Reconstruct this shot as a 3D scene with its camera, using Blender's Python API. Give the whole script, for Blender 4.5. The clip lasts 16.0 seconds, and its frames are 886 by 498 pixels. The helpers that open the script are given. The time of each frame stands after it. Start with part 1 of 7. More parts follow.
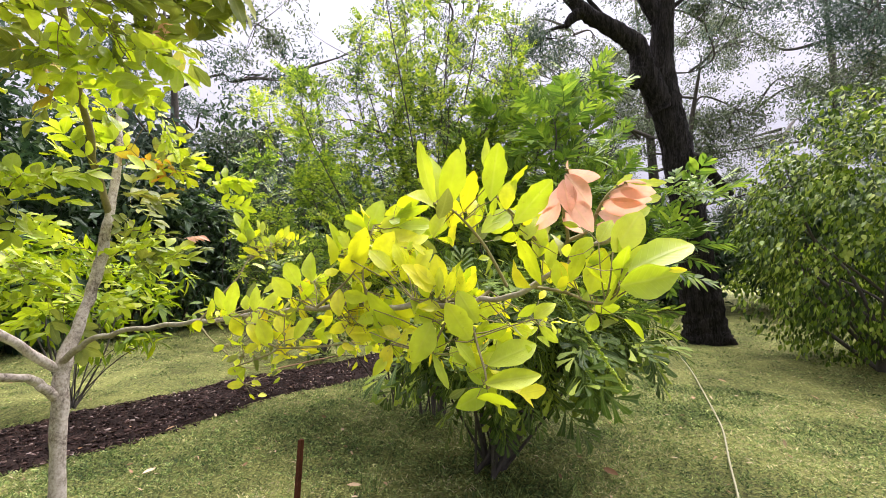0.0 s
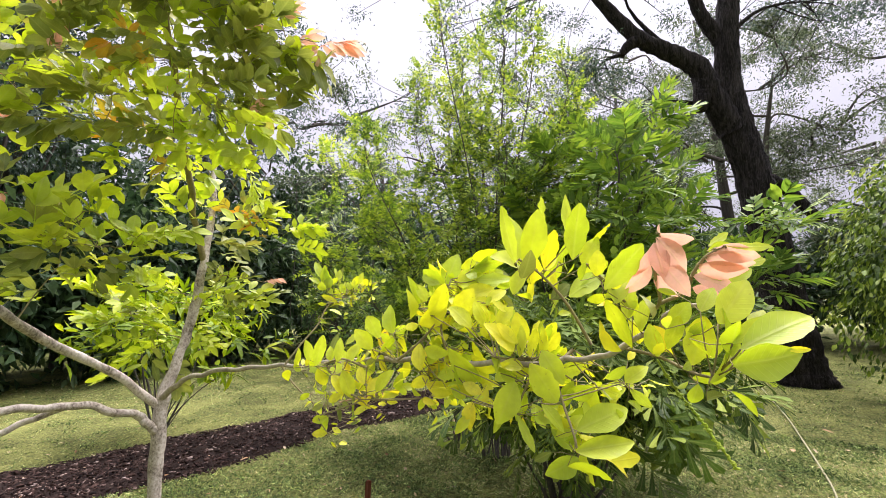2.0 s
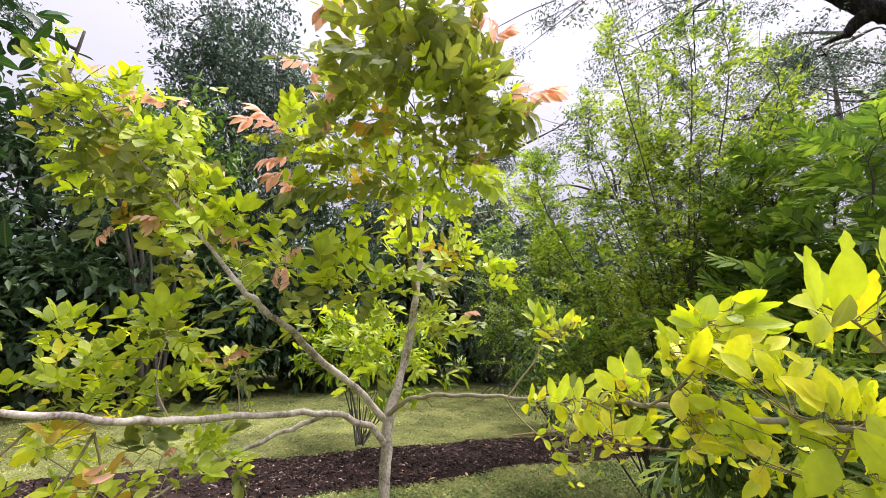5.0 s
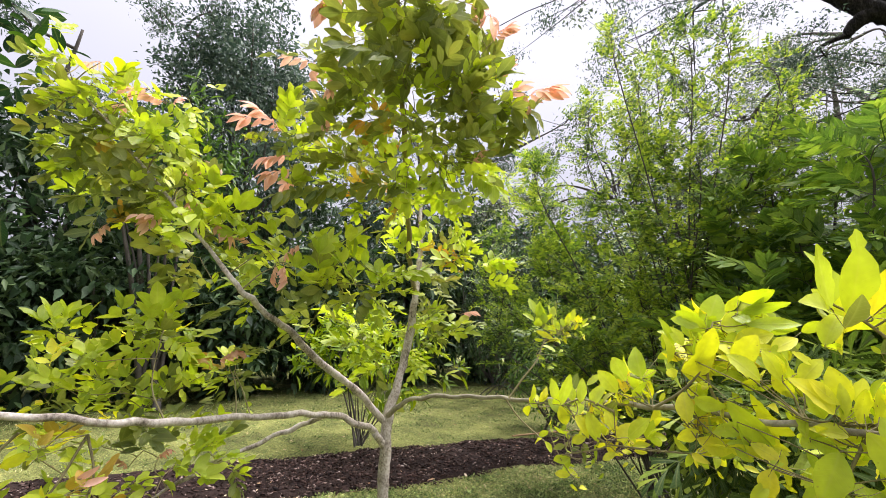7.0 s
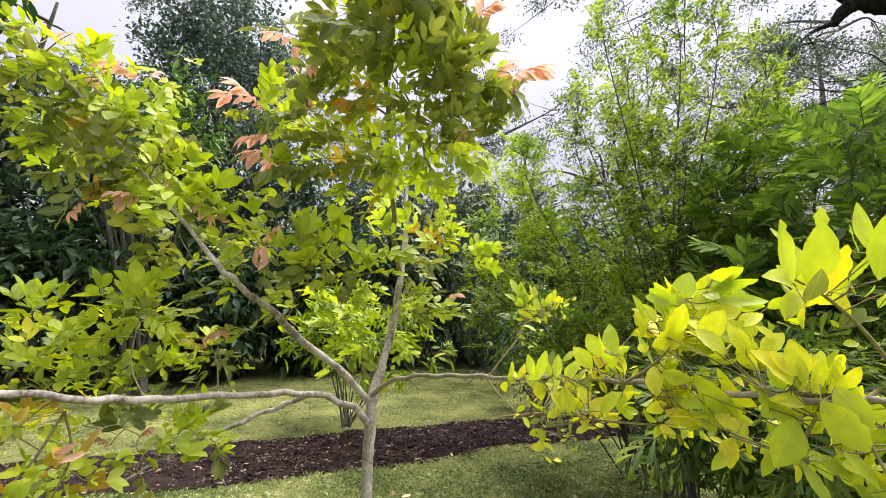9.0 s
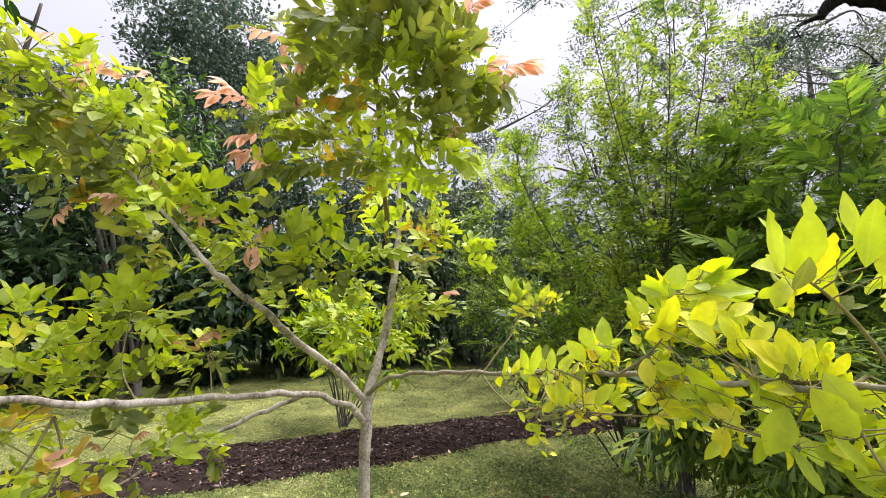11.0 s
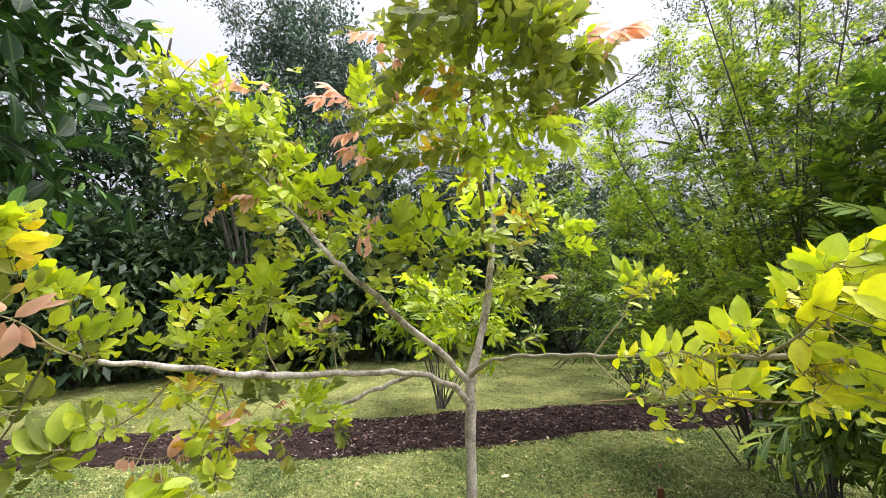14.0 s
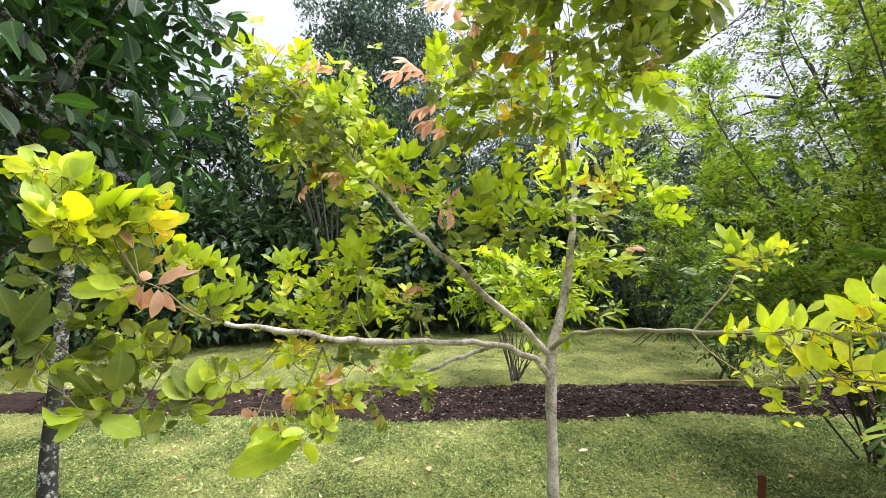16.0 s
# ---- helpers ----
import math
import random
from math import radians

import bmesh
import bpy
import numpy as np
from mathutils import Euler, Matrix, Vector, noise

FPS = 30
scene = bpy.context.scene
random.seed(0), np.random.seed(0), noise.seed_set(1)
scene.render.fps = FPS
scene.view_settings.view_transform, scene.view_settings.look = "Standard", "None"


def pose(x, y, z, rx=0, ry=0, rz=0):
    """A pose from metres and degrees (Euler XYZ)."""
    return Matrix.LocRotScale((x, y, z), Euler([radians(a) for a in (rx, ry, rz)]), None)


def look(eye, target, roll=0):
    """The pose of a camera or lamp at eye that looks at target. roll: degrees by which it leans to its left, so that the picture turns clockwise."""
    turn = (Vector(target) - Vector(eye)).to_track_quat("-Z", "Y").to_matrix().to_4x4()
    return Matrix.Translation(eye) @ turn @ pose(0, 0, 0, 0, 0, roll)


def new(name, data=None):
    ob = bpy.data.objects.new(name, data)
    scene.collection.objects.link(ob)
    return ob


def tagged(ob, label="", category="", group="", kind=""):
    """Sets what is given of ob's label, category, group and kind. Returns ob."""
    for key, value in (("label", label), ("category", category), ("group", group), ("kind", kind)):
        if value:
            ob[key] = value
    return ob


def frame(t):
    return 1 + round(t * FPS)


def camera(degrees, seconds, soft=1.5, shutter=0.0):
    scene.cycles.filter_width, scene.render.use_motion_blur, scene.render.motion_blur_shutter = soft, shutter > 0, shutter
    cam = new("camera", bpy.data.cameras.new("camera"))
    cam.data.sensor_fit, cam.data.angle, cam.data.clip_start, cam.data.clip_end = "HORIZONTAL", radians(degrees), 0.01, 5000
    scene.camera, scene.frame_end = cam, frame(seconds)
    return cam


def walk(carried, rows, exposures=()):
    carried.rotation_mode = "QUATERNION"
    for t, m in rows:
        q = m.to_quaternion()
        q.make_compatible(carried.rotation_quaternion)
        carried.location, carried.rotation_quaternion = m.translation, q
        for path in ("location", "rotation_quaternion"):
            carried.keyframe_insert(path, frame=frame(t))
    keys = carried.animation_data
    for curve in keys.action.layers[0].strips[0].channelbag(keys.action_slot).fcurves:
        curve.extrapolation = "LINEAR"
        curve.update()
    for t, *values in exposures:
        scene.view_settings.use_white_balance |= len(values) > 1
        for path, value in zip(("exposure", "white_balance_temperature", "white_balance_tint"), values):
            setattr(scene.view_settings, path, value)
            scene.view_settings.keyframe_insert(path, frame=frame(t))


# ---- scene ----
cam = camera(94.5, 16.0, soft=0.3)
PATH = [
    (0, (0.063, 0.014, 1.516), (0.015, 2.011, 1.605), -1.1),
    (0.5, (0.064, 0.009, 1.526), (-0.013, 2.004, 1.651), -1.3),
    (1, (0.054, 0.008, 1.531), (-0.072, 1.997, 1.698), -1.5),
    (1.5, (0.043, 0.0, 1.548), (-0.156, 1.979, 1.756), -1.5),
    (2, (0.017, -0.011, 1.569), (-0.292, 1.95, 1.812), -1.4),
    (2.5, (-0.012, -0.025, 1.58), (-0.472, 1.903, 1.851), -1.2),
    (3, (-0.053, -0.049, 1.585), (-0.683, 1.826, 1.879), -1.1),
    (3.5, (-0.092, -0.066, 1.583), (-0.878, 1.746, 1.9), -0.8),
    (4, (-0.117, -0.091, 1.59), (-1.022, 1.659, 1.931), -0.4),
    (4.5, (-0.134, -0.108, 1.592), (-1.114, 1.595, 1.962), 0.1),
    (4.7, (-0.142, -0.128, 1.59), (-1.143, 1.56, 1.972), 0.6),
    (6.8, (-0.164, -0.121, 1.592), (-1.169, 1.56, 1.996), 0.7),
    (7, (-0.163, -0.115, 1.59), (-1.161, 1.574, 1.982), 0.7),
    (7.5, (-0.15, -0.102, 1.587), (-1.131, 1.602, 1.951), 0.7),
    (8, (-0.144, -0.097, 1.585), (-1.115, 1.618, 1.929), 0.7),
    (8.5, (-0.14, -0.1, 1.574), (-1.105, 1.62, 1.906), 0.8),
    (9, (-0.14, -0.101, 1.572), (-1.101, 1.623, 1.894), 0.8),
    (9.5, (-0.135, -0.104, 1.573), (-1.088, 1.625, 1.891), 0.6),
    (12, (-0.137, -0.089, 1.565), (-1.091, 1.641, 1.881), -1.2),
    (12.5, (-0.132, -0.1, 1.567), (-1.15, 1.588, 1.902), -1.4),
    (13, (-0.137, -0.116, 1.564), (-1.248, 1.513, 1.897), -1.4),
    (13.5, (-0.156, -0.137, 1.556), (-1.364, 1.428, 1.862), -1.1),
    (14, (-0.18, -0.141, 1.551), (-1.464, 1.37, 1.809), -0.8),
    (14.5, (-0.194, -0.137, 1.547), (-1.533, 1.333, 1.759), -0.7),
    (15, (-0.197, -0.127, 1.541), (-1.583, 1.304, 1.716), -0.7),
    (15.5, (-0.208, -0.146, 1.539), (-1.659, 1.222, 1.689), -0.6),
    (16, (-0.215, -0.177, 1.543), (-1.745, 1.104, 1.68), -0.5),
]
walk(cam, [(t, look(eye, target, roll)) for t, eye, target, roll in PATH], [(0, 1.55, 6150, 22), (4, 1.41, 6150, 22), (8, 1.35, 6150, 17), (12, 1.39, 6150, 17), (14, 1.45, 6100, 15), (16, 1.54, 6050, 9)])
# ---- world, sun, exposure ----
world = bpy.data.worlds.new("overcast_sky")
scene.world = world
world.use_nodes = True
wn, wl = world.node_tree.nodes, world.node_tree.links
wn.clear()
SUN_ELEV, SUN_ROT = radians(60), radians(24)
sky = wn.new("ShaderNodeTexSky")
sky.sky_type, sky.sun_disc, sky.sun_elevation, sky.sun_rotation = "NISHITA", False, SUN_ELEV, SUN_ROT
sky.dust_density, sky.air_density, sky.ozone_density = 4.0, 1.5, 1.0
grey = wn.new("ShaderNodeHueSaturation")
grey.inputs["Saturation"].default_value = 0.12
# the cloud cover: an even white with soft, slow changes
tc, cn, cr, mx = wn.new("ShaderNodeTexCoord"), wn.new("ShaderNodeTexNoise"), wn.new("ShaderNodeMapRange"), wn.new("ShaderNodeMix")
cn.inputs["Scale"].default_value, cn.inputs["Detail"].default_value = 1.6, 4.0
cr.inputs["To Min"].default_value, cr.inputs["To Max"].default_value = 0.75, 1.0
mx.data_type = "RGBA"
mx.inputs[7].default_value = (11.5, 11.5, 12.3, 1)
bg, wo = wn.new("ShaderNodeBackground"), wn.new("ShaderNodeOutputWorld")
bg.inputs["Strength"].default_value = 0.051
wl.new(sky.outputs[0], grey.inputs["Color"])
wl.new(tc.outputs["Generated"], cn.inputs["Vector"])
wl.new(cn.outputs["Fac"], cr.inputs["Value"])
wl.new(cr.outputs[0], mx.inputs[0])
wl.new(grey.outputs[0], mx.inputs[6])
# an overcast sky is brightest overhead and a third as bright at the horizon
sp, zen, dim = wn.new("ShaderNodeSeparateXYZ"), wn.new("ShaderNodeMapRange"), wn.new("ShaderNodeVectorMath")
zen.inputs["To Min"].default_value, zen.inputs["To Max"].default_value = 1 / 3, 1.0
dim.operation = "SCALE"
wl.new(tc.outputs["Generated"], sp.inputs[0])
wl.new(sp.outputs[2], zen.inputs["Value"])
wl.new(mx.outputs[2], dim.inputs[0])
wl.new(zen.outputs[0], dim.inputs["Scale"])
wl.new(dim.outputs[0], bg.inputs["Color"])
wl.new(bg.outputs[0], wo.inputs["Surface"])
sun = new("sun", bpy.data.lights.new("sun", "SUN"))
sun.data.energy, sun.data.angle, sun.data.color = 4.75, radians(72), (1.0, 0.96, 0.9)
sun.matrix_world = look((3, 12, 18), (-1, 3, 1))
# ---- materials ----
def node_mat(name):
    m = bpy.data.materials.new(name)
    m.use_nodes = True
    n = m.node_tree.nodes
    n.clear()
    return m, n, m.node_tree.links


def put(node, **values):
    for key, value in values.items():
        node.inputs[key.replace("_", " ")].default_value = value
    return node


def ramp(n, stops):
    r = n.new("ShaderNodeValToRGB")
    e = r.color_ramp.elements
    while len(e) < len(stops):
        e.new(0.5)
    for k, (p, c) in enumerate(stops):
        e[k].position, e[k].color = p, (*c, 1)
    return r


def chance(n, l):
    """A number from 0 to 1, another for each object and each loose piece of a mesh."""
    o, g, a, f = n.new("ShaderNodeObjectInfo"), n.new("ShaderNodeNewGeometry"), n.new("ShaderNodeMath"), n.new("ShaderNodeMath")
    a.operation, f.operation = "MULTIPLY_ADD", "FRACT"
    a.inputs[1].default_value = 0.9
    l.new(g.outputs["Random Per Island"], a.inputs[0])
    l.new(o.outputs["Random"], a.inputs[2])
    l.new(a.outputs[0], f.inputs[0])
    return f.outputs[0]


def leaf_mat(name, stops, glow=0.35, rough=0.42, vein=0.15, spots=0.25, spot=(0.16, 0.09, 0.03), warm=1.25, blotch=(22.0, 0.82, 1.18), patch=0.0, sheen=0.5, shoot=0.0):
    """A leaf: its own tint, mottling, a paler midrib and side veins, and light that comes through it."""
    m, n, l = node_mat(name)
    col = ramp(n, stops)
    pick = chance(n, l)
    tc = n.new("ShaderNodeTexCoord")
    if patch:
        wide, add = put(n.new("ShaderNodeTexNoise"), Scale=1.3, Detail=3.0), n.new("ShaderNodeMath")
        l.new(tc.outputs["Object"], wide.inputs["Vector"])
        spread = put(n.new("ShaderNodeMapRange"), From_Min=0.35, From_Max=0.65, To_Min=-patch, To_Max=patch)
        l.new(wide.outputs["Fac"], spread.inputs["Value"])
        add.operation = "ADD"
        l.new(pick, add.inputs[0])
        l.new(spread.outputs[0], add.inputs[1])
        pick = add.outputs[0]
    if shoot:
        # leaflets of one shoot are close in tint, other shoots differ
        geo = n.new("ShaderNodeNewGeometry")
        wide, mixed = put(n.new("ShaderNodeTexNoise"), Scale=5.0, Detail=2.0), n.new("ShaderNodeMix")
        l.new(geo.outputs["Position"], wide.inputs["Vector"])
        spread = put(n.new("ShaderNodeMapRange"), From_Min=0.3, From_Max=0.7, To_Min=0.0, To_Max=1.0)
        l.new(wide.outputs["Fac"], spread.inputs["Value"])
        mixed.inputs[0].default_value = shoot
        l.new(pick, mixed.inputs[2])
        l.new(spread.outputs[0], mixed.inputs[3])
        pick = mixed.outputs[0]
    l.new(pick, col.inputs[0])
    uv, sep = n.new("ShaderNodeUVMap"), n.new("ShaderNodeSeparateXYZ")
    l.new(uv.outputs[0], sep.inputs[0])
    # distance from the midrib
    d, ab = n.new("ShaderNodeMath"), n.new("ShaderNodeMath")
    d.operation, ab.operation = "SUBTRACT", "ABSOLUTE"
    d.inputs[1].default_value = 0.5
    l.new(sep.outputs[0], d.inputs[0])
    l.new(d.outputs[0], ab.inputs[0])
    rib = put(n.new("ShaderNodeMapRange"), From_Min=0.0, From_Max=0.07, To_Min=1.0, To_Max=0.0)
    l.new(ab.outputs[0], rib.inputs["Value"])
    # side veins that run forward
    run, sn = n.new("ShaderNodeMath"), n.new("ShaderNodeMath")
    run.operation = "MULTIPLY_ADD"
    run.inputs[1].default_value = -0.45
    l.new(ab.outputs[0], run.inputs[0])
    l.new(sep.outputs[1], run.inputs[2])
    k = n.new("ShaderNodeMath")
    k.operation = "MULTIPLY"
    k.inputs[1].default_value = 58.0
    l.new(run.outputs[0], k.inputs[0])
    sn.operation = "SINE"
    l.new(k.outputs[0], sn.inputs[0])
    side = put(n.new("ShaderNodeMapRange"), From_Min=0.86, From_Max=1.0, To_Min=0.0, To_Max=0.55)
    l.new(sn.outputs[0], side.inputs["Value"])
    mxv = n.new("ShaderNodeMath")
    mxv.operation = "MAXIMUM"
    l.new(rib.outputs[0], mxv.inputs[0])
    l.new(side.outputs[0], mxv.inputs[1])
    vv = n.new("ShaderNodeMath")
    vv.operation = "MULTIPLY"
    vv.inputs[1].default_value = vein
    l.new(mxv.outputs[0], vv.inputs[0])
    big = put(n.new("ShaderNodeTexNoise"), Scale=blotch[0], Detail=3.0)
    l.new(tc.outputs["Object"], big.inputs["Vector"])
    mott = put(n.new("ShaderNodeMapRange"), From_Min=0.3, From_Max=0.7, To_Min=blotch[1], To_Max=blotch[2])
    l.new(big.outputs["Fac"], mott.inputs["Value"])
    hsv = n.new("ShaderNodeHueSaturation")
    l.new(col.outputs[0], hsv.inputs["Color"])
    l.new(mott.outputs[0], hsv.inputs["Value"])
    pale = n.new("ShaderNodeMix")
    pale.data_type = "RGBA"
    pale.inputs[7].default_value = (0.62, 0.62, 0.2, 1)
    l.new(vv.outputs[0], pale.inputs[0])
    l.new(hsv.outputs[0], pale.inputs[6])
    fine = put(n.new("ShaderNodeTexNoise"), Scale=70.0, Detail=2.0)
    l.new(tc.outputs["Object"], fine.inputs["Vector"])
    sp = put(n.new("ShaderNodeMapRange"), From_Min=0.68, From_Max=0.76, To_Min=0.0, To_Max=spots)
    l.new(fine.outputs["Fac"], sp.inputs["Value"])
    spotted = n.new("ShaderNodeMix")
    spotted.data_type = "RGBA"
    spotted.inputs[7].default_value = (*spot, 1)
    l.new(sp.outputs[0], spotted.inputs[0])
    l.new(pale.outputs[2], spotted.inputs[6])
    bump = put(n.new("ShaderNodeBump"), Strength=0.25, Distance=0.002)
    l.new(mxv.outputs[0], bump.inputs["Height"])
    p = put(n.new("ShaderNodeBsdfPrincipled"), Roughness=rough, Specular_IOR_Level=sheen)
    l.new(spotted.outputs[2], p.inputs["Base Color"])
    l.new(bump.outputs[0], p.inputs["Normal"])
    tr, br = n.new("ShaderNodeBsdfTranslucent"), n.new("ShaderNodeHueSaturation")
    br.inputs["Value"].default_value, br.inputs["Saturation"].default_value = warm, 1.1
    l.new(spotted.outputs[2], br.inputs["Color"])
    l.new(br.outputs[0], tr.inputs["Color"])
    mix, out = n.new("ShaderNodeMixShader"), n.new("ShaderNodeOutputMaterial")
    mix.inputs[0].default_value = glow
    l.new(p.outputs[0], mix.inputs[1])
    l.new(tr.outputs[0], mix.inputs[2])
    l.new(mix.outputs[0], out.inputs[0])
    return m


def rough_mat(name, stops, scale=8.0, fine=60.0, rough=0.9, bump=0.5, dist=0.01, stretch=(1, 1, 1), per_piece=0.0, metal=0.0, sheen=0.12, grain=0.45):
    """Bark, soil, chips: colours over a coarse noise, grain and relief over a fine one."""
    m, n, l = node_mat(name)
    tc, mp = n.new("ShaderNodeTexCoord"), n.new("ShaderNodeMapping")
    mp.inputs["Scale"].default_value = stretch
    l.new(tc.outputs["Object"], mp.inputs[0])
    a, b = put(n.new("ShaderNodeTexNoise"), Scale=scale, Detail=6.0, Roughness=0.65), put(n.new("ShaderNodeTexNoise"), Scale=fine, Detail=5.0, Roughness=0.7)
    l.new(mp.outputs[0], a.inputs["Vector"])
    l.new(mp.outputs[0], b.inputs["Vector"])
    mixed = n.new("ShaderNodeMath")
    mixed.operation = "MULTIPLY_ADD"
    mixed.inputs[1].default_value = grain
    l.new(b.outputs["Fac"], mixed.inputs[0])
    half = n.new("ShaderNodeMath")
    half.operation = "MULTIPLY"
    half.inputs[1].default_value = 1 - grain
    l.new(a.outputs["Fac"], half.inputs[0])
    l.new(half.outputs[0], mixed.inputs[2])
    src = mixed.outputs[0]
    if per_piece:
        own = n.new("ShaderNodeMath")
        own.operation = "MULTIPLY_ADD"
        own.inputs[1].default_value = per_piece
        l.new(chance(n, l), own.inputs[0])
        l.new(src, own.inputs[2])
        off = n.new("ShaderNodeMath")
        off.operation = "SUBTRACT"
        off.inputs[1].default_value = per_piece / 2
        l.new(own.outputs[0], off.inputs[0])
        src = off.outputs[0]
    col = ramp(n, stops)
    l.new(src, col.inputs[0])
    bp = put(n.new("ShaderNodeBump"), Strength=bump, Distance=dist)
    l.new(mixed.outputs[0], bp.inputs["Height"])
    p, out = put(n.new("ShaderNodeBsdfPrincipled"), Roughness=rough, Metallic=metal, Specular_IOR_Level=sheen), n.new("ShaderNodeOutputMaterial")
    l.new(col.outputs[0], p.inputs["Base Color"])
    l.new(bp.outputs[0], p.inputs["Normal"])
    l.new(p.outputs[0], out.inputs[0])
    return m


LEAF = {
    "g": leaf_mat("leaf_green", [(0, (0.095, 0.135, 0.036)), (0.4, (0.2, 0.24, 0.05)), (0.75, (0.34, 0.365, 0.07)), (1, (0.5, 0.43, 0.095))], sheen=0.45, rough=0.45, shoot=0.6),
    "l": leaf_mat("leaf_lime", [(0, (0.27, 0.37, 0.032)), (0.5, (0.46, 0.56, 0.052)), (1, (0.65, 0.7, 0.1))], glow=0.38, sheen=0.45, rough=0.45, shoot=0.6),
    "m": leaf_mat("leaf_yellow_lime", [(0, (0.36, 0.47, 0.026)), (0.5, (0.56, 0.645, 0.04)), (1, (0.74, 0.76, 0.07))], glow=0.38, spots=0.35, sheen=0.45, rough=0.45, shoot=0.6),
    "y": leaf_mat("leaf_yellow", [(0, (0.54, 0.6, 0.026)), (0.55, (0.74, 0.73, 0.038)), (0.88, (0.84, 0.67, 0.045)), (1, (0.82, 0.5, 0.06))], glow=0.38, spots=0.4, sheen=0.45, rough=0.45, shoot=0.6),
    "p": leaf_mat("leaf_pink", [(0, (0.72, 0.36, 0.27)), (0.6, (0.83, 0.5, 0.38)), (1, (0.82, 0.58, 0.42))], glow=0.4, warm=1.1, sheen=0.3, rough=0.4, shoot=0.6),
    "o": leaf_mat("leaf_orange", [(0, (0.6, 0.26, 0.05)), (0.5, (0.5, 0.34, 0.06)), (1, (0.36, 0.36, 0.04))], glow=0.4, sheen=0.25, rough=0.45, shoot=0.6),
}
FEATHER = leaf_mat("feathery_leaf", [(0, (0.07, 0.125, 0.028)), (0.35, (0.17, 0.26, 0.042)), (0.7, (0.32, 0.43, 0.058)), (1, (0.52, 0.6, 0.08))], glow=0.42, vein=0.0, spots=0.0, patch=0.3)
LOBED = leaf_mat("lobed_leaf", [(0, (0.06, 0.12, 0.025)), (0.5, (0.16, 0.27, 0.04)), (1, (0.34, 0.46, 0.065))], glow=0.35, rough=0.42, spots=0.05, sheen=0.3, patch=0.25)
LOW = leaf_mat("low_shrub_leaf", [(0, (0.03, 0.06, 0.012)), (0.5, (0.085, 0.145, 0.022)), (0.85, (0.19, 0.27, 0.036)), (1, (0.42, 0.5, 0.07))], glow=0.3, rough=0.45, spots=0.1, sheen=0.2)
FIG = leaf_mat("weeping_fig_leaf", [(0, (0.024, 0.052, 0.01)), (0.45, (0.085, 0.15, 0.018)), (0.8, (0.22, 0.32, 0.04)), (1, (0.45, 0.53, 0.11))], glow=0.3, rough=0.42, vein=0.1, spots=0.0, sheen=0.3, patch=0.3)
ROSETTE = leaf_mat("rosette_leaf", [(0, (0.09, 0.16, 0.01)), (0.5, (0.24, 0.35, 0.014)), (1, (0.46, 0.53, 0.03))], glow=0.35, rough=0.45, vein=0.1, spots=0.0, sheen=0.2)
GLOSSY = leaf_mat("glossy_dark_leaf", [(0, (0.012, 0.035, 0.012)), (0.7, (0.025, 0.065, 0.018)), (0.93, (0.06, 0.14, 0.025)), (1, (0.18, 0.32, 0.03))], glow=0.22, rough=0.42, vein=0.12, spots=0.05, sheen=0.22)
DARK = leaf_mat("thicket_leaf", [(0, (0.022, 0.045, 0.02)), (0.6, (0.05, 0.09, 0.037)), (1, (0.125, 0.185, 0.07))], glow=0.25, rough=0.4, vein=0.0, spots=0.0, sheen=0.25)
MID = leaf_mat("woodland_leaf", [(0, (0.05, 0.1, 0.022)), (0.6, (0.09, 0.165, 0.032)), (1, (0.17, 0.27, 0.05))], glow=0.3, rough=0.4, vein=0.0, spots=0.0, sheen=0.25)
GUM = leaf_mat("gum_leaf", [(0, (0.045, 0.066, 0.034)), (0.5, (0.095, 0.125, 0.066)), (1, (0.2, 0.235, 0.125))], glow=0.3, rough=0.45, vein=0.0, spots=0.0, sheen=0.25)
GUM_DARK = leaf_mat("dark_gum_leaf", [(0, (0.04, 0.068, 0.05)), (0.5, (0.07, 0.11, 0.075)), (1, (0.13, 0.175, 0.115))], glow=0.25, rough=0.45, vein=0.0, spots=0.0, sheen=0.25)
BLADE = leaf_mat("grass_blade", [(0, (0.05, 0.088, 0.03)), (0.35, (0.165, 0.24, 0.075)), (0.7, (0.345, 0.425, 0.145)), (0.9, (0.49, 0.52, 0.2)), (1, (0.63, 0.56, 0.32))], glow=0.25, rough=0.5, vein=0.0, spots=0.0, blotch=(16.0, 0.45, 1.55), patch=0.3, sheen=0.15)
SMOOTH_BARK = rough_mat("smooth_pale_bark", [(0.34, (0.05, 0.04, 0.03)), (0.43, (0.23, 0.195, 0.16)), (0.51, (0.43, 0.38, 0.325)), (0.66, (0.68, 0.63, 0.57))], scale=14, fine=110, stretch=(1, 1, 0.8), bump=0.4, dist=0.004, rough=0.8)
OLIVE_BARK = rough_mat("olive_brown_bark", [(0.3, (0.11, 0.09, 0.06)), (0.45, (0.26, 0.23, 0.16)), (0.6, (0.4, 0.37, 0.28)), (0.75, (0.5, 0.47, 0.38))], scale=14, fine=90, bump=0.5, dist=0.004)
TWIG = rough_mat("twig_bark", [(0.3, (0.15, 0.13, 0.06)), (0.7, (0.33, 0.29, 0.15))], scale=20, fine=120, bump=0.3, dist=0.002)
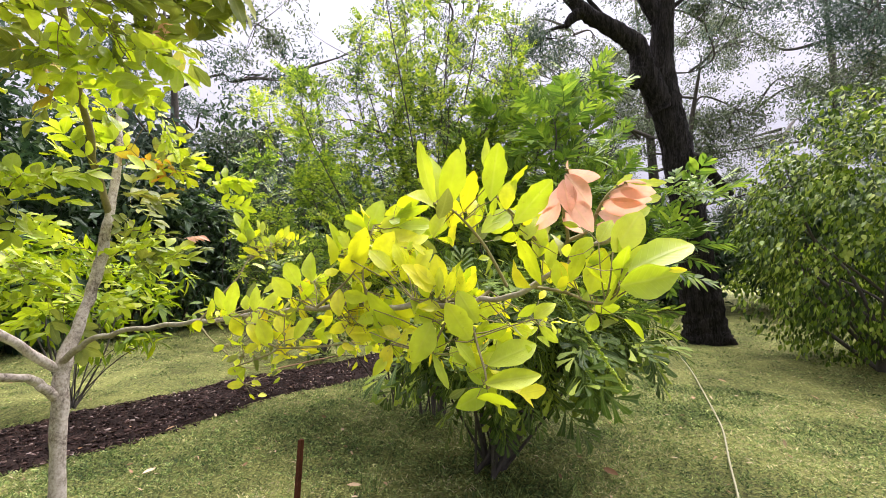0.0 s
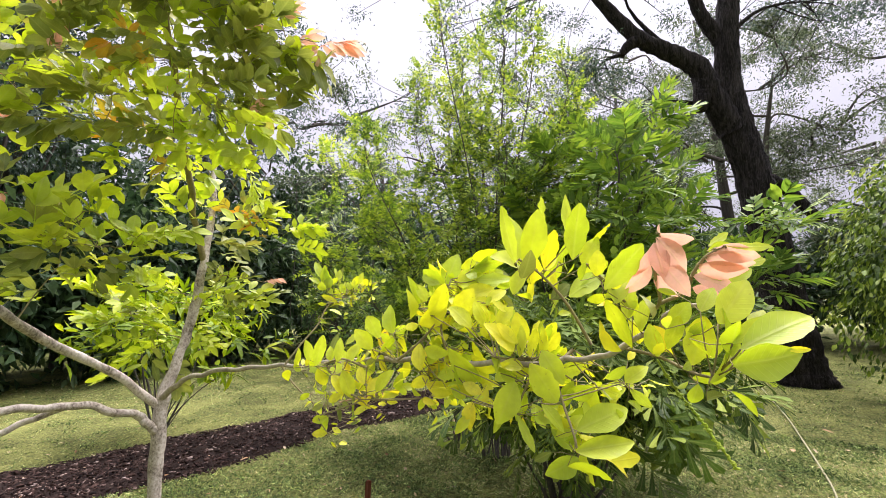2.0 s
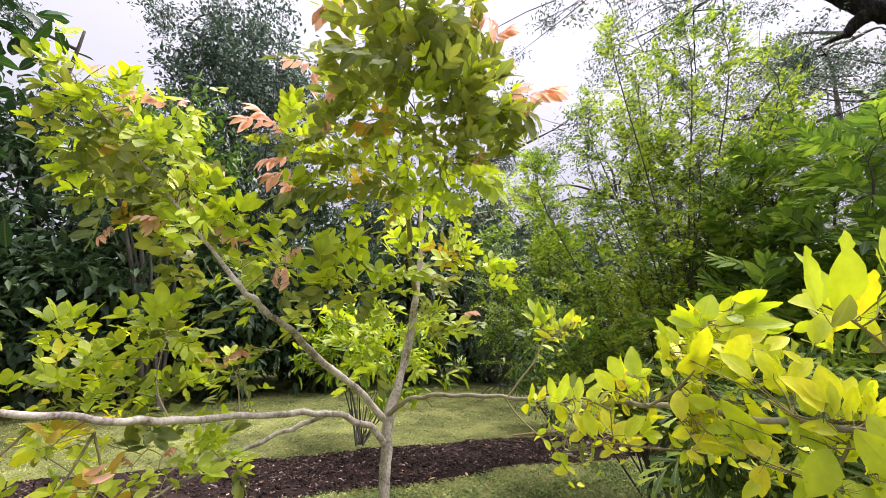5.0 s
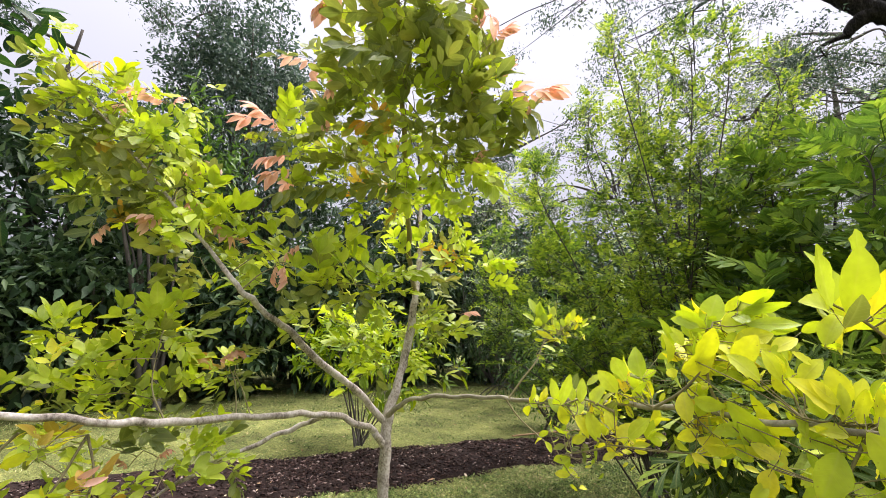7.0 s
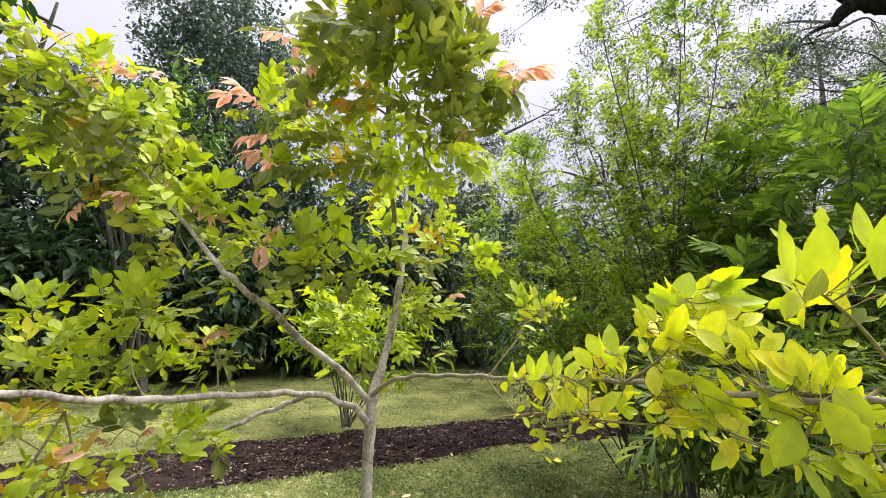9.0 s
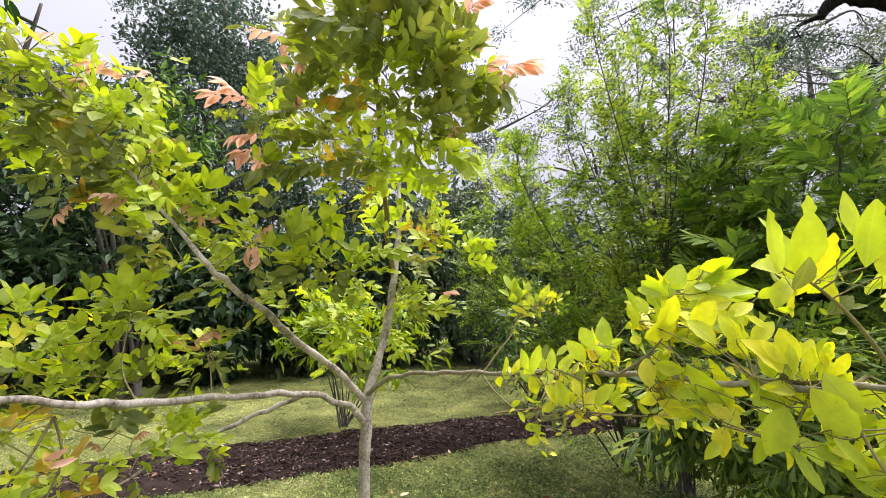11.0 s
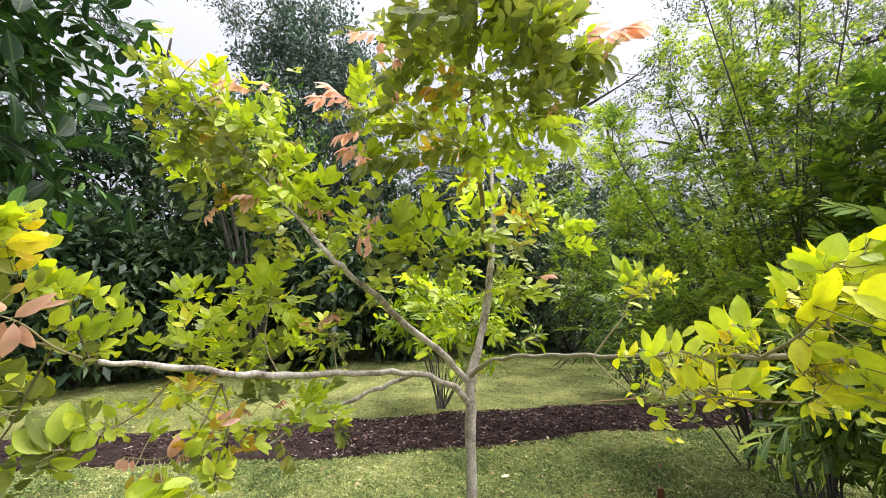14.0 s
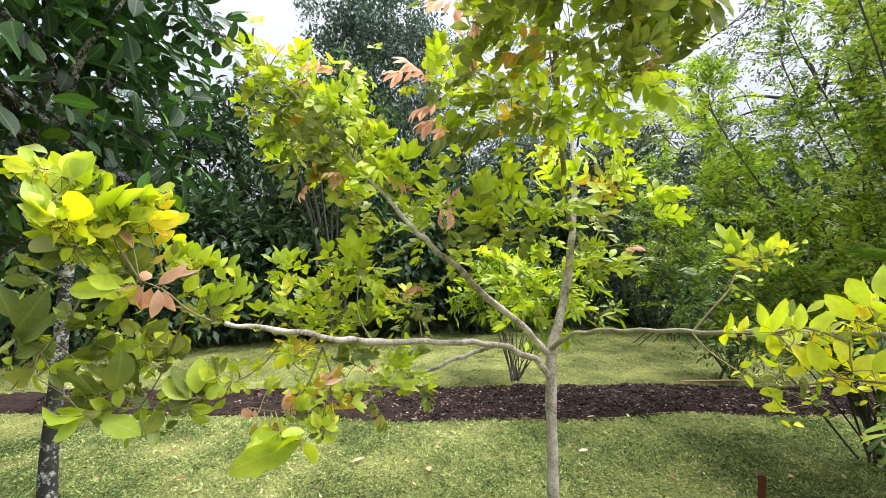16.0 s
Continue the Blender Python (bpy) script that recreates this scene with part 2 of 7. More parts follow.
BLACK_BARK = rough_mat("furrowed_black_bark", [(0.36, (0.004, 0.0035, 0.0035)), (0.48, (0.02, 0.0175, 0.0165)), (0.58, (0.05, 0.044, 0.041)), (0.72, (0.11, 0.098, 0.09))], scale=9, fine=34, stretch=(2.2, 2.2, 0.2), bump=1.0, dist=0.09, rough=0.95, grain=0.5)
GREY_BARK = rough_mat("grey_bark", [(0.3, (0.04, 0.035, 0.03)), (0.7, (0.14, 0.125, 0.11))], scale=6, fine=40, stretch=(2, 2, 0.4), bump=0.6, dist=0.02)
LICHEN_BARK = rough_mat("lichened_bark", [(0.0, (0.012, 0.011, 0.01)), (0.5, (0.035, 0.032, 0.028)), (0.56, (0.3, 0.3, 0.28)), (0.7, (0.5, 0.5, 0.47))], scale=11, fine=45, bump=0.6, dist=0.01)
LAWN = rough_mat("lawn_soil_and_thatch", [(0.37, (0.02, 0.02, 0.01)), (0.45, (0.08, 0.088, 0.026)), (0.53, (0.2, 0.215, 0.062)), (0.62, (0.38, 0.38, 0.115))], scale=1.3, fine=55, bump=1.0, dist=0.04, grain=0.68)
MULCH = rough_mat("dark_bark_mulch", [(0.3, (0.007, 0.005, 0.0045)), (0.5, (0.024, 0.015, 0.012)), (0.75, (0.065, 0.04, 0.032))], scale=9, fine=50, bump=1.0, dist=0.03)
CHIP = rough_mat("mulch_chip", [(0.1, (0.008, 0.0055, 0.005)), (0.5, (0.034, 0.02, 0.016)), (0.84, (0.09, 0.054, 0.043)), (0.87, (0.28, 0.21, 0.18)), (1, (0.45, 0.37, 0.33))], scale=9, fine=50, per_piece=0.9, bump=0.5, dist=0.005)
RUST = rough_mat("rusted_steel", [(0.25, (0.035, 0.013, 0.008)), (0.5, (0.09, 0.032, 0.017)), (0.75, (0.17, 0.07, 0.035))], scale=18, fine=120, bump=0.5, dist=0.002, rough=0.85, metal=0.2)
HOSE = rough_mat("hose_rubber", [(0.3, (0.28, 0.27, 0.15)), (0.7, (0.4, 0.38, 0.24))], scale=12, fine=80, bump=0.1, dist=0.001, rough=0.5)
DRY = rough_mat("dry_leaf", [(0.2, (0.22, 0.12, 0.06)), (0.5, (0.42, 0.27, 0.15)), (0.85, (0.6, 0.47, 0.32))], scale=9, fine=60, per_piece=0.7, bump=0.3, dist=0.003, rough=0.7)


# ---- mesh tools ----

def mesh_from(name, verts, quads, uvs=None, mats=(), index=None, smooth=True):
    me = bpy.data.meshes.new(name)
    nv, nq = len(verts), len(quads)
    me.vertices.add(nv)
    me.vertices.foreach_set("co", np.asarray(verts, np.float32).ravel())
    me.loops.add(nq * 4)
    me.loops.foreach_set("vertex_index", np.asarray(quads, np.int32).ravel())
    me.polygons.add(nq)
    me.polygons.foreach_set("loop_start", np.arange(0, nq * 4, 4, dtype=np.int32))
    me.polygons.foreach_set("loop_total", np.full(nq, 4, dtype=np.int32))
    if uvs is not None:
        layer = me.uv_layers.new(name="UVMap")
        layer.data.foreach_set("uv", np.asarray(uvs, np.float32)[np.asarray(quads).ravel()].ravel())
    for m in mats:
        me.materials.append(m)
    if index is not None:
        me.polygons.foreach_set("material_index", np.asarray(index, np.int32))
    if smooth:
        me.polygons.foreach_set("use_smooth", np.ones(nq, dtype=bool))
    me.update(calc_edges=True)
    me.validate()
    return me


def part(name, me, parent=None, label="", kind=""):
    ob = new(name, me)
    if parent is not None:
        ob.parent = parent
    return tagged(ob, label=label, kind=kind)


def thing(name, place, label, category, group="", kind=""):
    ob = new(name)
    ob.empty_display_size = 0.2
    ob.location = place
    return tagged(ob, label, category, group, kind)


def under(name, me, parent, label="", kind=""):
    """A part in world coordinates under a thing that stands somewhere else."""
    ob = part(name, me, parent, label, kind)
    ob.matrix_parent_inverse = Matrix.Translation(-Vector(parent.location))
    return ob


def unit(v):
    v = np.asarray(v, float)
    return v / np.maximum(np.linalg.norm(v, axis=-1, keepdims=True), 1e-9)


def turns(d, up):
    """Frames whose y runs along d and whose z is near up."""
    y = unit(d)
    x = np.cross(y, up)
    bad = np.linalg.norm(x, axis=-1) < 1e-3
    x[bad] = np.cross(y[bad], (1.0, 0.13, 0.0))
    x = unit(x)
    return np.stack([x, y, np.cross(x, y)], -1)


def scatter(templates, which, places, frames, sizes):
    """Copies of templates (verts, quads, uvs) laid at places; returns one (verts, quads, uvs)."""
    vs, qs, us, base = [], [], [], 0
    for k, (tv, tq, tu) in enumerate(templates):
        sel = np.nonzero(which == k)[0]
        if not len(sel):
            continue
        s = np.asarray(sizes)[sel].reshape(-1, 1, 1)
        v = np.einsum("nij,vj->nvi", frames[sel], tv) * s + places[sel][:, None]
        q = tq[None] + (np.arange(len(sel)) * len(tv))[:, None, None] + base
        vs.append(v.reshape(-1, 3))
        qs.append(q.reshape(-1, 4))
        us.append(np.tile(tu, (len(sel), 1)))
        base += len(sel) * len(tv)
    return np.concatenate(vs), np.concatenate(qs), np.concatenate(us)


def joined(*pieces):
    vs, qs, us, base = [], [], [], 0
    for v, q, u in pieces:
        vs.append(v)
        qs.append(np.asarray(q) + base)
        us.append(u)
        base += len(v)
    return np.concatenate(vs), np.concatenate(qs), np.concatenate(us)


def leaf(width=0.42, belly=0.45, steps=5, fold=0.15, droop=0.15, ragged=0.0, tip=1.0, twist=0.0, seed=1, blunt=0.75, wave=0.0, wedge=False):
    """One leaf blade, 1 long along y: two rows of quads on either side of the midrib."""
    r = np.random.default_rng(seed)
    s = np.linspace(0, 1, steps + 1)
    e = np.log(0.5) / np.log(belly)
    w = np.sin(np.pi * s**e) ** blunt * width / 2
    w[0], w[-1] = 0.012, 0.012 * tip
    if wedge:
        w = width / 2 * (0.1 + 0.9 * s**1.3)
    vs, us = [], []
    for k, a in enumerate(s):
        z = -droop * a * a
        ends = r.uniform(-0.28, 0.05, 3) if wedge and k == steps else (0, 0, 0)
        lw, rw = w[k] * (1 - ragged * r.random() ** 1.5), w[k] * (1 - ragged * r.random() ** 1.5)
        lz, rz = wave * lw * r.normal(0, 1), wave * rw * r.normal(0, 1)
        t = twist * a
        vs += [(-lw * math.cos(t), a + ends[0], z + fold * lw - lw * math.sin(t) + lz), (0, a + ends[1], z), (rw * math.cos(t), a + ends[2], z + fold * rw + rw * math.sin(t) + rz)]
        us += [(0.5 - lw / width, a), (0.5, a), (0.5 + rw / width, a)]
    q = [(3 * k + c, 3 * k + c + 1, 3 * k + c + 4, 3 * k + c + 3) for k in range(steps) for c in (0, 1)]
    return np.array(vs), np.array(q), np.array(us)


def tube(points, radii, sides=7, per=4, wobble=0.0, seed=3):
    """A round, tapering stem along a smooth line through the points."""
    r = np.random.default_rng(seed)
    p = np.asarray(points, float)
    rad = np.asarray(radii, float)
    ext = np.vstack([2 * p[0] - p[1], p, 2 * p[-1] - p[-2]])
    line, rr = [], []
    for k in range(len(p) - 1):
        a, b, c, d = ext[k : k + 4]
        for t in np.arange(per) / per:
            line.append(0.5 * (2 * b + (c - a) * t + (2 * a - 5 * b + 4 * c - d) * t * t + (3 * b - a - 3 * c + d) * t**3))
            rr.append(rad[k] + (rad[k + 1] - rad[k]) * t)
    line.append(p[-1])
    rr.append(rad[-1])
    line, rr = np.array(line), np.array(rr)
    tang = unit(np.gradient(line, axis=0))
    side = np.cross(tang[0], (0.31, 0.17, 0.93))
    vs, us, total = [], [], 0.0
    for k in range(len(line)):
        side = unit(side - tang[k] * (side @ tang[k]))
        other = np.cross(tang[k], side)
        total += np.linalg.norm(line[k] - line[k - 1]) if k else 0
        for j in range(sides):
            a = 2 * math.pi * j / sides
            f = rr[k] * (1 + wobble * (r.random() - 0.5) * 2)
            vs.append(line[k] + f * (math.cos(a) * side + math.sin(a) * other))
            us.append((j / sides, total))
    q = [(k * sides + j, k * sides + (j + 1) % sides, (k + 1) * sides + (j + 1) % sides, (k + 1) * sides + j) for k in range(len(line) - 1) for j in range(sides)]
    # both ends are closed with a point ring
    for ring, c in ((0, line[0]), (len(line) - 1, line[-1] + tang[-1] * rr[-1] * 0.4)):
        base = len(vs)
        vs += [c] * sides
        us += [(0, 0)] * sides
        q += [(ring * sides + j, ring * sides + (j + 1) % sides, base + (j + 1) % sides, base + j) for j in range(sides)]
    return np.array(vs), np.array(q), np.array(us)


def compound(pairs, leaflet, length, templates, seed, limp=0.0, spread=62, terminal=True, rise=0.0):
    """A pinnate leaf along y: a thin rachis and pairs of leaflets; limp bends it down."""
    r = np.random.default_rng(seed)
    s = np.linspace(0, 1, 5)
    line = np.stack([0 * s, length * s, -limp * length * s * s], -1)
    out = [tube(line, np.linspace(0.0016, 0.0009, 5), sides=4, per=1)]
    where, d, up, size = [], [], [], []
    for k in range(pairs):
        a = 0.28 + 0.68 * k / max(pairs - 1, 1)
        for sgn in (-1, 1):
            if r.random() < 0.06:
                continue
            ang = radians(spread - 16 * a + r.normal(0, 7))
            where.append((0, length * a, -limp * length * a * a))
            d.append((sgn * math.sin(ang), math.cos(ang), r.normal(0.1, 0.16) - limp * 0.9 + rise * r.uniform(0.5, 1.3)))
            up.append((r.normal(-sgn * (0.25 + 0.9 * rise), 0.25), r.normal(0, 0.2), 1))
            size.append(leaflet * (0.72 + 0.35 * a + r.normal(0, 0.07)))
    if terminal:
        where.append(line[-1])
        d.append((r.normal(0, 0.1), 1, -limp * 1.2 + 0.5 * rise))
        up.append((r.normal(0, 0.2), 0, 1))
        size.append(leaflet * 1.05)
    n = len(where)
    out.append(scatter(templates, r.integers(0, len(templates), n), np.array(where), turns(np.array(d), np.array(up)), np.array(size)))
    return joined(*out)


def shrub(name, label, category, base, centre, radii, clumps, per, size, templates, leaf_material, bark, stems=6, stem_r=0.03, shell=0.55, droop=0.2, spread=0.22, seed=1, group="", top=0.3, trunk=None, single=0, wild=0.9):
    """A bush: stems from its base into a crown of many leaves in clumps, uneven at its edge."""
    r = np.random.default_rng(seed)
    base, centre, radii = np.array(base, float), np.array(centre, float), np.array(radii, float)
    ob = thing(name, tuple(base), label, category, group)
    dirs = unit(r.normal(size=(clumps, 3)) + (0, 0, top))
    far = (shell + (1 - shell) * r.random(clumps)) ** 0.6 * (0.82 + 0.3 * r.random(clumps))
    at = centre + dirs * far[:, None] * radii
    foot = base[2]
    at[:, 2] = np.maximum(at[:, 2], foot + 0.06 + spread * 0.2 * r.random(clumps))
    if trunk:
        v, q, u = tube(*trunk, sides=14, per=6, wobble=0.06, seed=seed)
        under("trunk", mesh_from("trunk", v, q, u, [bark]), ob)
        base = np.array(trunk[0][-1], float)
    tubes = []
    ends = at[r.permutation(clumps)[: stems * 3]]
    heads = base + np.c_[r.normal(0, 1, (stems, 2)) * stem_r * 3, np.zeros(stems)]
    for k, e in enumerate(ends):
        h = heads[k % stems]
        m = h + (e - h) * 0.5 + np.r_[r.normal(0, 0.06, 2) * radii[0], 0.1 * radii[2]]
        f = 1.0 if k < stems else 0.6
        made = tube([h, m, e], [stem_r * f, stem_r * 0.6 * f, stem_r * 0.2 * f], sides=6, per=4, seed=seed + k)
        if k < stems:
            under("stem", mesh_from("stem", *made, [bark]), ob)
        else:
            tubes.append(made)
    under("branch_growth", mesh_from("branch_growth", *joined(*tubes), [bark]), ob, kind="stuff")
    n = clumps * per
    c = np.repeat(np.arange(clumps), per)
    pos = at[c] + r.normal(0, spread, (n, 3)) * (1, 1, 0.75)
    pos[:, 2] = np.maximum(pos[:, 2], foot + 0.03)
    d = unit(dirs[c] * 0.6 + unit(r.normal(size=(n, 3))) * wild + (0, 0, -droop))
    upv = np.c_[r.normal(0, 0.5, (n, 2)), np.ones(n)] + dirs[c] * 0.4
    which, fr, sz = r.integers(0, len(templates), n), turns(d, upv), size * (0.65 + 0.6 * r.random(n))
    order = np.argsort(np.hypot(pos[:, 0], pos[:, 1]))
    kinds = [mesh_from("leaf", *t, [leaf_material]) for t in templates] if single else []
    for k in order[:single]:
        one = under("leaf", kinds[which[k]], ob)
        one.matrix_basis = Matrix.LocRotScale(Vector(pos[k]), Matrix(fr[k].tolist()).to_quaternion(), Vector((sz[k],) * 3))
    rest = order[single:]
    v, q, u = scatter(templates, which[rest], pos[rest], fr[rest], sz[rest])
    under("crown", mesh_from("crown", v, q, u, [leaf_material]), ob, kind="stuff")
    return ob


def gum(name, label, base, limbs, tips, leaf_material, bark, per=220, size=0.13, seed=1, hang=0.5, spread=0.55, category="tree", rugged=0.07):
    """A gum tree: a trunk and limbs given by their lines, twigs, and sparse hanging leaves in tufts."""
    r = np.random.default_rng(seed)
    ob = thing(name, base, label, category)
    for k, (pts, rad) in enumerate(limbs):
        v, q, u = tube(pts, rad, sides=22 if k == 0 else 12, per=9, wobble=rugged, seed=seed + k)
        under("trunk" if k == 0 else "limb", mesh_from("limb", v, q, u, [bark]), ob)
    tubes, at = [], []
    for p, e, m in tips:
        p, e = np.array(p, float), np.array(e, float)
        reach = np.linalg.norm(e - p)
        bend = p + (e - p) * 0.5 + r.normal(0, 0.1, 3) * reach + (0, 0, 0.12 * reach)
        tubes.append(tube([p, bend, e], [0.03 + 0.014 * reach, 0.025, 0.012], sides=6, per=4, seed=seed))
        for j in range(m):
            a = bend + (e - bend) * r.random()
            tuft = e + r.normal(0, 0.36, 3) * reach * (1, 1, 0.7)
            tubes.append(tube([a, (a + tuft) / 2 + r.normal(0, 0.08, 3), tuft], [0.016, 0.01, 0.004], sides=3, per=2, seed=j))
            at.append(tuft)
    v, q, u = joined(*tubes)
    under("branch_growth", mesh_from("branch_growth", v, q, u, [bark]), ob, kind="stuff")
    at = np.array(at)
    n = len(at) * per
    c = np.repeat(np.arange(len(at)), per)
    pos = at[c] + r.normal(0, spread, (n, 3)) * (1, 1, 0.6)
    d = unit(unit(r.normal(size=(n, 3))) * 0.75 + (0, 0, -hang))
    fr = turns(d, unit(r.normal(size=(n, 3))))
    v, q, u = scatter(FAR_TUFT, r.integers(0, len(FAR_TUFT), n), pos, fr, 0.64 * size * (0.6 + 0.7 * r.random(n)))
    under("crown", mesh_from("crown", v, q, u, [leaf_material]), ob, kind="stuff")
    return ob


def wand_shrub(name, label, base, tips, nodes, per, size, templates, leaf_material, bark, seed=1, arm=0.4, foot=0.3, stem_r=0.01, single=0, level=0.45):
    """A bush of upright wands: each rises from the base to its tip, with side shoots that shorten upwards and carry leaves."""
    r = np.random.default_rng(seed)
    ob = thing(name, tuple(base), label, "shrub")
    base = np.array(base, float)
    shoots, pos, d, grow = [], [], [], []
    for k, tip in enumerate(tips):
        tip = np.array(tip, float)
        h = base + (*r.normal(0, 0.09, 2), -0.05)
        rise = tip[2] - h[2]
        m = h + (tip - h) * (0.38, 0.38, 0.5) + r.normal(0, 0.05, 3)
        line = smooth_line([h, m, tip + (0, 0, -0.12 * rise) + r.normal(0, 0.03, 3), tip], 14)
        under("stem", mesh_from("stem", *tube(line[::5], np.linspace(stem_r, 0.003, len(line[::5])), sides=6, per=2, seed=k), [bark]), ob)
        for j in range(nodes):
            s = foot + (1 - foot) * (j + r.random()) / nodes
            p = line[int(s * (len(line) - 1))]
            ang = j * 2.4 + k + r.normal(0, 0.3)
            out = unit((math.cos(ang), math.sin(ang), level + r.normal(0, 0.25)))
            long = arm * (1.18 - s) * r.uniform(0.5, 1.25)
            e = p + out * long
            shoots.append(tube([p, (p + e) / 2 + r.normal(0, 0.02, 3), e], [0.0045, 0.0035, 0.002], sides=3, per=2, seed=1))
            for i in range(per):
                f = 1.0 if i == 0 else r.uniform(0.15, 0.95)
                pos.append(p + out * long * f)
                d.append(out * (0.9 if i == 0 else 0.45) + unit(r.normal(size=3)) * 0.6 + (0, 0, 0.12))
                grow.append(size * (1.25 - 0.6 * s) * r.uniform(0.7, 1.25))
    under("branch_growth", mesh_from("branch_growth", *joined(*shoots), [bark]), ob, kind="stuff")
    pos, d, grow = np.array(pos), unit(np.array(d)), np.array(grow)
    n = len(pos)
    which, fr = r.integers(0, len(templates), n), turns(d, np.c_[r.normal(0, 0.5, (n, 2)), np.ones(n)])
    order = np.argsort(np.hypot(pos[:, 0], pos[:, 1]))
    kinds = [mesh_from("leaf", *t, [leaf_material]) for t in templates] if single else []
    for k in order[:single]:
        one = under("leaf", kinds[which[k]], ob)
        one.matrix_basis = Matrix.LocRotScale(Vector(pos[k]), Matrix(fr[k].tolist()).to_quaternion(), Vector((grow[k],) * 3))
    rest = order[single:]
    under("crown", mesh_from("crown", *scatter(templates, which[rest], pos[rest], fr[rest], grow[rest]), [leaf_material]), ob, kind="stuff")
    return ob


def rhomb(width, droop=0.0):
    return np.array([(0, 0, 0), (width / 2, 0.45, 0.04), (0, 1, -droop), (-width / 2, 0.45, 0.04)], float), np.array([(0, 1, 2, 3)]), np.array([(0.5, 0), (1, 0.45), (0.5, 1), (0, 0.45)], float)


def folded(width, fold=0.12, droop=0.1, belly=0.45):
    """A small far leaf of two halves."""
    v = [(0, 0, 0), (width / 2, belly, fold), (0, 1, -droop), (0, belly, 0), (-width / 2, belly, fold)]
    return np.array(v, float), np.array([(0, 1, 2, 3), (0, 3, 2, 4)]), np.array([(0.5, 0), (1, 0.45), (0.5, 1), (0.5, 0.45), (0, 0.45)], float)


FAR_LEAF = [folded(0.36), folded(0.45, 0.05, 0.2), folded(0.3, 0.15, 0.0)]
FAR_TUFT = [rhomb(0.28), rhomb(0.38, 0.15)]
FAR_BROAD = [rhomb(0.42, 0.1), rhomb(0.55, 0.2)]
SMALL = [leaf(0.46, 0.4, 3, 0.2, 0.25, tip=0.4, blunt=0.8), leaf(0.52, 0.42, 3, 0.3, 0.1, tip=0.4, blunt=0.7, twist=0.4), leaf(0.4, 0.42, 3, 0.4, 0.35, tip=0.4, blunt=0.8, twist=-0.5)]
LANCE = [leaf(0.24, 0.45, 3, 0.25, 0.3, tip=0.5), leaf(0.3, 0.5, 3, 0.2, 0.15, tip=0.5)]
OVATE = [leaf(0.52, 0.5, 5, 0.22, 0.18, seed=2, blunt=0.62), leaf(0.47, 0.55, 5, 0.3, 0.1, seed=3, blunt=0.6)]


def lobed_leaf(lobes, seed, width=0.26, wedge=True, reach=1.0):
    """A deeply cut leaf along y: lobes on either side of the rib that widen towards their ragged ends."""
    r = np.random.default_rng(seed)
    t = [leaf(width, 0.45, 4 if wedge else 3, 0.15, 0.15, ragged=0.25, seed=seed + k, wedge=wedge) for k in range(3)]
    where, d, up, size = [], [], [], []
    for k in range(lobes):
        a = 0.2 + 0.72 * k / max(lobes - 1, 1)
        for sgn in (-1, 1):
            ang = radians(60 - 28 * a + r.normal(0, 5))
            where.append((0, a, -0.12 * a * a))
            d.append((sgn * math.sin(ang), math.cos(ang), r.normal(-0.05, 0.12)))
            up.append((r.normal(-sgn * 0.2, 0.15), 0, 1))
            size.append((0.36 + 0.22 * math.sin(math.pi * a)) * r.uniform(0.85, 1.1) * reach)
    where.append((0, 0.9, -0.1))
    d.append((0, 1, -0.2))
    up.append((0, 0, 1))
    size.append(0.38 * reach)
    rib = tube([(0, 0, 0), (0, 0.5, -0.03), (0, 1, -0.13)], [0.012, 0.009, 0.004], sides=3, per=2)
    return joined(rib, scatter(t, r.integers(0, 3, len(where)), np.array(where, float), turns(np.array(d), np.array(up)), np.array(size)))


def feather(pairs, seed, wide=0.34):
    """A feathery leaf: many small leaflets on a thin rib."""
    r = np.random.default_rng(seed)
    where, d, up, size = [], [], [], []
    for k in range(pairs):
        a = 0.15 + 0.85 * k / pairs
        for sgn in (-1, 1):
            where.append((0, a, -0.2 * a * a))
            d.append((sgn, 0.55 + r.normal(0, 0.1), r.normal(-0.1, 0.2)))
            up.append((0, r.normal(0, 0.2), 1))
            size.append(0.24 * (1.15 - 0.5 * a))
    rib = tube([(0, 0, 0), (0, 0.5, -0.05), (0, 1, -0.2)], [0.008, 0.006, 0.003], sides=3, per=2)
    return joined(rib, scatter([rhomb(wide)], np.zeros(len(where), int), np.array(where, float), turns(np.array(d), np.array(up)), np.array(size)))
# ---- the ground ----
def ground_z(x, y):
    return 0.02 * np.sin(1.3 * x + 0.4) * np.sin(1.1 * y) + 0.012 * np.sin(3.1 * x + 1.7 * y)


def make_ground():
    near = np.linspace(-14, 14, 113)
    far = np.array([20, 40, 100, 300, 1000, 3000.0])
    xs = np.r_[-far[::-1], near, far]
    gx, gy = np.meshgrid(xs, xs + 4, indexing="ij")
    gz = np.where(np.hypot(gx, gy - 4) < 16, ground_z(gx, gy), 0.0) - 0.012
    n = len(xs)
    i, j = np.meshgrid(np.arange(n - 1), np.arange(n - 1), indexing="ij")
    a = (i * n + j).ravel()
    v = np.stack([gx, gy, gz], -1).reshape(-1, 3)
    me = mesh_from("ground", v, np.stack([a, a + n, a + n + 1, a + 1], -1), None, [LAWN])
    tagged(part("ground", me), "mown lawn of green and yellowing grass over thin soil", "lawn", kind="structure")


make_ground()

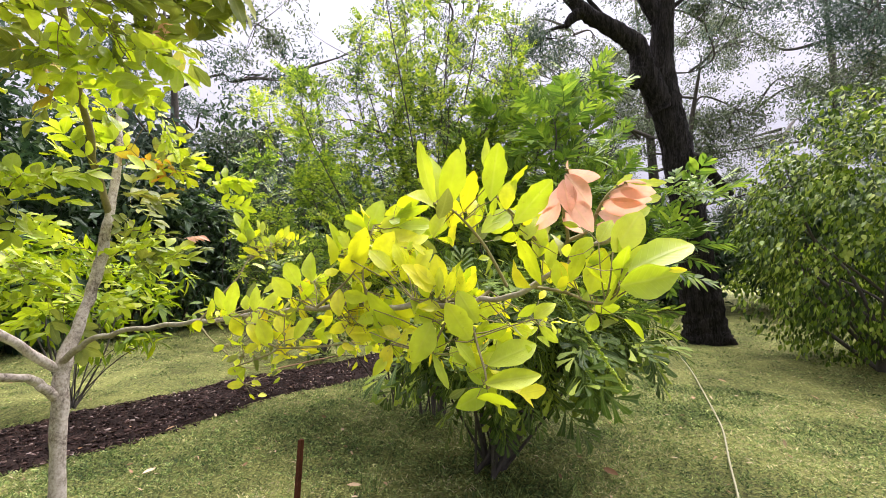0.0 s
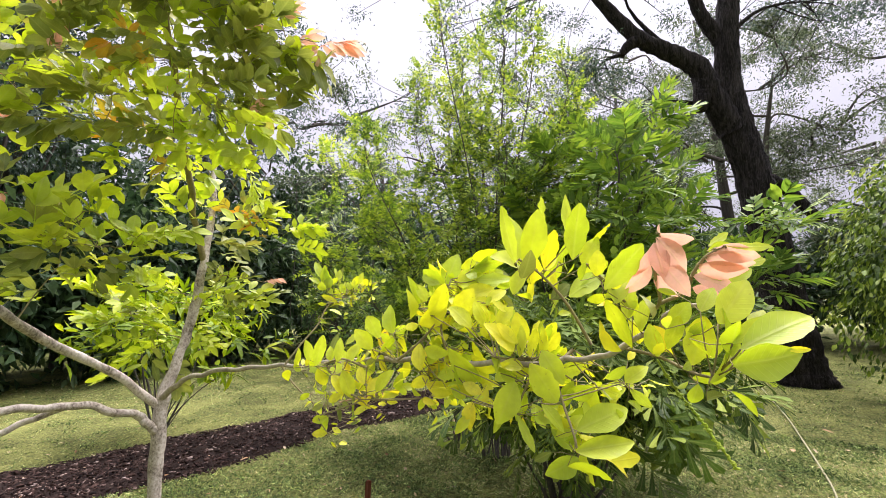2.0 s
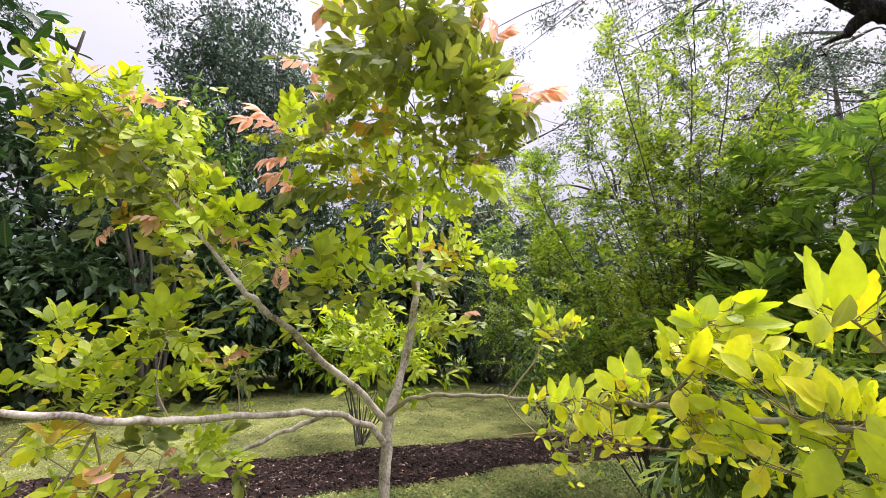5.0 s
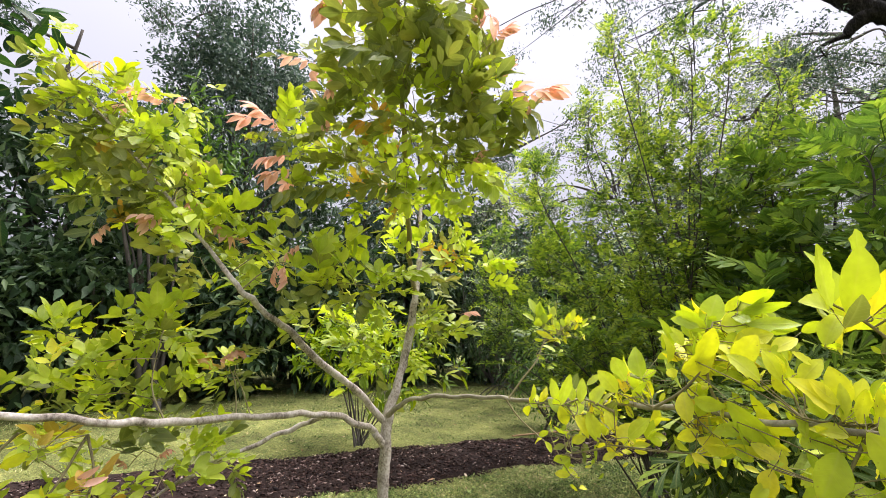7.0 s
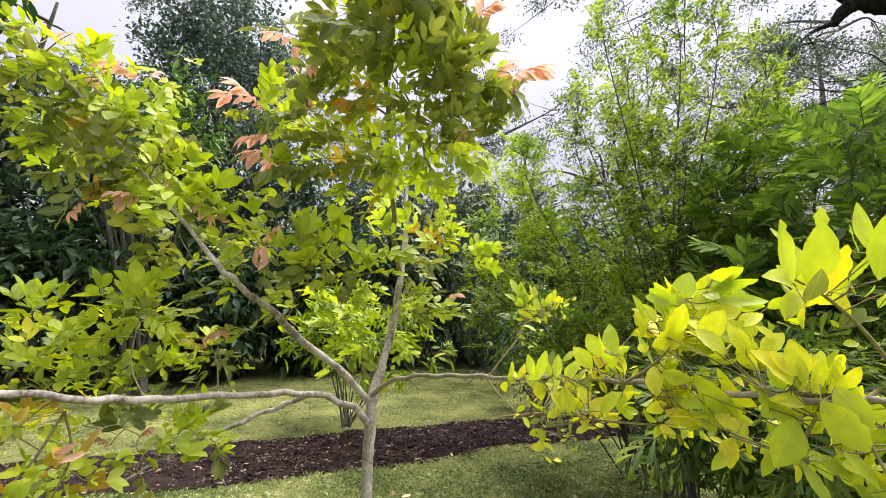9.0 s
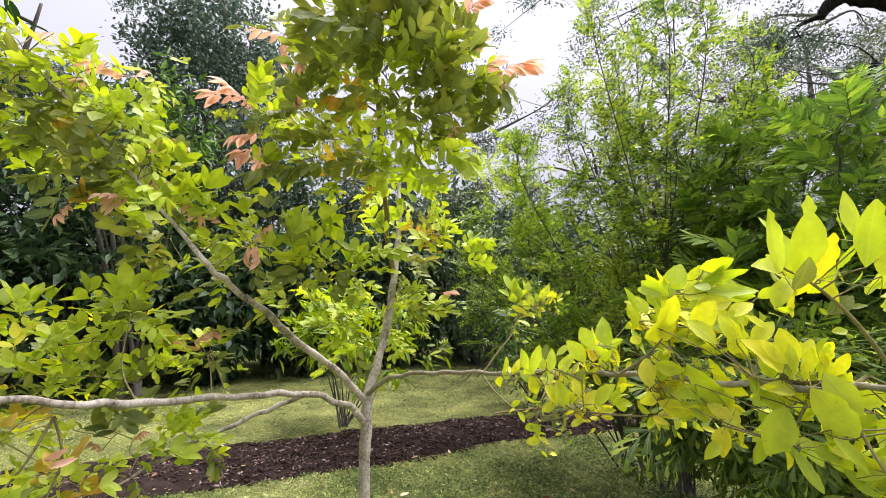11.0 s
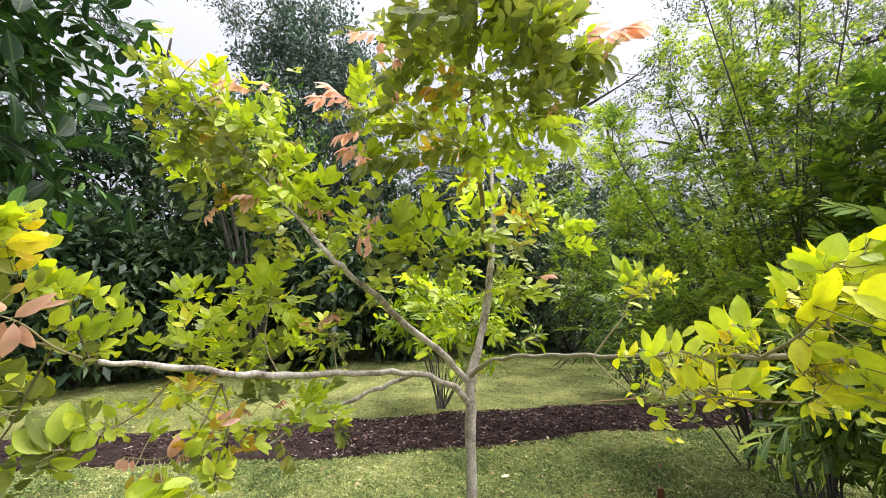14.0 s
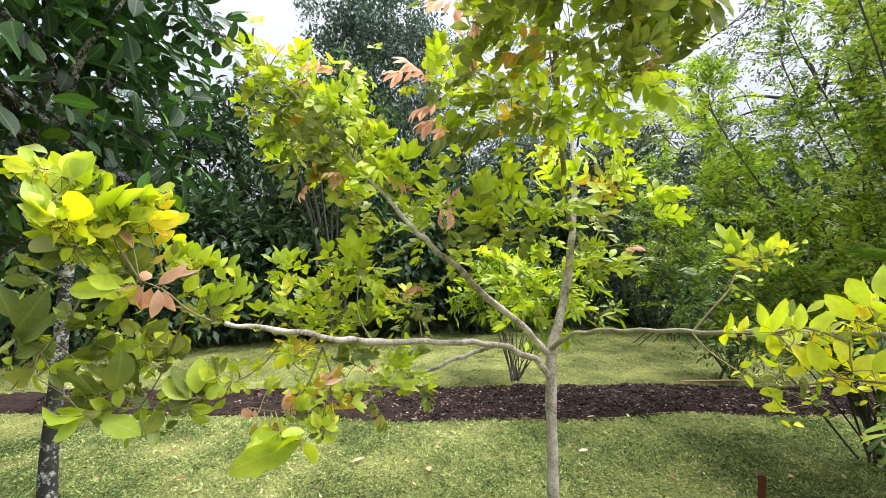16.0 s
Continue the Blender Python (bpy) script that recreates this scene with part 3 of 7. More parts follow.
# the mulch bed: a long low heap between two edges
BED_FRONT = [(-8.2, -2.6), (-6.9, -0.6), (-5.5, 1.0), (-4.3, 2.05), (-3.6, 2.85), (-3.16, 3.4), (-2.6, 4.05), (-2.0, 4.95), (-1.25, 5.75), (-0.5, 6.5), (0.3, 7.1)]
BED_BACK = [(-9.6, -2.4), (-8.0, -0.4), (-6.6, 1.3), (-5.4, 2.7), (-4.75, 3.6), (-4.3, 4.2), (-3.5, 5.2), (-2.7, 5.95), (-1.7, 7.0), (-0.9, 7.7), (0.0, 8.2)]


def smooth_line(points, per):
    p = np.asarray(points, float)
    ext = np.vstack([2 * p[0] - p[1], p, 2 * p[-1] - p[-2]])
    out = []
    for k in range(len(p) - 1):
        a, b, c, d = ext[k : k + 4]
        for t in np.arange(per) / per:
            out.append(0.5 * (2 * b + (c - a) * t + (2 * a - 5 * b + 4 * c - d) * t * t + (3 * b - a - 3 * c + d) * t**3))
    return np.array(out + [p[-1]])


def bed_z(x, y, s):
    hump = np.clip(np.sin(np.pi * np.clip(s, 0, 1)), 0, 1) ** 0.5
    rough = 0.03 * np.sin(7 * x + 3 * y) * np.sin(5 * y - 2 * x) + 0.02 * np.sin(17 * x) * np.sin(19 * y + 1)
    return ground_z(x, y) - 0.03 + hump * (0.11 + rough)


def make_bed():
    f, b = smooth_line(BED_FRONT, 26), smooth_line(BED_BACK, 26)
    s = np.linspace(0, 1, 26)
    r = np.random.default_rng(5)
    wob = np.cumsum(r.normal(0, 0.012, (len(f), 2)), 0)
    wob -= np.linspace(0, 1, len(f))[:, None] * wob[-1]
    xy = (f + wob * 0.6)[:, None] * (1 - s)[None, :, None] + (b - wob * 0.6)[:, None] * s[None, :, None]
    xy = xy + r.normal(0, 0.008, xy.shape)
    z = bed_z(xy[..., 0], xy[..., 1], s[None, :]) + r.normal(0, 0.007, xy.shape[:2])
    n = len(s)
    i, j = np.meshgrid(np.arange(len(f) - 1), np.arange(n - 1), indexing="ij")
    a = (i * n + j).ravel()
    v = np.concatenate([xy, z[..., None]], -1).reshape(-1, 3)
    bed = tagged(part("mulch_bed", mesh_from("mulch_bed", v, np.stack([a, a + n, a + n + 1, a + 1], -1), None, [MULCH])), "long low heap of dark brown bark mulch laid across the lawn", "mulch bed", kind="structure")
    # loose chips
    box = np.array([(-1, -1, -1), (1, -1, -1), (1, 1, -1), (-1, 1, -1), (-0.8, -0.9, 1), (0.7, -1, 1), (0.8, 0.9, 1), (-0.9, 0.8, 1)], float)
    faces = np.array([(0, 3, 2, 1), (4, 5, 6, 7), (0, 1, 5, 4), (1, 2, 6, 5), (2, 3, 7, 6), (3, 0, 4, 7)])
    kinds = [(box * k, faces, np.zeros((8, 2))) for k in ((0.35, 1.0, 0.12), (0.5, 0.8, 0.2), (0.2, 1.0, 0.15))]
    CHIP_KINDS = [mesh_from("chip", *k, [CHIP], smooth=False) for k in kinds]
    m = 20000
    i, w = r.integers(24, len(f) - 1, m), r.beta(1.3, 1.3, m) * 1.08 - 0.04
    t = r.random(m)[:, None]
    p = (f[i] * (1 - t) + f[i + 1] * t) * (1 - w)[:, None] + (b[i] * (1 - t) + b[i + 1] * t) * w[:, None]
    zz = np.maximum(bed_z(p[:, 0], p[:, 1], w), ground_z(p[:, 0], p[:, 1])) + 0.006
    d = np.c_[r.normal(size=(m, 2)), r.normal(0, 0.3, m)]
    which, at, fr, size = r.integers(0, 3, m), np.c_[p, zz], turns(d, np.c_[r.normal(0, 0.35, (m, 2)), np.ones(m)]), r.gamma(3, 0.0034, m) + 0.005
    # the large chips of the front edge are pieces of their own
    rank = np.argsort(np.hypot(p[:, 0], p[:, 1]) - 60 * size)
    for k in rank[:300]:
        one = part("chip", CHIP_KINDS[which[k]], bed)
        one.matrix_basis = Matrix.LocRotScale(Vector(at[k]), Matrix(fr[k].tolist()).to_quaternion(), Vector((size[k],) * 3))
    rest = rank[300:]
    v, q, u = scatter(kinds, which[rest], at[rest], fr[rest], size[rest])
    part("chips", mesh_from("chips", v, q, u, [CHIP], smooth=False), bed, kind="stuff")


make_bed()


def bed_side(x, y):
    """How far a place lies across the bed: 0 its front edge, 1 its back edge; outside that, lawn."""
    f, b = np.array(BED_FRONT), np.array(BED_BACK)
    best = np.full(len(x), 9.0)
    side = np.full(len(x), -1.0)
    p = np.c_[x, y]
    for k in range(len(f) - 1):
        for t in (0.0, 0.25, 0.5, 0.75):
            a, c = f[k] * (1 - t) + f[k + 1] * t, b[k] * (1 - t) + b[k + 1] * t
            w = c - a
            s = ((p - a) @ w) / (w @ w)
            off = np.linalg.norm(p - a - np.outer(s, w), axis=1)
            better = off < best
            best[better], side[better] = off[better], s[better]
    return np.where(best < 0.4, side, -1.0)


def make_grass():
    r = np.random.default_rng(11)
    tufts = []
    for k in range(5):
        where, d, up, size = [], [], [], []
        for j in range(7):
            where.append((*r.normal(0, 0.9, 2), 0))
            d.append((*r.normal(0, 0.9, 2), 0.6))
            up.append((*r.normal(size=2), 0.4))
            size.append(r.uniform(0.6, 1.25))
        blade = rhomb(0.26, 0.35)
        tufts.append(scatter([blade], np.zeros(7, int), np.array(where), turns(np.array(d), np.array(up)), np.array(size) * 1.0))
    n = 90000
    rad = np.sqrt(np.where(r.random(n) < 0.74, r.uniform(1.6**2, 6**2, n), r.uniform(6**2, 12.5**2, n)))
    ang = radians(90) + r.uniform(radians(-56), radians(110), n)
    x, y = rad * np.cos(ang), rad * np.sin(ang)
    s = bed_side(x, y)
    keep = (s < 0.01) | (s > 0.99)
    patch = np.sin(1.9 * x + 0.7) * np.sin(2.3 * y + 1.1) + 0.6 * np.sin(5.3 * x - 2.1 * y)
    keep &= r.random(n) < 0.8 + 0.3 * patch + 0.2 * np.sin(23 * x) * np.sin(19 * y + 7 * x)
    x, y, rad = x[keep], y[keep], rad[keep]
    m = len(x)
    yaw = r.uniform(0, 2 * np.pi, m)
    fr = np.zeros((m, 3, 3))
    fr[:, 0, 0], fr[:, 0, 1], fr[:, 1, 0], fr[:, 1, 1], fr[:, 2, 2] = np.cos(yaw), -np.sin(yaw), np.sin(yaw), np.cos(yaw), 1
    v, q, u = scatter(tufts, r.integers(0, 5, m), np.c_[x, y, ground_z(x, y) - 0.006], fr, (0.011 + 0.018 * r.random(m) ** 2.5) * (1 + 0.07 * rad))
    tagged(part("grass", mesh_from("grass", v, q, u, [BLADE])), "short uneven lawn grass, green with straw-coloured blades", "grass", kind="stuff")


make_grass()
# ---- the young tree with pinnate leaves ----
TRUNK = [(-1.52, 1.64, -0.05), (-1.525, 1.635, 0.5), (-1.52, 1.64, 1.0), (-1.52, 1.65, 1.16), (-1.50, 1.70, 1.32), (-1.49, 1.76, 1.5), (-1.48, 1.80, 1.72), (-1.49, 1.85, 1.96), (-1.53, 1.92, 2.3), (-1.56, 1.97, 2.55)]
LEADER = [(-1.49, 1.84, 1.74), (-1.43, 1.67, 2.0), (-1.24, 1.36, 2.3), (-1.06, 1.06, 2.6), (-0.93, 0.82, 2.9), (-0.86, 0.66, 3.25)]
LIMB_RIGHT = [(-1.52, 1.64, 1.16), (-1.38, 1.6, 1.25), (-1.12, 1.52, 1.31), (-0.78, 1.34, 1.355), (-0.44, 1.12, 1.40), (-0.2, 0.95, 1.43), (0.0, 0.82, 1.445), (0.11, 0.78, 1.45), (0.2, 0.74, 1.48), (0.27, 0.7, 1.53), (0.34, 0.64, 1.58)]
LIMB_LEFT = [(-1.52, 1.63, 1.02), (-1.53, 1.56, 1.10), (-1.545, 1.468, 1.156), (-1.588, 1.27, 1.225), (-1.571, 1.005, 1.263), (-1.532, 0.663, 1.304), (-1.51, 0.447, 1.339), (-1.515, 0.246, 1.384), (-1.46, 0.09, 1.422)]
LIMB_UP = [(-1.53, 1.63, 1.14), (-1.553, 1.43, 1.31), (-1.547, 1.171, 1.466), (-1.51, 0.987, 1.583), (-1.498, 0.849, 1.662), (-1.50, 0.748, 1.74), (-1.614, 0.69, 1.872), (-1.82, 0.618, 2.091), (-2.003, 0.486, 2.342), (-2.123, 0.356, 2.532)]
LIMB_LOW = [(-1.59, 1.3, 1.215), (-1.65, 1.2, 1.18), (-1.72, 1.05, 1.13), (-1.73, 0.81, 1.08), (-1.76, 0.66, 1.02)]
young = thing("young_tree", (-1.52, 1.64, 0), "low-forked young tree with yellow-green pinnate leaves and pink shoots", "tree")
TREE_LIMBS = {
    "trunk": (TRUNK, [0.032, 0.029, 0.027, 0.027, 0.021, 0.021, 0.02, 0.017, 0.012, 0.005]),
    "leader": (LEADER, [0.014, 0.013, 0.012, 0.01, 0.008, 0.004]),
    "limb": (LIMB_RIGHT, [0.015, 0.0108, 0.0085, 0.0073, 0.0064, 0.006, 0.0055, 0.0052, 0.0048, 0.004, 0.003]),
    "limb.001": (LIMB_LEFT, [0.018, 0.016, 0.0145, 0.0135, 0.0125, 0.0115, 0.0105, 0.009, 0.006]),
    "limb.002": (LIMB_UP, [0.017, 0.0155, 0.0145, 0.013, 0.0115, 0.009, 0.007, 0.006, 0.005, 0.003]),
    "limb.003": (LIMB_LOW, [0.011, 0.01, 0.009, 0.0075, 0.004]),
}
LIMB = {}
for key, (pts, rad) in TREE_LIMBS.items():
    fine = smooth_line(pts, 4)
    bends = np.random.default_rng(len(key) + len(pts))
    kink = bends.normal(0, 0.0035 if key != "trunk" else 0.0025, fine.shape)
    kink[:3] = kink[-1] = 0
    thick = np.interp(np.linspace(0, len(pts) - 1, len(fine)), np.arange(len(pts)), rad) * bends.uniform(0.93, 1.1, len(fine))
    v, q, u = tube(fine + kink, thick, sides=12, per=3, wobble=0.04, seed=len(pts))
    LIMB[key] = under(key.split(".")[0], mesh_from(key, v, q, u, [{"leader": TWIG, "limb": OLIVE_BARK}.get(key, SMOOTH_BARK)]), young)

BLADES = [leaf(0.54, 0.54, 7, 0.2, 0.12, 0.12, 3, 0.3, 3, 0.6, 0.1), leaf(0.5, 0.56, 7, 0.3, 0.25, 0.1, 3, 0, 5, 0.64, 0.1), leaf(0.56, 0.56, 7, 0.1, 0.05, 0.18, 4, -0.35, 8, 0.58, 0.14), leaf(0.52, 0.54, 7, 0.25, -0.15, 0.3, 4, 0.1, 9, 0.62, 0.12), leaf(0.5, 0.52, 7, 0.4, 0.35, 0.15, 3, -0.15, 15, 0.66, 0.12)]
SOFT = [leaf(0.42, 0.47, 6, 0.3, 0.3, 0.05, seed=12), leaf(0.4, 0.5, 6, 0.45, 0.45, 0.05, seed=13)]
SINGLE = [leaf(0.55, 0.5, 9, 0.25, 0.15, 0.07, 2, 0.2, 3, 0.74, 0.07), leaf(0.55, 0.54, 9, 0.4, 0.25, 0.1, 2, 0, 5, 0.7, 0.06), leaf(0.55, 0.55, 9, 0.15, -0.12, 0.22, 3, -0.25, 8, 0.64, 0.1), leaf(0.55, 0.48, 9, 0.5, 0.35, 0.08, 2, 0.15, 9, 0.78, 0.06)]


def loose(limb, items):
    """Leaves of one limb joined by their tint: items of (tint, template, place, frame, size along x and y)."""
    for tint in sorted({i[0] for i in items}):
        rows = [i for i in items if i[0] == tint]
        pieces = []
        for _, (v, q, u), at, fr, wide, size in rows:
            pieces.append(((v * (wide, size, size)) @ fr.T + at, q, u))
        part("foliage", mesh_from("foliage", *joined(*pieces), [LEAF[tint]]), LIMB[limb], kind="stuff")


SINGLE_OF = {key: [(v * 0.1, q, u) for v, q, u in (SOFT if key == "p" else SINGLE)] for key in LEAF}
LEAFLETS = {key: [mesh_from("leaflet", *tpl, [LEAF[key]]) for tpl in forms] for key, forms in SINGLE_OF.items()}
TURN = np.random.default_rng(64)
NEAR_TINT = {"g": "ggl", "l": "llmlg", "m": "mymly", "y": "ymy", "p": "p", "o": "om"}
BEHIND = {"limb": (0.02, 0.06, -0.012), "limb.001": (-0.06, 0.02, -0.012), "limb.002": (-0.05, 0.03, -0.01), "limb.003": (-0.04, 0.03, -0.01), "leader": (-0.03, 0.06, 0.0), "trunk": (-0.02, 0.05, 0.0)}


def rolled(way, roll):
    """A frame along way, turned about it by roll degrees from lying flat."""
    fr = turns(way[None], np.array([(0.0, 0.0, 1.0)]))[0]
    c, s = math.cos(radians(roll)), math.sin(radians(roll))
    return fr @ np.array([(c, 0, s), (0, 1, 0), (-s, 0, c)])


def grow(limb, twig, rows, more=6, large=0.92):
    """A shoot: its twig, and leaflets from base to tip with their width and roll, each on a short stalk with others behind it."""
    tubes = [tube(twig, np.linspace(0.0034, 0.0018, len(twig)), sides=6, per=4, seed=2)]
    nodes = smooth_line(twig, 8)
    rest = []
    for *row, wide, roll, kind in rows:
        base, tip = np.array(row[:3]), np.array(row[3:6])
        root = nodes[np.argmin(np.linalg.norm(nodes - base, axis=1))]
        tubes.append(tube([root, (root + base) / 2 + TURN.normal(0, 0.003, 3), base], [0.0014, 0.0012, 0.001], sides=4, per=2, seed=1))
        way = tip - base
        size = np.linalg.norm(way) * large
        fr = rolled(way, roll + TURN.normal(0, 16))
        form = int(TURN.integers(0, len(LEAFLETS[kind])))
        across = size * min(max(wide / (0.42 if kind == "p" else 0.55), 0.5), 1.15 if kind != "p" else 1.4)
        ob = part("leaf", LEAFLETS[kind][form], LIMB[limb])
        ob.matrix_basis = Matrix.LocRotScale(Vector(base), Matrix(fr.tolist()).to_quaternion(), Vector((across, size, size)) * 10)
        for j in range(more if kind not in "po" else 0):
            side = unit(unit(way) + TURN.normal(0, 0.55, 3))
            tint = NEAR_TINT[kind][int(TURN.integers(0, len(NEAR_TINT[kind])))]
            long = min(size * TURN.uniform(0.45, 0.9), 0.068)
            at = base + np.array(BEHIND[limb]) * TURN.uniform(0.2, 1.6) + TURN.normal(0, 0.02, 3)
            rest.append((tint, SINGLE_OF[tint][int(TURN.integers(0, 4))], at, rolled(side, roll + TURN.normal(0, 45)), long * 10 * TURN.uniform(0.75, 1.1), long * 10))
            tubes.append(tube([base, (base + at) / 2 + TURN.normal(0, 0.002, 3), at], [0.0007, 0.0007, 0.0006], sides=3, per=1, seed=1))
    loose(limb, rest)
    part("twig_growth", mesh_from("twig_growth", *joined(*tubes), [TWIG]), LIMB[limb], kind="stuff")


def fronds(limb, rows, more=4):
    """Pinnate leaves from base to tip on twigs that branch from a limb; a tint with h after it hangs its leaflets."""
    line = smooth_line(TREE_LIMBS[limb][0], 6)
    nodes, thick, tubes, rest = [p for p in line], [0.0045] * len(line), [], []
    near = lambda row: np.linalg.norm(line - np.array(row[:3]), axis=1).min()
    for *row, kind in sorted(rows, key=near):
        base, tip = np.array(row[:3]), np.array(row[3:6])
        gap = np.array(nodes) - base
        best = int(np.argmin(np.linalg.norm(gap, axis=1) + 0.3 * np.maximum(gap[:, 2], 0)))
        root = nodes[best]
        reach = np.linalg.norm(base - root)
        mid = (root + base) / 2 + (0, 0, 0.06 * reach) + TURN.normal(0, 0.06, 3) * reach
        fat = min(thick[best], 0.002 + 0.004 * reach)
        tubes.append(tube([root, mid, base], [fat, fat * 0.8, 0.0014], sides=5, per=4, seed=1))
        nodes += [mid, (mid + base) / 2, base]
        thick += [fat * 0.8, fat * 0.7, 0.0018]
        way = tip - base
        size = np.linalg.norm(way)
        for j in range(1 + (more if kind[0] != "p" else 0)):
            tint = kind[0] if j == 0 else NEAR_TINT[kind[0]][int(TURN.integers(0, len(NEAR_TINT[kind[0]])))]
            d = unit(way) if j == 0 else unit(unit(way) + TURN.normal(0, 0.7, 3))
            at = base if j == 0 else base + np.array(BEHIND[limb]) * TURN.uniform(0.2, 2.2) + TURN.normal(0, 0.05, 3)
            form = ("hang", int(TURN.integers(0, 4))) if kind[-1] == "h" and j == 0 else (tint, int(TURN.integers(0, 5)))
            if size < 0.17 and tint != "p" and form[0] != "hang":
                form = (tint, 5 + form[1] % 3)
            grown, length = FROND[form]
            s = min(max(size / length, 0.55), 1.05) * (1 if j == 0 else TURN.uniform(0.65, 1.0))
            rest.append((tint, grown, at, rolled(d, TURN.normal(0, 28)), s, s))
    loose(limb, rest)
    part("twig_growth", mesh_from("twig_growth", *joined(*tubes), [TWIG]), LIMB[limb], kind="stuff")


FROND = {("hang", k): (compound(4 + k % 2, 0.092, 0.19 + 0.015 * k, BLADES, 500 + k, limp=0.1, spread=66, rise=-0.9), 0.25 + 0.015 * k) for k in range(4)}
for tint in "glymo":
    for k in range(5):
        FROND[tint, k] = (compound(3 + k % 3, 0.088, 0.15 + 0.02 * k, BLADES, 540 + 7 * k + ord(tint), limp=0.12 + 0.06 * k, spread=56, rise=0.5 - 0.2 * (k % 3)), 0.21 + 0.02 * k)
    for k in range(5, 8):
        FROND[tint, k] = (compound(2, 0.092, 0.075 + 0.01 * (k - 5), BLADES, 640 + 7 * k + ord(tint), limp=0.1, spread=58, rise=0.45), 0.155 + 0.01 * (k - 5))
for k in range(5):
    FROND["p", k] = (compound(3 + k % 2, 0.075, 0.1, SOFT, 600 + k, limp=0.35, spread=62, rise=-0.6), 0.13)

SHOOT_TOP = [
    (0.03, 0.737, 1.631, 0.002, 0.676, 1.735, 0.27, -142, 'l'), (0.036, 0.772, 1.636, 0.042, 0.758, 1.733, 0.48, 171, 'l'),
    (0.051, 0.754, 1.622, 0.08, 0.71, 1.724, 0.47, 148, 'm'), (0.085, 0.777, 1.618, 0.102, 0.76, 1.699, 0.52, 115, 'y'),
    (0.114, 0.797, 1.636, 0.134, 0.777, 1.683, 0.74, 167, 'l'), (0.025, 0.787, 1.573, 0.051, 0.784, 1.639, 0.51, 72, 'm'),
    (0.132, 0.748, 1.633, 0.143, 0.728, 1.741, 0.52, -179, 'l'), (0.138, 0.766, 1.674, 0.122, 0.77, 1.768, 0.28, -122, 'l'),
    (0.152, 0.761, 1.62, 0.177, 0.748, 1.679, 0.63, 84, 'm'), (0.097, 0.812, 1.563, 0.137, 0.813, 1.596, 0.57, 78, 'g'),
    (0.064, 0.796, 1.618, 0.024, 0.786, 1.671, 0.5, -93, 'm'), (0.107, 0.792, 1.578, 0.096, 0.793, 1.622, 0.39, -99, 'y'),
]
grow("limb", [(0.168, 0.824, 1.476), (0.134, 0.807, 1.54), (0.107, 0.792, 1.578), (0.071, 0.776, 1.616), (0.037, 0.762, 1.639)], SHOOT_TOP, more=2)
SHOOT_FRONT = [
    (0.159, 0.632, 1.599, 0.1, 0.633, 1.571, 0.89, -73, 'l'), (0.139, 0.591, 1.595, 0.142, 0.579, 1.633, 0.72, 148, 'y'),
    (0.153, 0.614, 1.577, 0.213, 0.623, 1.647, 0.5, 75, 'l'), (0.178, 0.657, 1.555, 0.191, 0.656, 1.609, 0.57, 87, 'l'),
    (0.21, 0.706, 1.482, 0.172, 0.689, 1.573, 0.29, -130, 'm'), (0.202, 0.701, 1.528, 0.21, 0.681, 1.591, 0.48, 137, 'l'),
    (0.175, 0.696, 1.57, 0.143, 0.699, 1.557, 0.92, -121, 'm'), (0.228, 0.715, 1.508, 0.23, 0.693, 1.569, 0.52, 134, 'l'),
]
grow("limb", [(0.231, 0.743, 1.535), (0.203, 0.699, 1.556), (0.173, 0.655, 1.581), (0.142, 0.611, 1.602), (0.127, 0.589, 1.613)], SHOOT_FRONT, more=2)
SHOOT_PINK = [
    (0.234, 0.612, 1.655, 0.281, 0.617, 1.633, 0.47, 125, 'p'), (0.231, 0.618, 1.65, 0.263, 0.603, 1.606, 0.55, 100, 'p'),
    (0.229, 0.623, 1.643, 0.234, 0.607, 1.597, 0.56, 24, 'p'), (0.227, 0.634, 1.636, 0.204, 0.626, 1.591, 0.52, -88, 'p'),
    (0.232, 0.625, 1.617, 0.271, 0.612, 1.571, 0.54, 98, 'p'), (0.229, 0.646, 1.614, 0.2, 0.637, 1.572, 0.51, -88, 'p'),
    (0.235, 0.647, 1.598, 0.253, 0.641, 1.562, 0.61, 101, 'p'), (0.235, 0.612, 1.655, 0.229, 0.608, 1.665, 1.13, -179, 'p'),
]
grow("limb", [(0.231, 0.723, 1.527), (0.249, 0.682, 1.554), (0.235, 0.647, 1.596), (0.235, 0.635, 1.625), (0.237, 0.617, 1.656)], SHOOT_PINK, large=1.05)
SHOOT_COMB = [
    (0.285, 0.641, 1.594, 0.327, 0.614, 1.579, 0.64, 102, 'p'), (0.287, 0.63, 1.608, 0.337, 0.604, 1.589, 0.58, 104, 'p'),
    (0.293, 0.619, 1.619, 0.342, 0.594, 1.601, 0.58, 105, 'p'), (0.304, 0.609, 1.629, 0.342, 0.583, 1.612, 0.61, 104, 'p'),
    (0.287, 0.652, 1.577, 0.314, 0.635, 1.565, 0.76, 99, 'p'), (0.312, 0.599, 1.632, 0.36, 0.586, 1.623, 0.19, 66, 'l'),
]
grow("limb", [(0.249, 0.682, 1.554), (0.279, 0.662, 1.571), (0.285, 0.64, 1.598), (0.295, 0.619, 1.62), (0.312, 0.604, 1.632)], SHOOT_COMB, large=1.0)
SHOOT_BARE = [
    (-0.555, 1.147, 1.276, -0.531, 1.158, 1.245, 0.52, 54, 'm'), (-0.562, 1.146, 1.282, -0.588, 1.142, 1.273, 0.91, -33, 'y'),
]
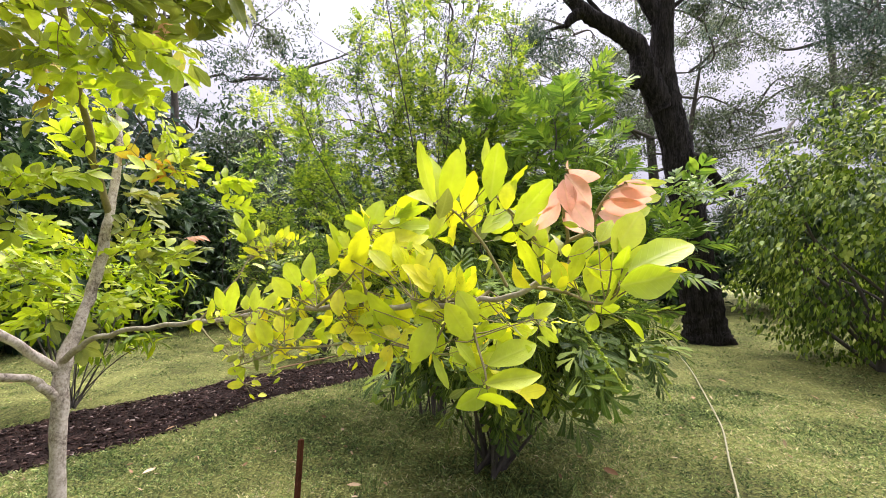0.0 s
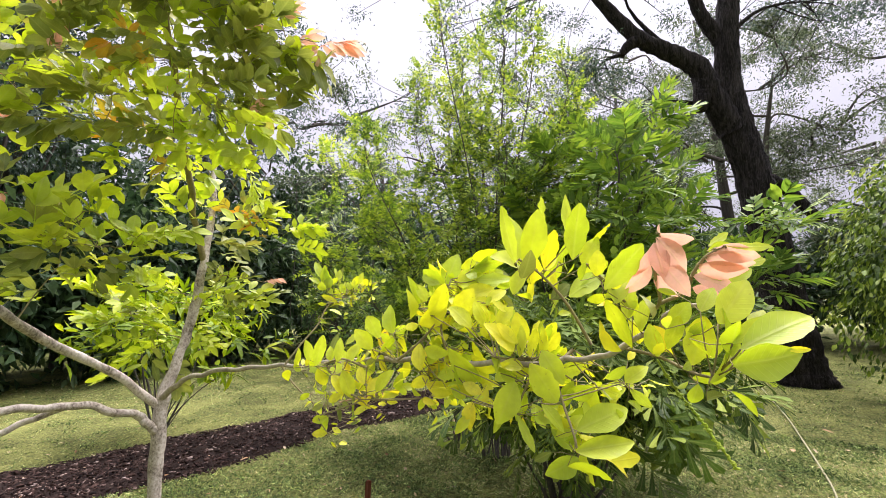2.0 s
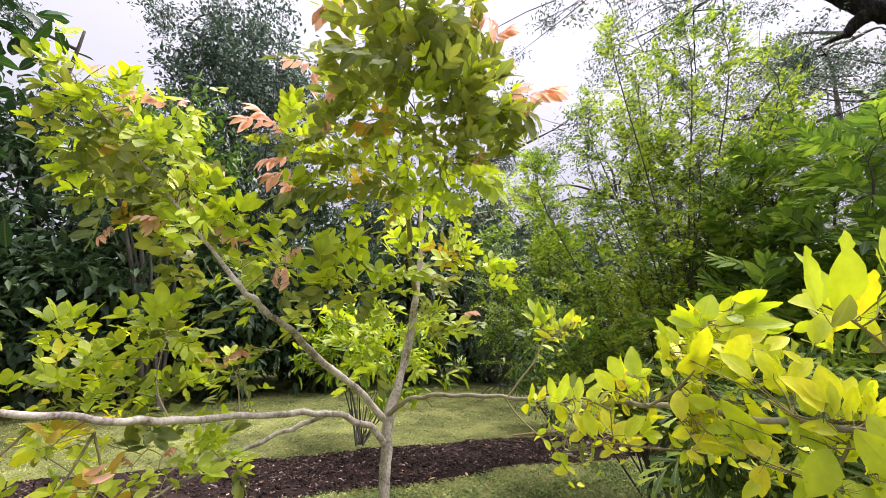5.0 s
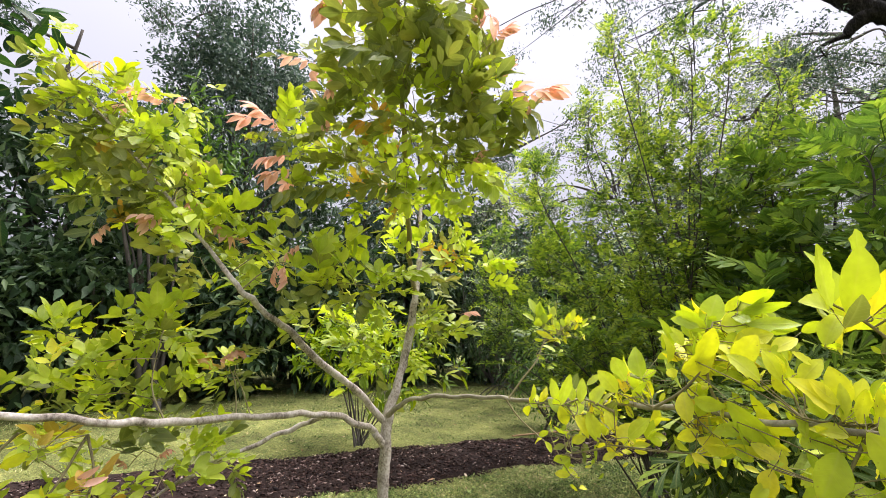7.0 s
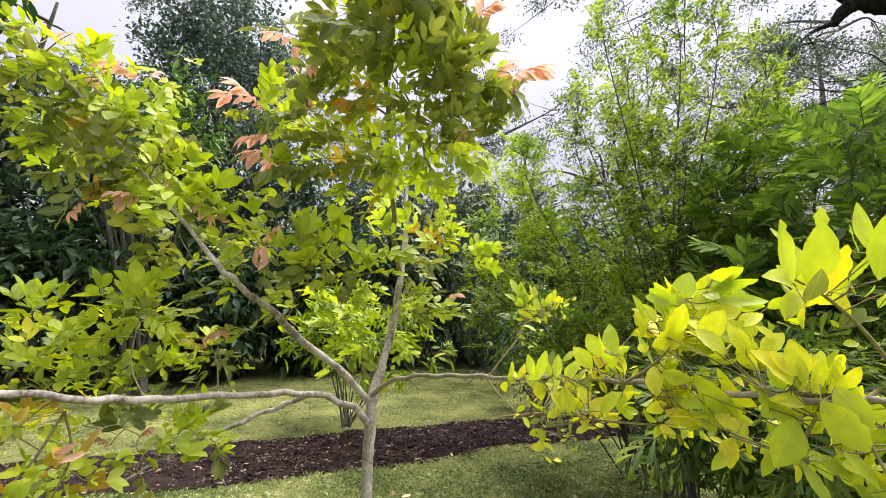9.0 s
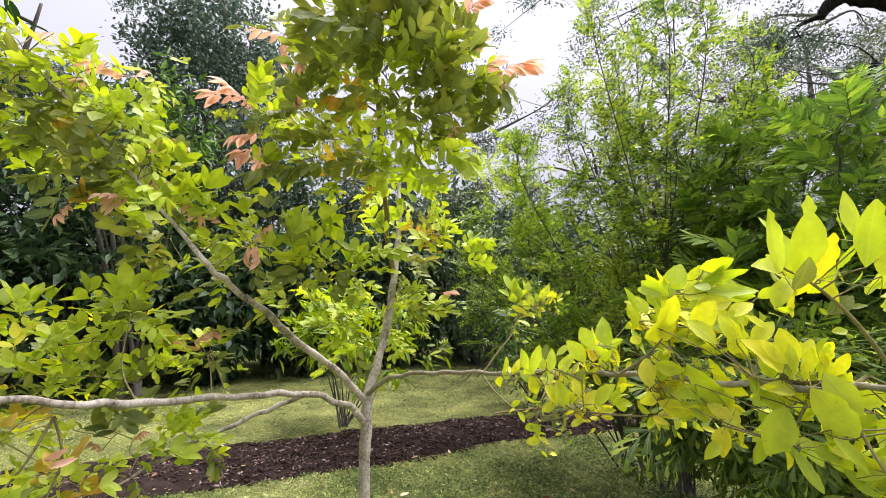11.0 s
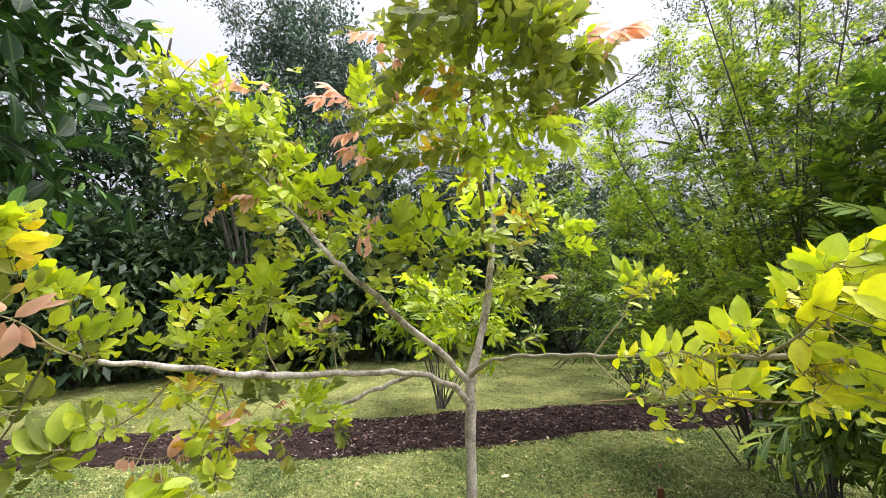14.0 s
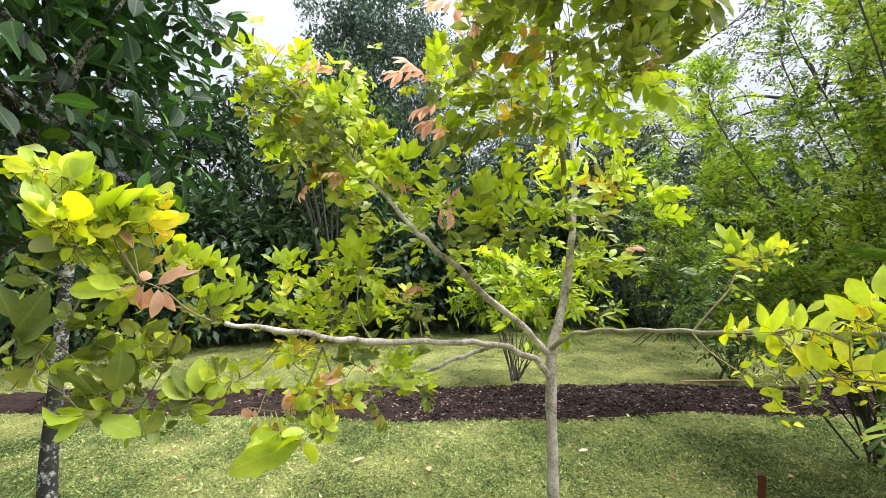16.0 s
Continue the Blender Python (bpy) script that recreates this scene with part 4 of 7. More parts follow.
grow("limb", [(-0.708, 1.23, 1.37), (-0.653, 1.208, 1.319), (-0.555, 1.147, 1.276)], SHOOT_BARE, more=0)
SHOOT_TIP = [
    (0.268, 0.544, 1.531, 0.311, 0.539, 1.587, 0.67, 91, 'l'), (0.257, 0.563, 1.545, 0.277, 0.563, 1.579, 0.82, 86, 'l'),
    (0.251, 0.588, 1.474, 0.273, 0.586, 1.543, 0.57, 95, 'm'), (0.234, 0.623, 1.523, 0.271, 0.611, 1.556, 0.69, 90, 'l'),
    (0.235, 0.626, 1.49, 0.254, 0.606, 1.542, 0.45, 107, 'm'), (0.249, 0.539, 1.462, 0.303, 0.537, 1.526, 0.52, 71, 'l'),
    (0.266, 0.496, 1.506, 0.364, 0.508, 1.555, 0.39, 65, 'l'), (0.252, 0.486, 1.491, 0.314, 0.459, 1.502, 0.66, 56, 'l'),
    (0.299, 0.478, 1.509, 0.327, 0.476, 1.507, 0.26, 95, 'y'), (0.268, 0.516, 1.51, 0.317, 0.507, 1.546, 0.42, 62, 'm'),
    (0.236, 0.668, 1.474, 0.224, 0.662, 1.527, 0.55, -159, 'm'), (0.266, 0.612, 1.446, 0.259, 0.621, 1.413, 0.63, -148, 'l'),
]
grow("limb", [(0.209, 0.766, 1.477), (0.242, 0.688, 1.472), (0.258, 0.61, 1.462), (0.262, 0.56, 1.464)], SHOOT_TIP, more=2)
SHOOT_LOW = [
    (0.119, 0.732, 1.345, 0.216, 0.744, 1.387, 0.49, 64, 'm'), (0.111, 0.713, 1.319, 0.227, 0.724, 1.333, 0.34, 47, 'm'),
    (0.116, 0.714, 1.309, 0.061, 0.705, 1.275, 0.63, -91, 'l'), (0.048, 0.748, 1.453, 0.095, 0.75, 1.383, 0.76, 101, 'm'),
    (0.064, 0.745, 1.385, 0.107, 0.74, 1.337, 0.44, 71, 'm'), (0.021, 0.78, 1.415, -0.014, 0.751, 1.339, 0.75, -64, 'm'),
    (0.013, 0.825, 1.351, -0.036, 0.825, 1.314, 0.94, -52, 'm'), (0.161, 0.769, 1.409, 0.108, 0.777, 1.384, 0.62, -110, 'm'),
    (0.166, 0.78, 1.407, 0.217, 0.795, 1.385, 0.47, 86, 'm'), (0.213, 0.752, 1.41, 0.249, 0.763, 1.375, 0.39, 109, 'l'),
    (0.201, 0.73, 1.424, 0.237, 0.723, 1.456, 0.84, 73, 'm'), (0.147, 0.795, 1.446, 0.102, 0.801, 1.421, 0.75, -96, 'm'),
]
grow("limb", [(0.131, 0.802, 1.469), (0.093, 0.772, 1.438), (0.102, 0.748, 1.382), (0.113, 0.722, 1.34), (0.116, 0.714, 1.31)], SHOOT_LOW)
SHOOT_LOWER = [
    (0.022, 0.785, 1.355, 0.053, 0.771, 1.29, 0.26, 52, 'l'), (-0.061, 0.819, 1.367, -0.08, 0.809, 1.314, 0.88, -27, 'y'),
    (-0.066, 0.839, 1.365, -0.041, 0.838, 1.376, 1.2, 49, 'm'), (-0.109, 0.855, 1.386, -0.077, 0.863, 1.363, 0.7, 92, 'm'),
    (0.091, 0.806, 1.402, 0.068, 0.802, 1.361, 0.87, -57, 'm'), (-0.006, 0.818, 1.423, 0.032, 0.806, 1.405, 0.93, 60, 'm'),
    (-0.022, 0.814, 1.456, 0.016, 0.811, 1.424, 0.95, 58, 'm'), (0.06, 0.821, 1.432, 0.1, 0.828, 1.464, 0.7, 102, 'm'),
    (0.127, 0.787, 1.415, 0.099, 0.783, 1.369, 0.6, -66, 'm'), (-0.101, 0.851, 1.432, -0.081, 0.865, 1.372, 0.52, 84, 'm'),
    (0.016, 0.828, 1.432, -0.019, 0.832, 1.405, 0.86, -97, 'm'), (0.159, 0.828, 1.43, 0.132, 0.823, 1.453, 1.08, -118, 'm'),
]
grow("limb", [(0.083, 0.81, 1.466), (0.054, 0.801, 1.424), (0.032, 0.793, 1.384), (0.021, 0.785, 1.357)], SHOOT_LOWER)
SHOOT_YELLOW = [
    (0.031, 0.787, 1.458, 0.041, 0.778, 1.519, 0.34, 141, 'y'), (0.05, 0.788, 1.457, 0.065, 0.786, 1.515, 0.37, 97, 'y'),
    (0.067, 0.789, 1.459, 0.085, 0.767, 1.514, 0.36, 142, 'y'), (0.084, 0.79, 1.461, 0.108, 0.775, 1.509, 0.38, 124, 'y'),
    (0.021, 0.775, 1.47, -0.015, 0.744, 1.531, 0.64, -80, 'y'), (0.042, 0.796, 1.48, 0.027, 0.788, 1.545, 0.58, -112, 'y'),
    (-0.008, 0.81, 1.511, 0.02, 0.8, 1.556, 0.74, 90, 'y'), (-0.031, 0.819, 1.511, -0.048, 0.806, 1.567, 0.67, -101, 'y'),
    (-0.061, 0.827, 1.51, -0.104, 0.825, 1.561, 0.83, -50, 'y'), (-0.017, 0.832, 1.483, -0.046, 0.819, 1.527, 0.63, -137, 'y'),
    (-0.098, 0.843, 1.536, -0.051, 0.829, 1.591, 0.72, 135, 'y'), (-0.154, 0.879, 1.535, -0.11, 0.858, 1.602, 0.64, 153, 'y'),
]
grow("limb", [(0.072, 0.82, 1.452), (0.05, 0.819, 1.449), (0.017, 0.807, 1.451), (-0.015, 0.794, 1.458)], SHOOT_YELLOW, more=8)
SHOOT_CROWN = [
    (-0.127, 0.946, 1.599, -0.182, 0.935, 1.631, 0.63, -134, 'm'), (-0.131, 0.956, 1.6, -0.104, 0.947, 1.67, 0.61, 107, 'l'),
    (-0.103, 0.947, 1.601, -0.046, 0.943, 1.633, 0.68, 83, 'm'), (-0.071, 0.947, 1.632, 0.01, 0.923, 1.655, 0.21, 97, 'l'),
    (-0.06, 0.939, 1.61, 0.026, 0.937, 1.614, 0.32, 75, 'l'), (-0.199, 0.956, 1.549, -0.203, 0.925, 1.618, 0.29, -132, 'm'),
    (-0.086, 0.921, 1.573, -0.022, 0.918, 1.594, 0.6, 76, 'y'), (-0.176, 0.946, 1.564, -0.195, 0.944, 1.604, 0.59, -82, 'm'),
    (-0.15, 0.967, 1.577, -0.166, 0.958, 1.637, 0.66, -120, 'l'), (-0.072, 0.905, 1.535, -0.108, 0.899, 1.573, 1.16, -48, 'y'),
    (-0.032, 0.885, 1.558, 0.005, 0.883, 1.587, 0.82, 76, 'y'), (-0.184, 0.899, 1.513, -0.118, 0.883, 1.548, 0.63, 133, 'y'),
]
grow("limb", [(-0.124, 0.909, 1.443), (-0.137, 0.914, 1.499), (-0.133, 0.929, 1.562), (-0.116, 0.945, 1.615)], SHOOT_CROWN, more=11, large=1.05)
SHOOT_MID = [
    (-0.265, 0.967, 1.489, -0.283, 0.964, 1.562, 0.99, -92, 'l'), (-0.301, 0.975, 1.478, -0.329, 0.955, 1.539, 0.79, -88, 'l'),
    (-0.321, 0.976, 1.451, -0.359, 0.955, 1.505, 0.78, -99, 'm'), (-0.288, 0.959, 1.446, -0.259, 0.94, 1.491, 0.73, 174, 'm'),
    (-0.179, 0.878, 1.416, -0.187, 0.88, 1.478, 0.87, -70, 'y'), (-0.162, 0.888, 1.428, -0.139, 0.887, 1.476, 1.22, 161, 'm'),
    (-0.163, 0.89, 1.402, -0.204, 0.877, 1.381, 0.89, -94, 'y'), (-0.168, 0.881, 1.389, -0.106, 0.882, 1.367, 0.59, 88, 'y'),
    (-0.141, 0.871, 1.404, -0.083, 0.867, 1.425, 0.5, 96, 'm'), (-0.112, 0.847, 1.469, -0.049, 0.85, 1.383, 0.47, 91, 'm'),
    (-0.166, 0.864, 1.466, -0.114, 0.856, 1.449, 0.8, 119, 'm'), (-0.085, 0.855, 1.397, -0.044, 0.85, 1.374, 0.62, 44, 'y'),
]
grow("limb", [(-0.243, 0.923, 1.432), (-0.198, 0.903, 1.464), (-0.166, 0.902, 1.494), (-0.147, 0.901, 1.518)], SHOOT_MID, more=8)
SHOOT_OUT = [
    (-0.441, 0.921, 1.419, -0.413, 0.901, 1.504, 0.36, -177, 'l'), (-0.424, 0.972, 1.423, -0.434, 0.975, 1.463, 0.85, -94, 'm'),
    (-0.408, 0.973, 1.42, -0.394, 0.954, 1.48, 0.42, 168, 'l'), (-0.384, 0.975, 1.419, -0.347, 0.954, 1.473, 0.47, 113, 'l'),
    (-0.56, 1.036, 1.396, -0.533, 1.027, 1.447, 0.37, 151, 'm'), (-0.533, 1.028, 1.39, -0.56, 1.031, 1.404, 0.66, -70, 'm'),
    (-0.352, 0.967, 1.422, -0.33, 0.961, 1.438, 0.84, 145, 'y'), (-0.333, 0.952, 1.372, -0.347, 0.955, 1.416, 0.74, -49, 'y'),
    (-0.327, 0.954, 1.348, -0.285, 0.961, 1.393, 0.6, 89, 'y'), (-0.458, 0.971, 1.41, -0.442, 0.981, 1.355, 0.64, 73, 'y'),
    (-0.389, 0.956, 1.405, -0.364, 0.963, 1.331, 0.51, 78, 'm'), (-0.42, 0.965, 1.391, -0.381, 0.955, 1.349, 0.6, 49, 'y'),
]
grow("limb", [(-0.329, 0.959, 1.41), (-0.397, 0.973, 1.429), (-0.448, 0.992, 1.414)], SHOOT_OUT)
SHOOT_HANG = [
    (-0.351, 0.963, 1.344, -0.333, 0.971, 1.314, 0.85, 113, 'y'), (-0.4, 0.981, 1.341, -0.438, 0.973, 1.327, 0.95, -59, 'y'),
    (-0.332, 0.967, 1.32, -0.363, 0.96, 1.3, 0.49, -84, 'y'), (-0.45, 0.998, 1.339, -0.488, 0.989, 1.354, 1.19, -128, 'm'),
    (-0.445, 1.003, 1.283, -0.492, 0.993, 1.27, 0.48, -58, 'm'), (-0.448, 1.006, 1.242, -0.487, 0.995, 1.243, 0.55, -99, 'y'),
    (-0.458, 1.0, 1.311, -0.486, 0.987, 1.301, 0.52, -92, 'g'), (-0.414, 0.982, 1.315, -0.4, 0.982, 1.275, 0.33, 71, 'g'),
    (-0.183, 0.913, 1.352, -0.188, 0.907, 1.323, 0.69, -66, 'm'), (-0.171, 0.914, 1.352, -0.153, 0.908, 1.326, 0.73, 87, 'm'),
    (-0.502, 1.015, 1.336, -0.529, 1.01, 1.323, 0.69, -75, 'm'), (-0.299, 0.935, 1.362, -0.252, 0.912, 1.415, 0.51, 92, 'm'),
]
grow("limb", [(-0.448, 0.992, 1.407), (-0.399, 0.979, 1.355), (-0.351, 0.964, 1.331), (-0.473, 1.001, 1.284)], SHOOT_HANG)
SHOOT_FAR = [
    (-0.633, 1.342, 1.654, -0.656, 1.346, 1.719, 0.43, -42, 'l'), (-0.623, 1.344, 1.629, -0.609, 1.324, 1.7, 0.41, 153, 'l'),
    (-0.608, 1.347, 1.616, -0.594, 1.333, 1.662, 0.65, 161, 'l'), (-0.59, 1.349, 1.596, -0.614, 1.351, 1.622, 0.81, -77, 'm'),
    (-0.563, 1.391, 1.597, -0.58, 1.384, 1.636, 0.91, -83, 'l'), (-0.55, 1.43, 1.618, -0.53, 1.421, 1.667, 0.56, 158, 'm'),
    (-0.575, 1.353, 1.567, -0.642, 1.349, 1.598, 0.3, -53, 'y'), (-0.604, 1.331, 1.564, -0.638, 1.323, 1.561, 0.43, -100, 'm'),
    (-0.624, 1.304, 1.513, -0.593, 1.303, 1.498, 0.43, 86, 'l'), (-0.538, 1.45, 1.629, -0.517, 1.452, 1.68, 0.46, 120, 'm'),
    (-0.569, 1.372, 1.583, -0.589, 1.365, 1.606, 0.88, -104, 'm'), (-0.548, 1.401, 1.607, -0.554, 1.393, 1.642, 0.84, -94, 'l'),
]
grow("limb", [(-0.698, 1.231, 1.373), (-0.657, 1.258, 1.436), (-0.619, 1.296, 1.495), (-0.608, 1.332, 1.546), (-0.593, 1.39, 1.584), (-0.535, 1.469, 1.646)], SHOOT_FAR)
SHOOT_LEFT_PINK = [
    (-1.606, -0.092, 1.528, -1.656, -0.151, 1.474, 0.48, -98, 'p'), (-1.598, -0.084, 1.525, -1.634, -0.116, 1.447, 0.6, -93, 'p'),
    (-1.584, -0.069, 1.52, -1.622, -0.088, 1.437, 0.47, -150, 'p'), (-1.571, -0.054, 1.516, -1.56, -0.055, 1.431, 0.51, -3, 'p'),
    (-1.572, -0.04, 1.512, -1.559, -0.027, 1.447, 0.59, 71, 'p'), (-1.637, -0.097, 1.539, -1.564, -0.054, 1.579, 0.35, -62, 'p'),
    (-1.607, -0.05, 1.53, -1.542, 0.001, 1.579, 0.39, 147, 'p'), (-1.593, -0.023, 1.553, -1.549, 0.039, 1.568, 0.23, 98, 'p'),
    (-1.737, -0.148, 1.691, -1.684, -0.095, 1.659, 0.67, 23, 'p'), (-1.729, -0.133, 1.776, -1.704, -0.102, 1.795, 0.78, 110, 'p'),
    (-1.782, -0.233, 1.771, -1.76, -0.206, 1.787, 0.88, 121, 'p'), (-1.637, -0.059, 1.587, -1.625, -0.037, 1.618, 0.93, 87, 'o'),
]
grow("limb.001", [(-1.581, 0.077, 1.422), (-1.578, 0.018, 1.457), (-1.595, -0.036, 1.512), (-1.618, -0.092, 1.542)], SHOOT_LEFT_PINK, more=8, large=0.88)
SHOOT_LEFT_TOP = [
    (-1.76, -0.241, 1.794, -1.732, -0.22, 1.91, 0.75, 166, 'l'), (-1.705, -0.197, 1.794, -1.733, -0.236, 1.895, 0.7, -79, 'l'),
    (-1.723, -0.202, 1.789, -1.67, -0.167, 1.84, 0.73, -34, 'm'), (-1.686, -0.168, 1.711, -1.681, -0.214, 1.778, 0.85, -111, 'l'),
    (-1.671, -0.168, 1.715, -1.604, -0.154, 1.826, 0.64, 11, 'l'), (-1.699, -0.141, 1.737, -1.626, -0.108, 1.827, 0.59, -2, 'l'),
    (-1.696, -0.099, 1.782, -1.603, -0.047, 1.808, 0.44, -71, 'l'), (-1.688, -0.076, 1.777, -1.629, -0.042, 1.801, 0.49, -41, 'm'),
    (-1.642, -0.078, 1.705, -1.586, -0.004, 1.715, 0.68, 98, 'y'), (-1.687, -0.193, 1.659, -1.766, -0.259, 1.684, 0.86, -34, 'm'),
    (-1.724, -0.237, 1.703, -1.735, -0.279, 1.758, 1.0, -105, 'l'), (-1.718, -0.216, 1.704, -1.723, -0.254, 1.759, 0.86, -116, 'm'),
]
grow("limb.001", [(-1.618, -0.092, 1.542), (-1.666, -0.139, 1.631), (-1.705, -0.175, 1.722), (-1.764, -0.218, 1.801)], SHOOT_LEFT_TOP, more=11, large=0.95)
SHOOT_LEFT_TOP_B = [
    (-1.717, -0.185, 1.692, -1.662, -0.142, 1.712, 0.73, 103, 'l'), (-1.739, -0.261, 1.775, -1.749, -0.286, 1.861, 0.72, -56, 'l'),
    (-1.682, -0.12, 1.709, -1.638, -0.071, 1.747, 0.69, 91, 'm'), (-1.766, -0.24, 1.722, -1.748, -0.233, 1.811, 0.43, -175, 'y'),
]
grow("limb.001", [(-1.618, -0.092, 1.542), (-1.666, -0.139, 1.631), (-1.705, -0.175, 1.722), (-1.764, -0.218, 1.801)], SHOOT_LEFT_TOP_B, more=11, large=0.95)
SHOOT_LEFT_ROW = [
    (-1.641, -0.006, 1.601, -1.626, 0.012, 1.677, 0.6, 133, 'l'), (-1.621, 0.03, 1.601, -1.598, 0.04, 1.66, 0.7, 159, 'l'),
    (-1.612, 0.055, 1.585, -1.575, 0.066, 1.65, 0.57, 126, 'm'), (-1.605, 0.079, 1.575, -1.578, 0.094, 1.639, 0.52, 123, 'l'),
    (-1.605, 0.014, 1.507, -1.569, 0.042, 1.559, 1.07, 110, 'm'), (-1.58, 0.056, 1.491, -1.539, 0.074, 1.543, 0.83, 132, 'l'),
    (-1.591, 0.091, 1.463, -1.548, 0.124, 1.543, 0.69, 96, 'l'), (-1.603, 0.134, 1.487, -1.564, 0.173, 1.549, 0.69, 156, 'l'),
    (-1.584, 0.072, 1.443, -1.554, 0.114, 1.457, 0.66, 108, 'g'), (-1.642, -0.013, 1.648, -1.603, 0.012, 1.684, 0.71, -23, 'm'),
    (-1.637, -0.029, 1.588, -1.609, -0.01, 1.656, 0.59, 155, 'l'), (-1.617, 0.026, 1.541, -1.644, -0.004, 1.573, 0.86, -72, 'g'),
]
grow("limb.001", [(-1.582, 0.091, 1.421), (-1.604, 0.058, 1.509), (-1.637, 0.014, 1.588), (-1.648, -0.018, 1.635)], SHOOT_LEFT_ROW, more=8, large=0.88)
SHOOT_LEFT_ROW_B = [
    (-1.588, 0.115, 1.54, -1.603, 0.089, 1.588, 0.82, -108, 'm'), (-1.583, 0.15, 1.539, -1.568, 0.138, 1.588, 0.71, -180, 'l'),
    (-1.599, 0.04, 1.447, -1.643, 0.007, 1.47, 0.68, -60, 'g'), (-1.593, 0.106, 1.443, -1.538, 0.142, 1.468, 0.52, 90, 'm'),
]
grow("limb.001", [(-1.582, 0.091, 1.421), (-1.604, 0.058, 1.509), (-1.637, 0.014, 1.588), (-1.648, -0.018, 1.635)], SHOOT_LEFT_ROW_B, more=8, large=0.88)
SHOOT_LEFT_BACK = [
    (-1.754, -0.125, 1.587, -1.719, -0.109, 1.639, 1.1, -41, 'g'), (-1.731, -0.113, 1.571, -1.647, -0.074, 1.636, 0.62, -48, 'g'),
    (-1.703, -0.155, 1.555, -1.723, -0.203, 1.593, 0.7, -86, 'l'), (-1.674, -0.149, 1.52, -1.799, -0.264, 1.536, 0.32, -71, 'g'),
    (-1.783, -0.157, 1.603, -1.862, -0.223, 1.63, 0.61, -91, 'g'), (-1.762, -0.192, 1.589, -1.776, -0.246, 1.611, 0.93, -76, 'm'),
    (-1.727, -0.143, 1.482, -1.783, -0.207, 1.454, 0.84, -104, 'g'), (-1.77, -0.186, 1.453, -1.844, -0.251, 1.408, 1.18, -172, 'g'),
    (-1.727, -0.116, 1.636, -1.781, -0.162, 1.669, 0.72, -62, 'm'), (-1.712, -0.056, 1.638, -1.72, -0.095, 1.692, 0.75, -69, 'g'),
    (-1.748, -0.129, 1.42, -1.72, -0.082, 1.387, 0.97, 70, 'g'), (-1.723, -0.07, 1.385, -1.65, -0.022, 1.418, 0.53, 127, 'g'),
]
grow("limb.001", [(-1.602, 0.021, 1.456), (-1.709, -0.05, 1.479), (-1.797, -0.132, 1.511), (-1.857, -0.215, 1.544)], SHOOT_LEFT_BACK, more=8, large=0.88)
SHOOT_LEFT_UNDER = [
    (-1.654, -0.081, 1.361, -1.725, -0.144, 1.357, 0.41, -71, 'l'), (-1.695, -0.063, 1.326, -1.614, -0.023, 1.382, 0.44, 131, 'g'),
    (-1.76, -0.139, 1.386, -1.798, -0.189, 1.312, 1.11, -127, 'g'), (-1.776, -0.182, 1.362, -1.859, -0.245, 1.27, 0.74, -146, 'g'),
    (-1.767, -0.13, 1.247, -1.823, -0.206, 1.296, 0.91, -25, 'g'), (-1.669, -0.07, 1.108, -1.756, -0.165, 1.154, 0.56, -32, 'l'),
    (-1.661, -0.061, 1.108, -1.639, -0.022, 1.182, 0.82, 119, 'g'), (-1.798, -0.185, 1.178, -1.737, -0.145, 1.194, 0.81, 63, 'g'),
    (-1.699, -0.124, 1.187, -1.678, -0.126, 1.254, 0.5, 163, 'l'), (-1.786, -0.171, 1.162, -1.82, -0.247, 1.167, 0.71, -39, 'l'),
    (-1.685, -0.08, 1.315, -1.692, -0.085, 1.375, 0.56, -37, 'l'), (-1.747, -0.111, 1.265, -1.717, -0.067, 1.309, 0.59, 111, 'g'),
]
grow("limb.001", [(-1.603, 0.022, 1.448), (-1.64, -0.008, 1.356), (-1.66, -0.033, 1.267), (-1.694, -0.074, 1.179)], SHOOT_LEFT_UNDER, more=8, large=0.88)
SHOOT_LEFT_UNDER_B = [
    (-1.655, -0.005, 1.324, -1.62, 0.007, 1.387, 0.68, -176, 'g'), (-1.812, -0.177, 1.236, -1.853, -0.231, 1.208, 1.13, -128, 'g'),
    (-1.651, -0.019, 1.356, -1.679, -0.049, 1.403, 0.65, -34, 'm'), (-1.7, -0.05, 1.172, -1.719, -0.098, 1.208, 1.01, -56, 'g'),
]
grow("limb.001", [(-1.603, 0.022, 1.448), (-1.64, -0.008, 1.356), (-1.66, -0.033, 1.267), (-1.694, -0.074, 1.179)], SHOOT_LEFT_UNDER_B, more=8, large=0.88)
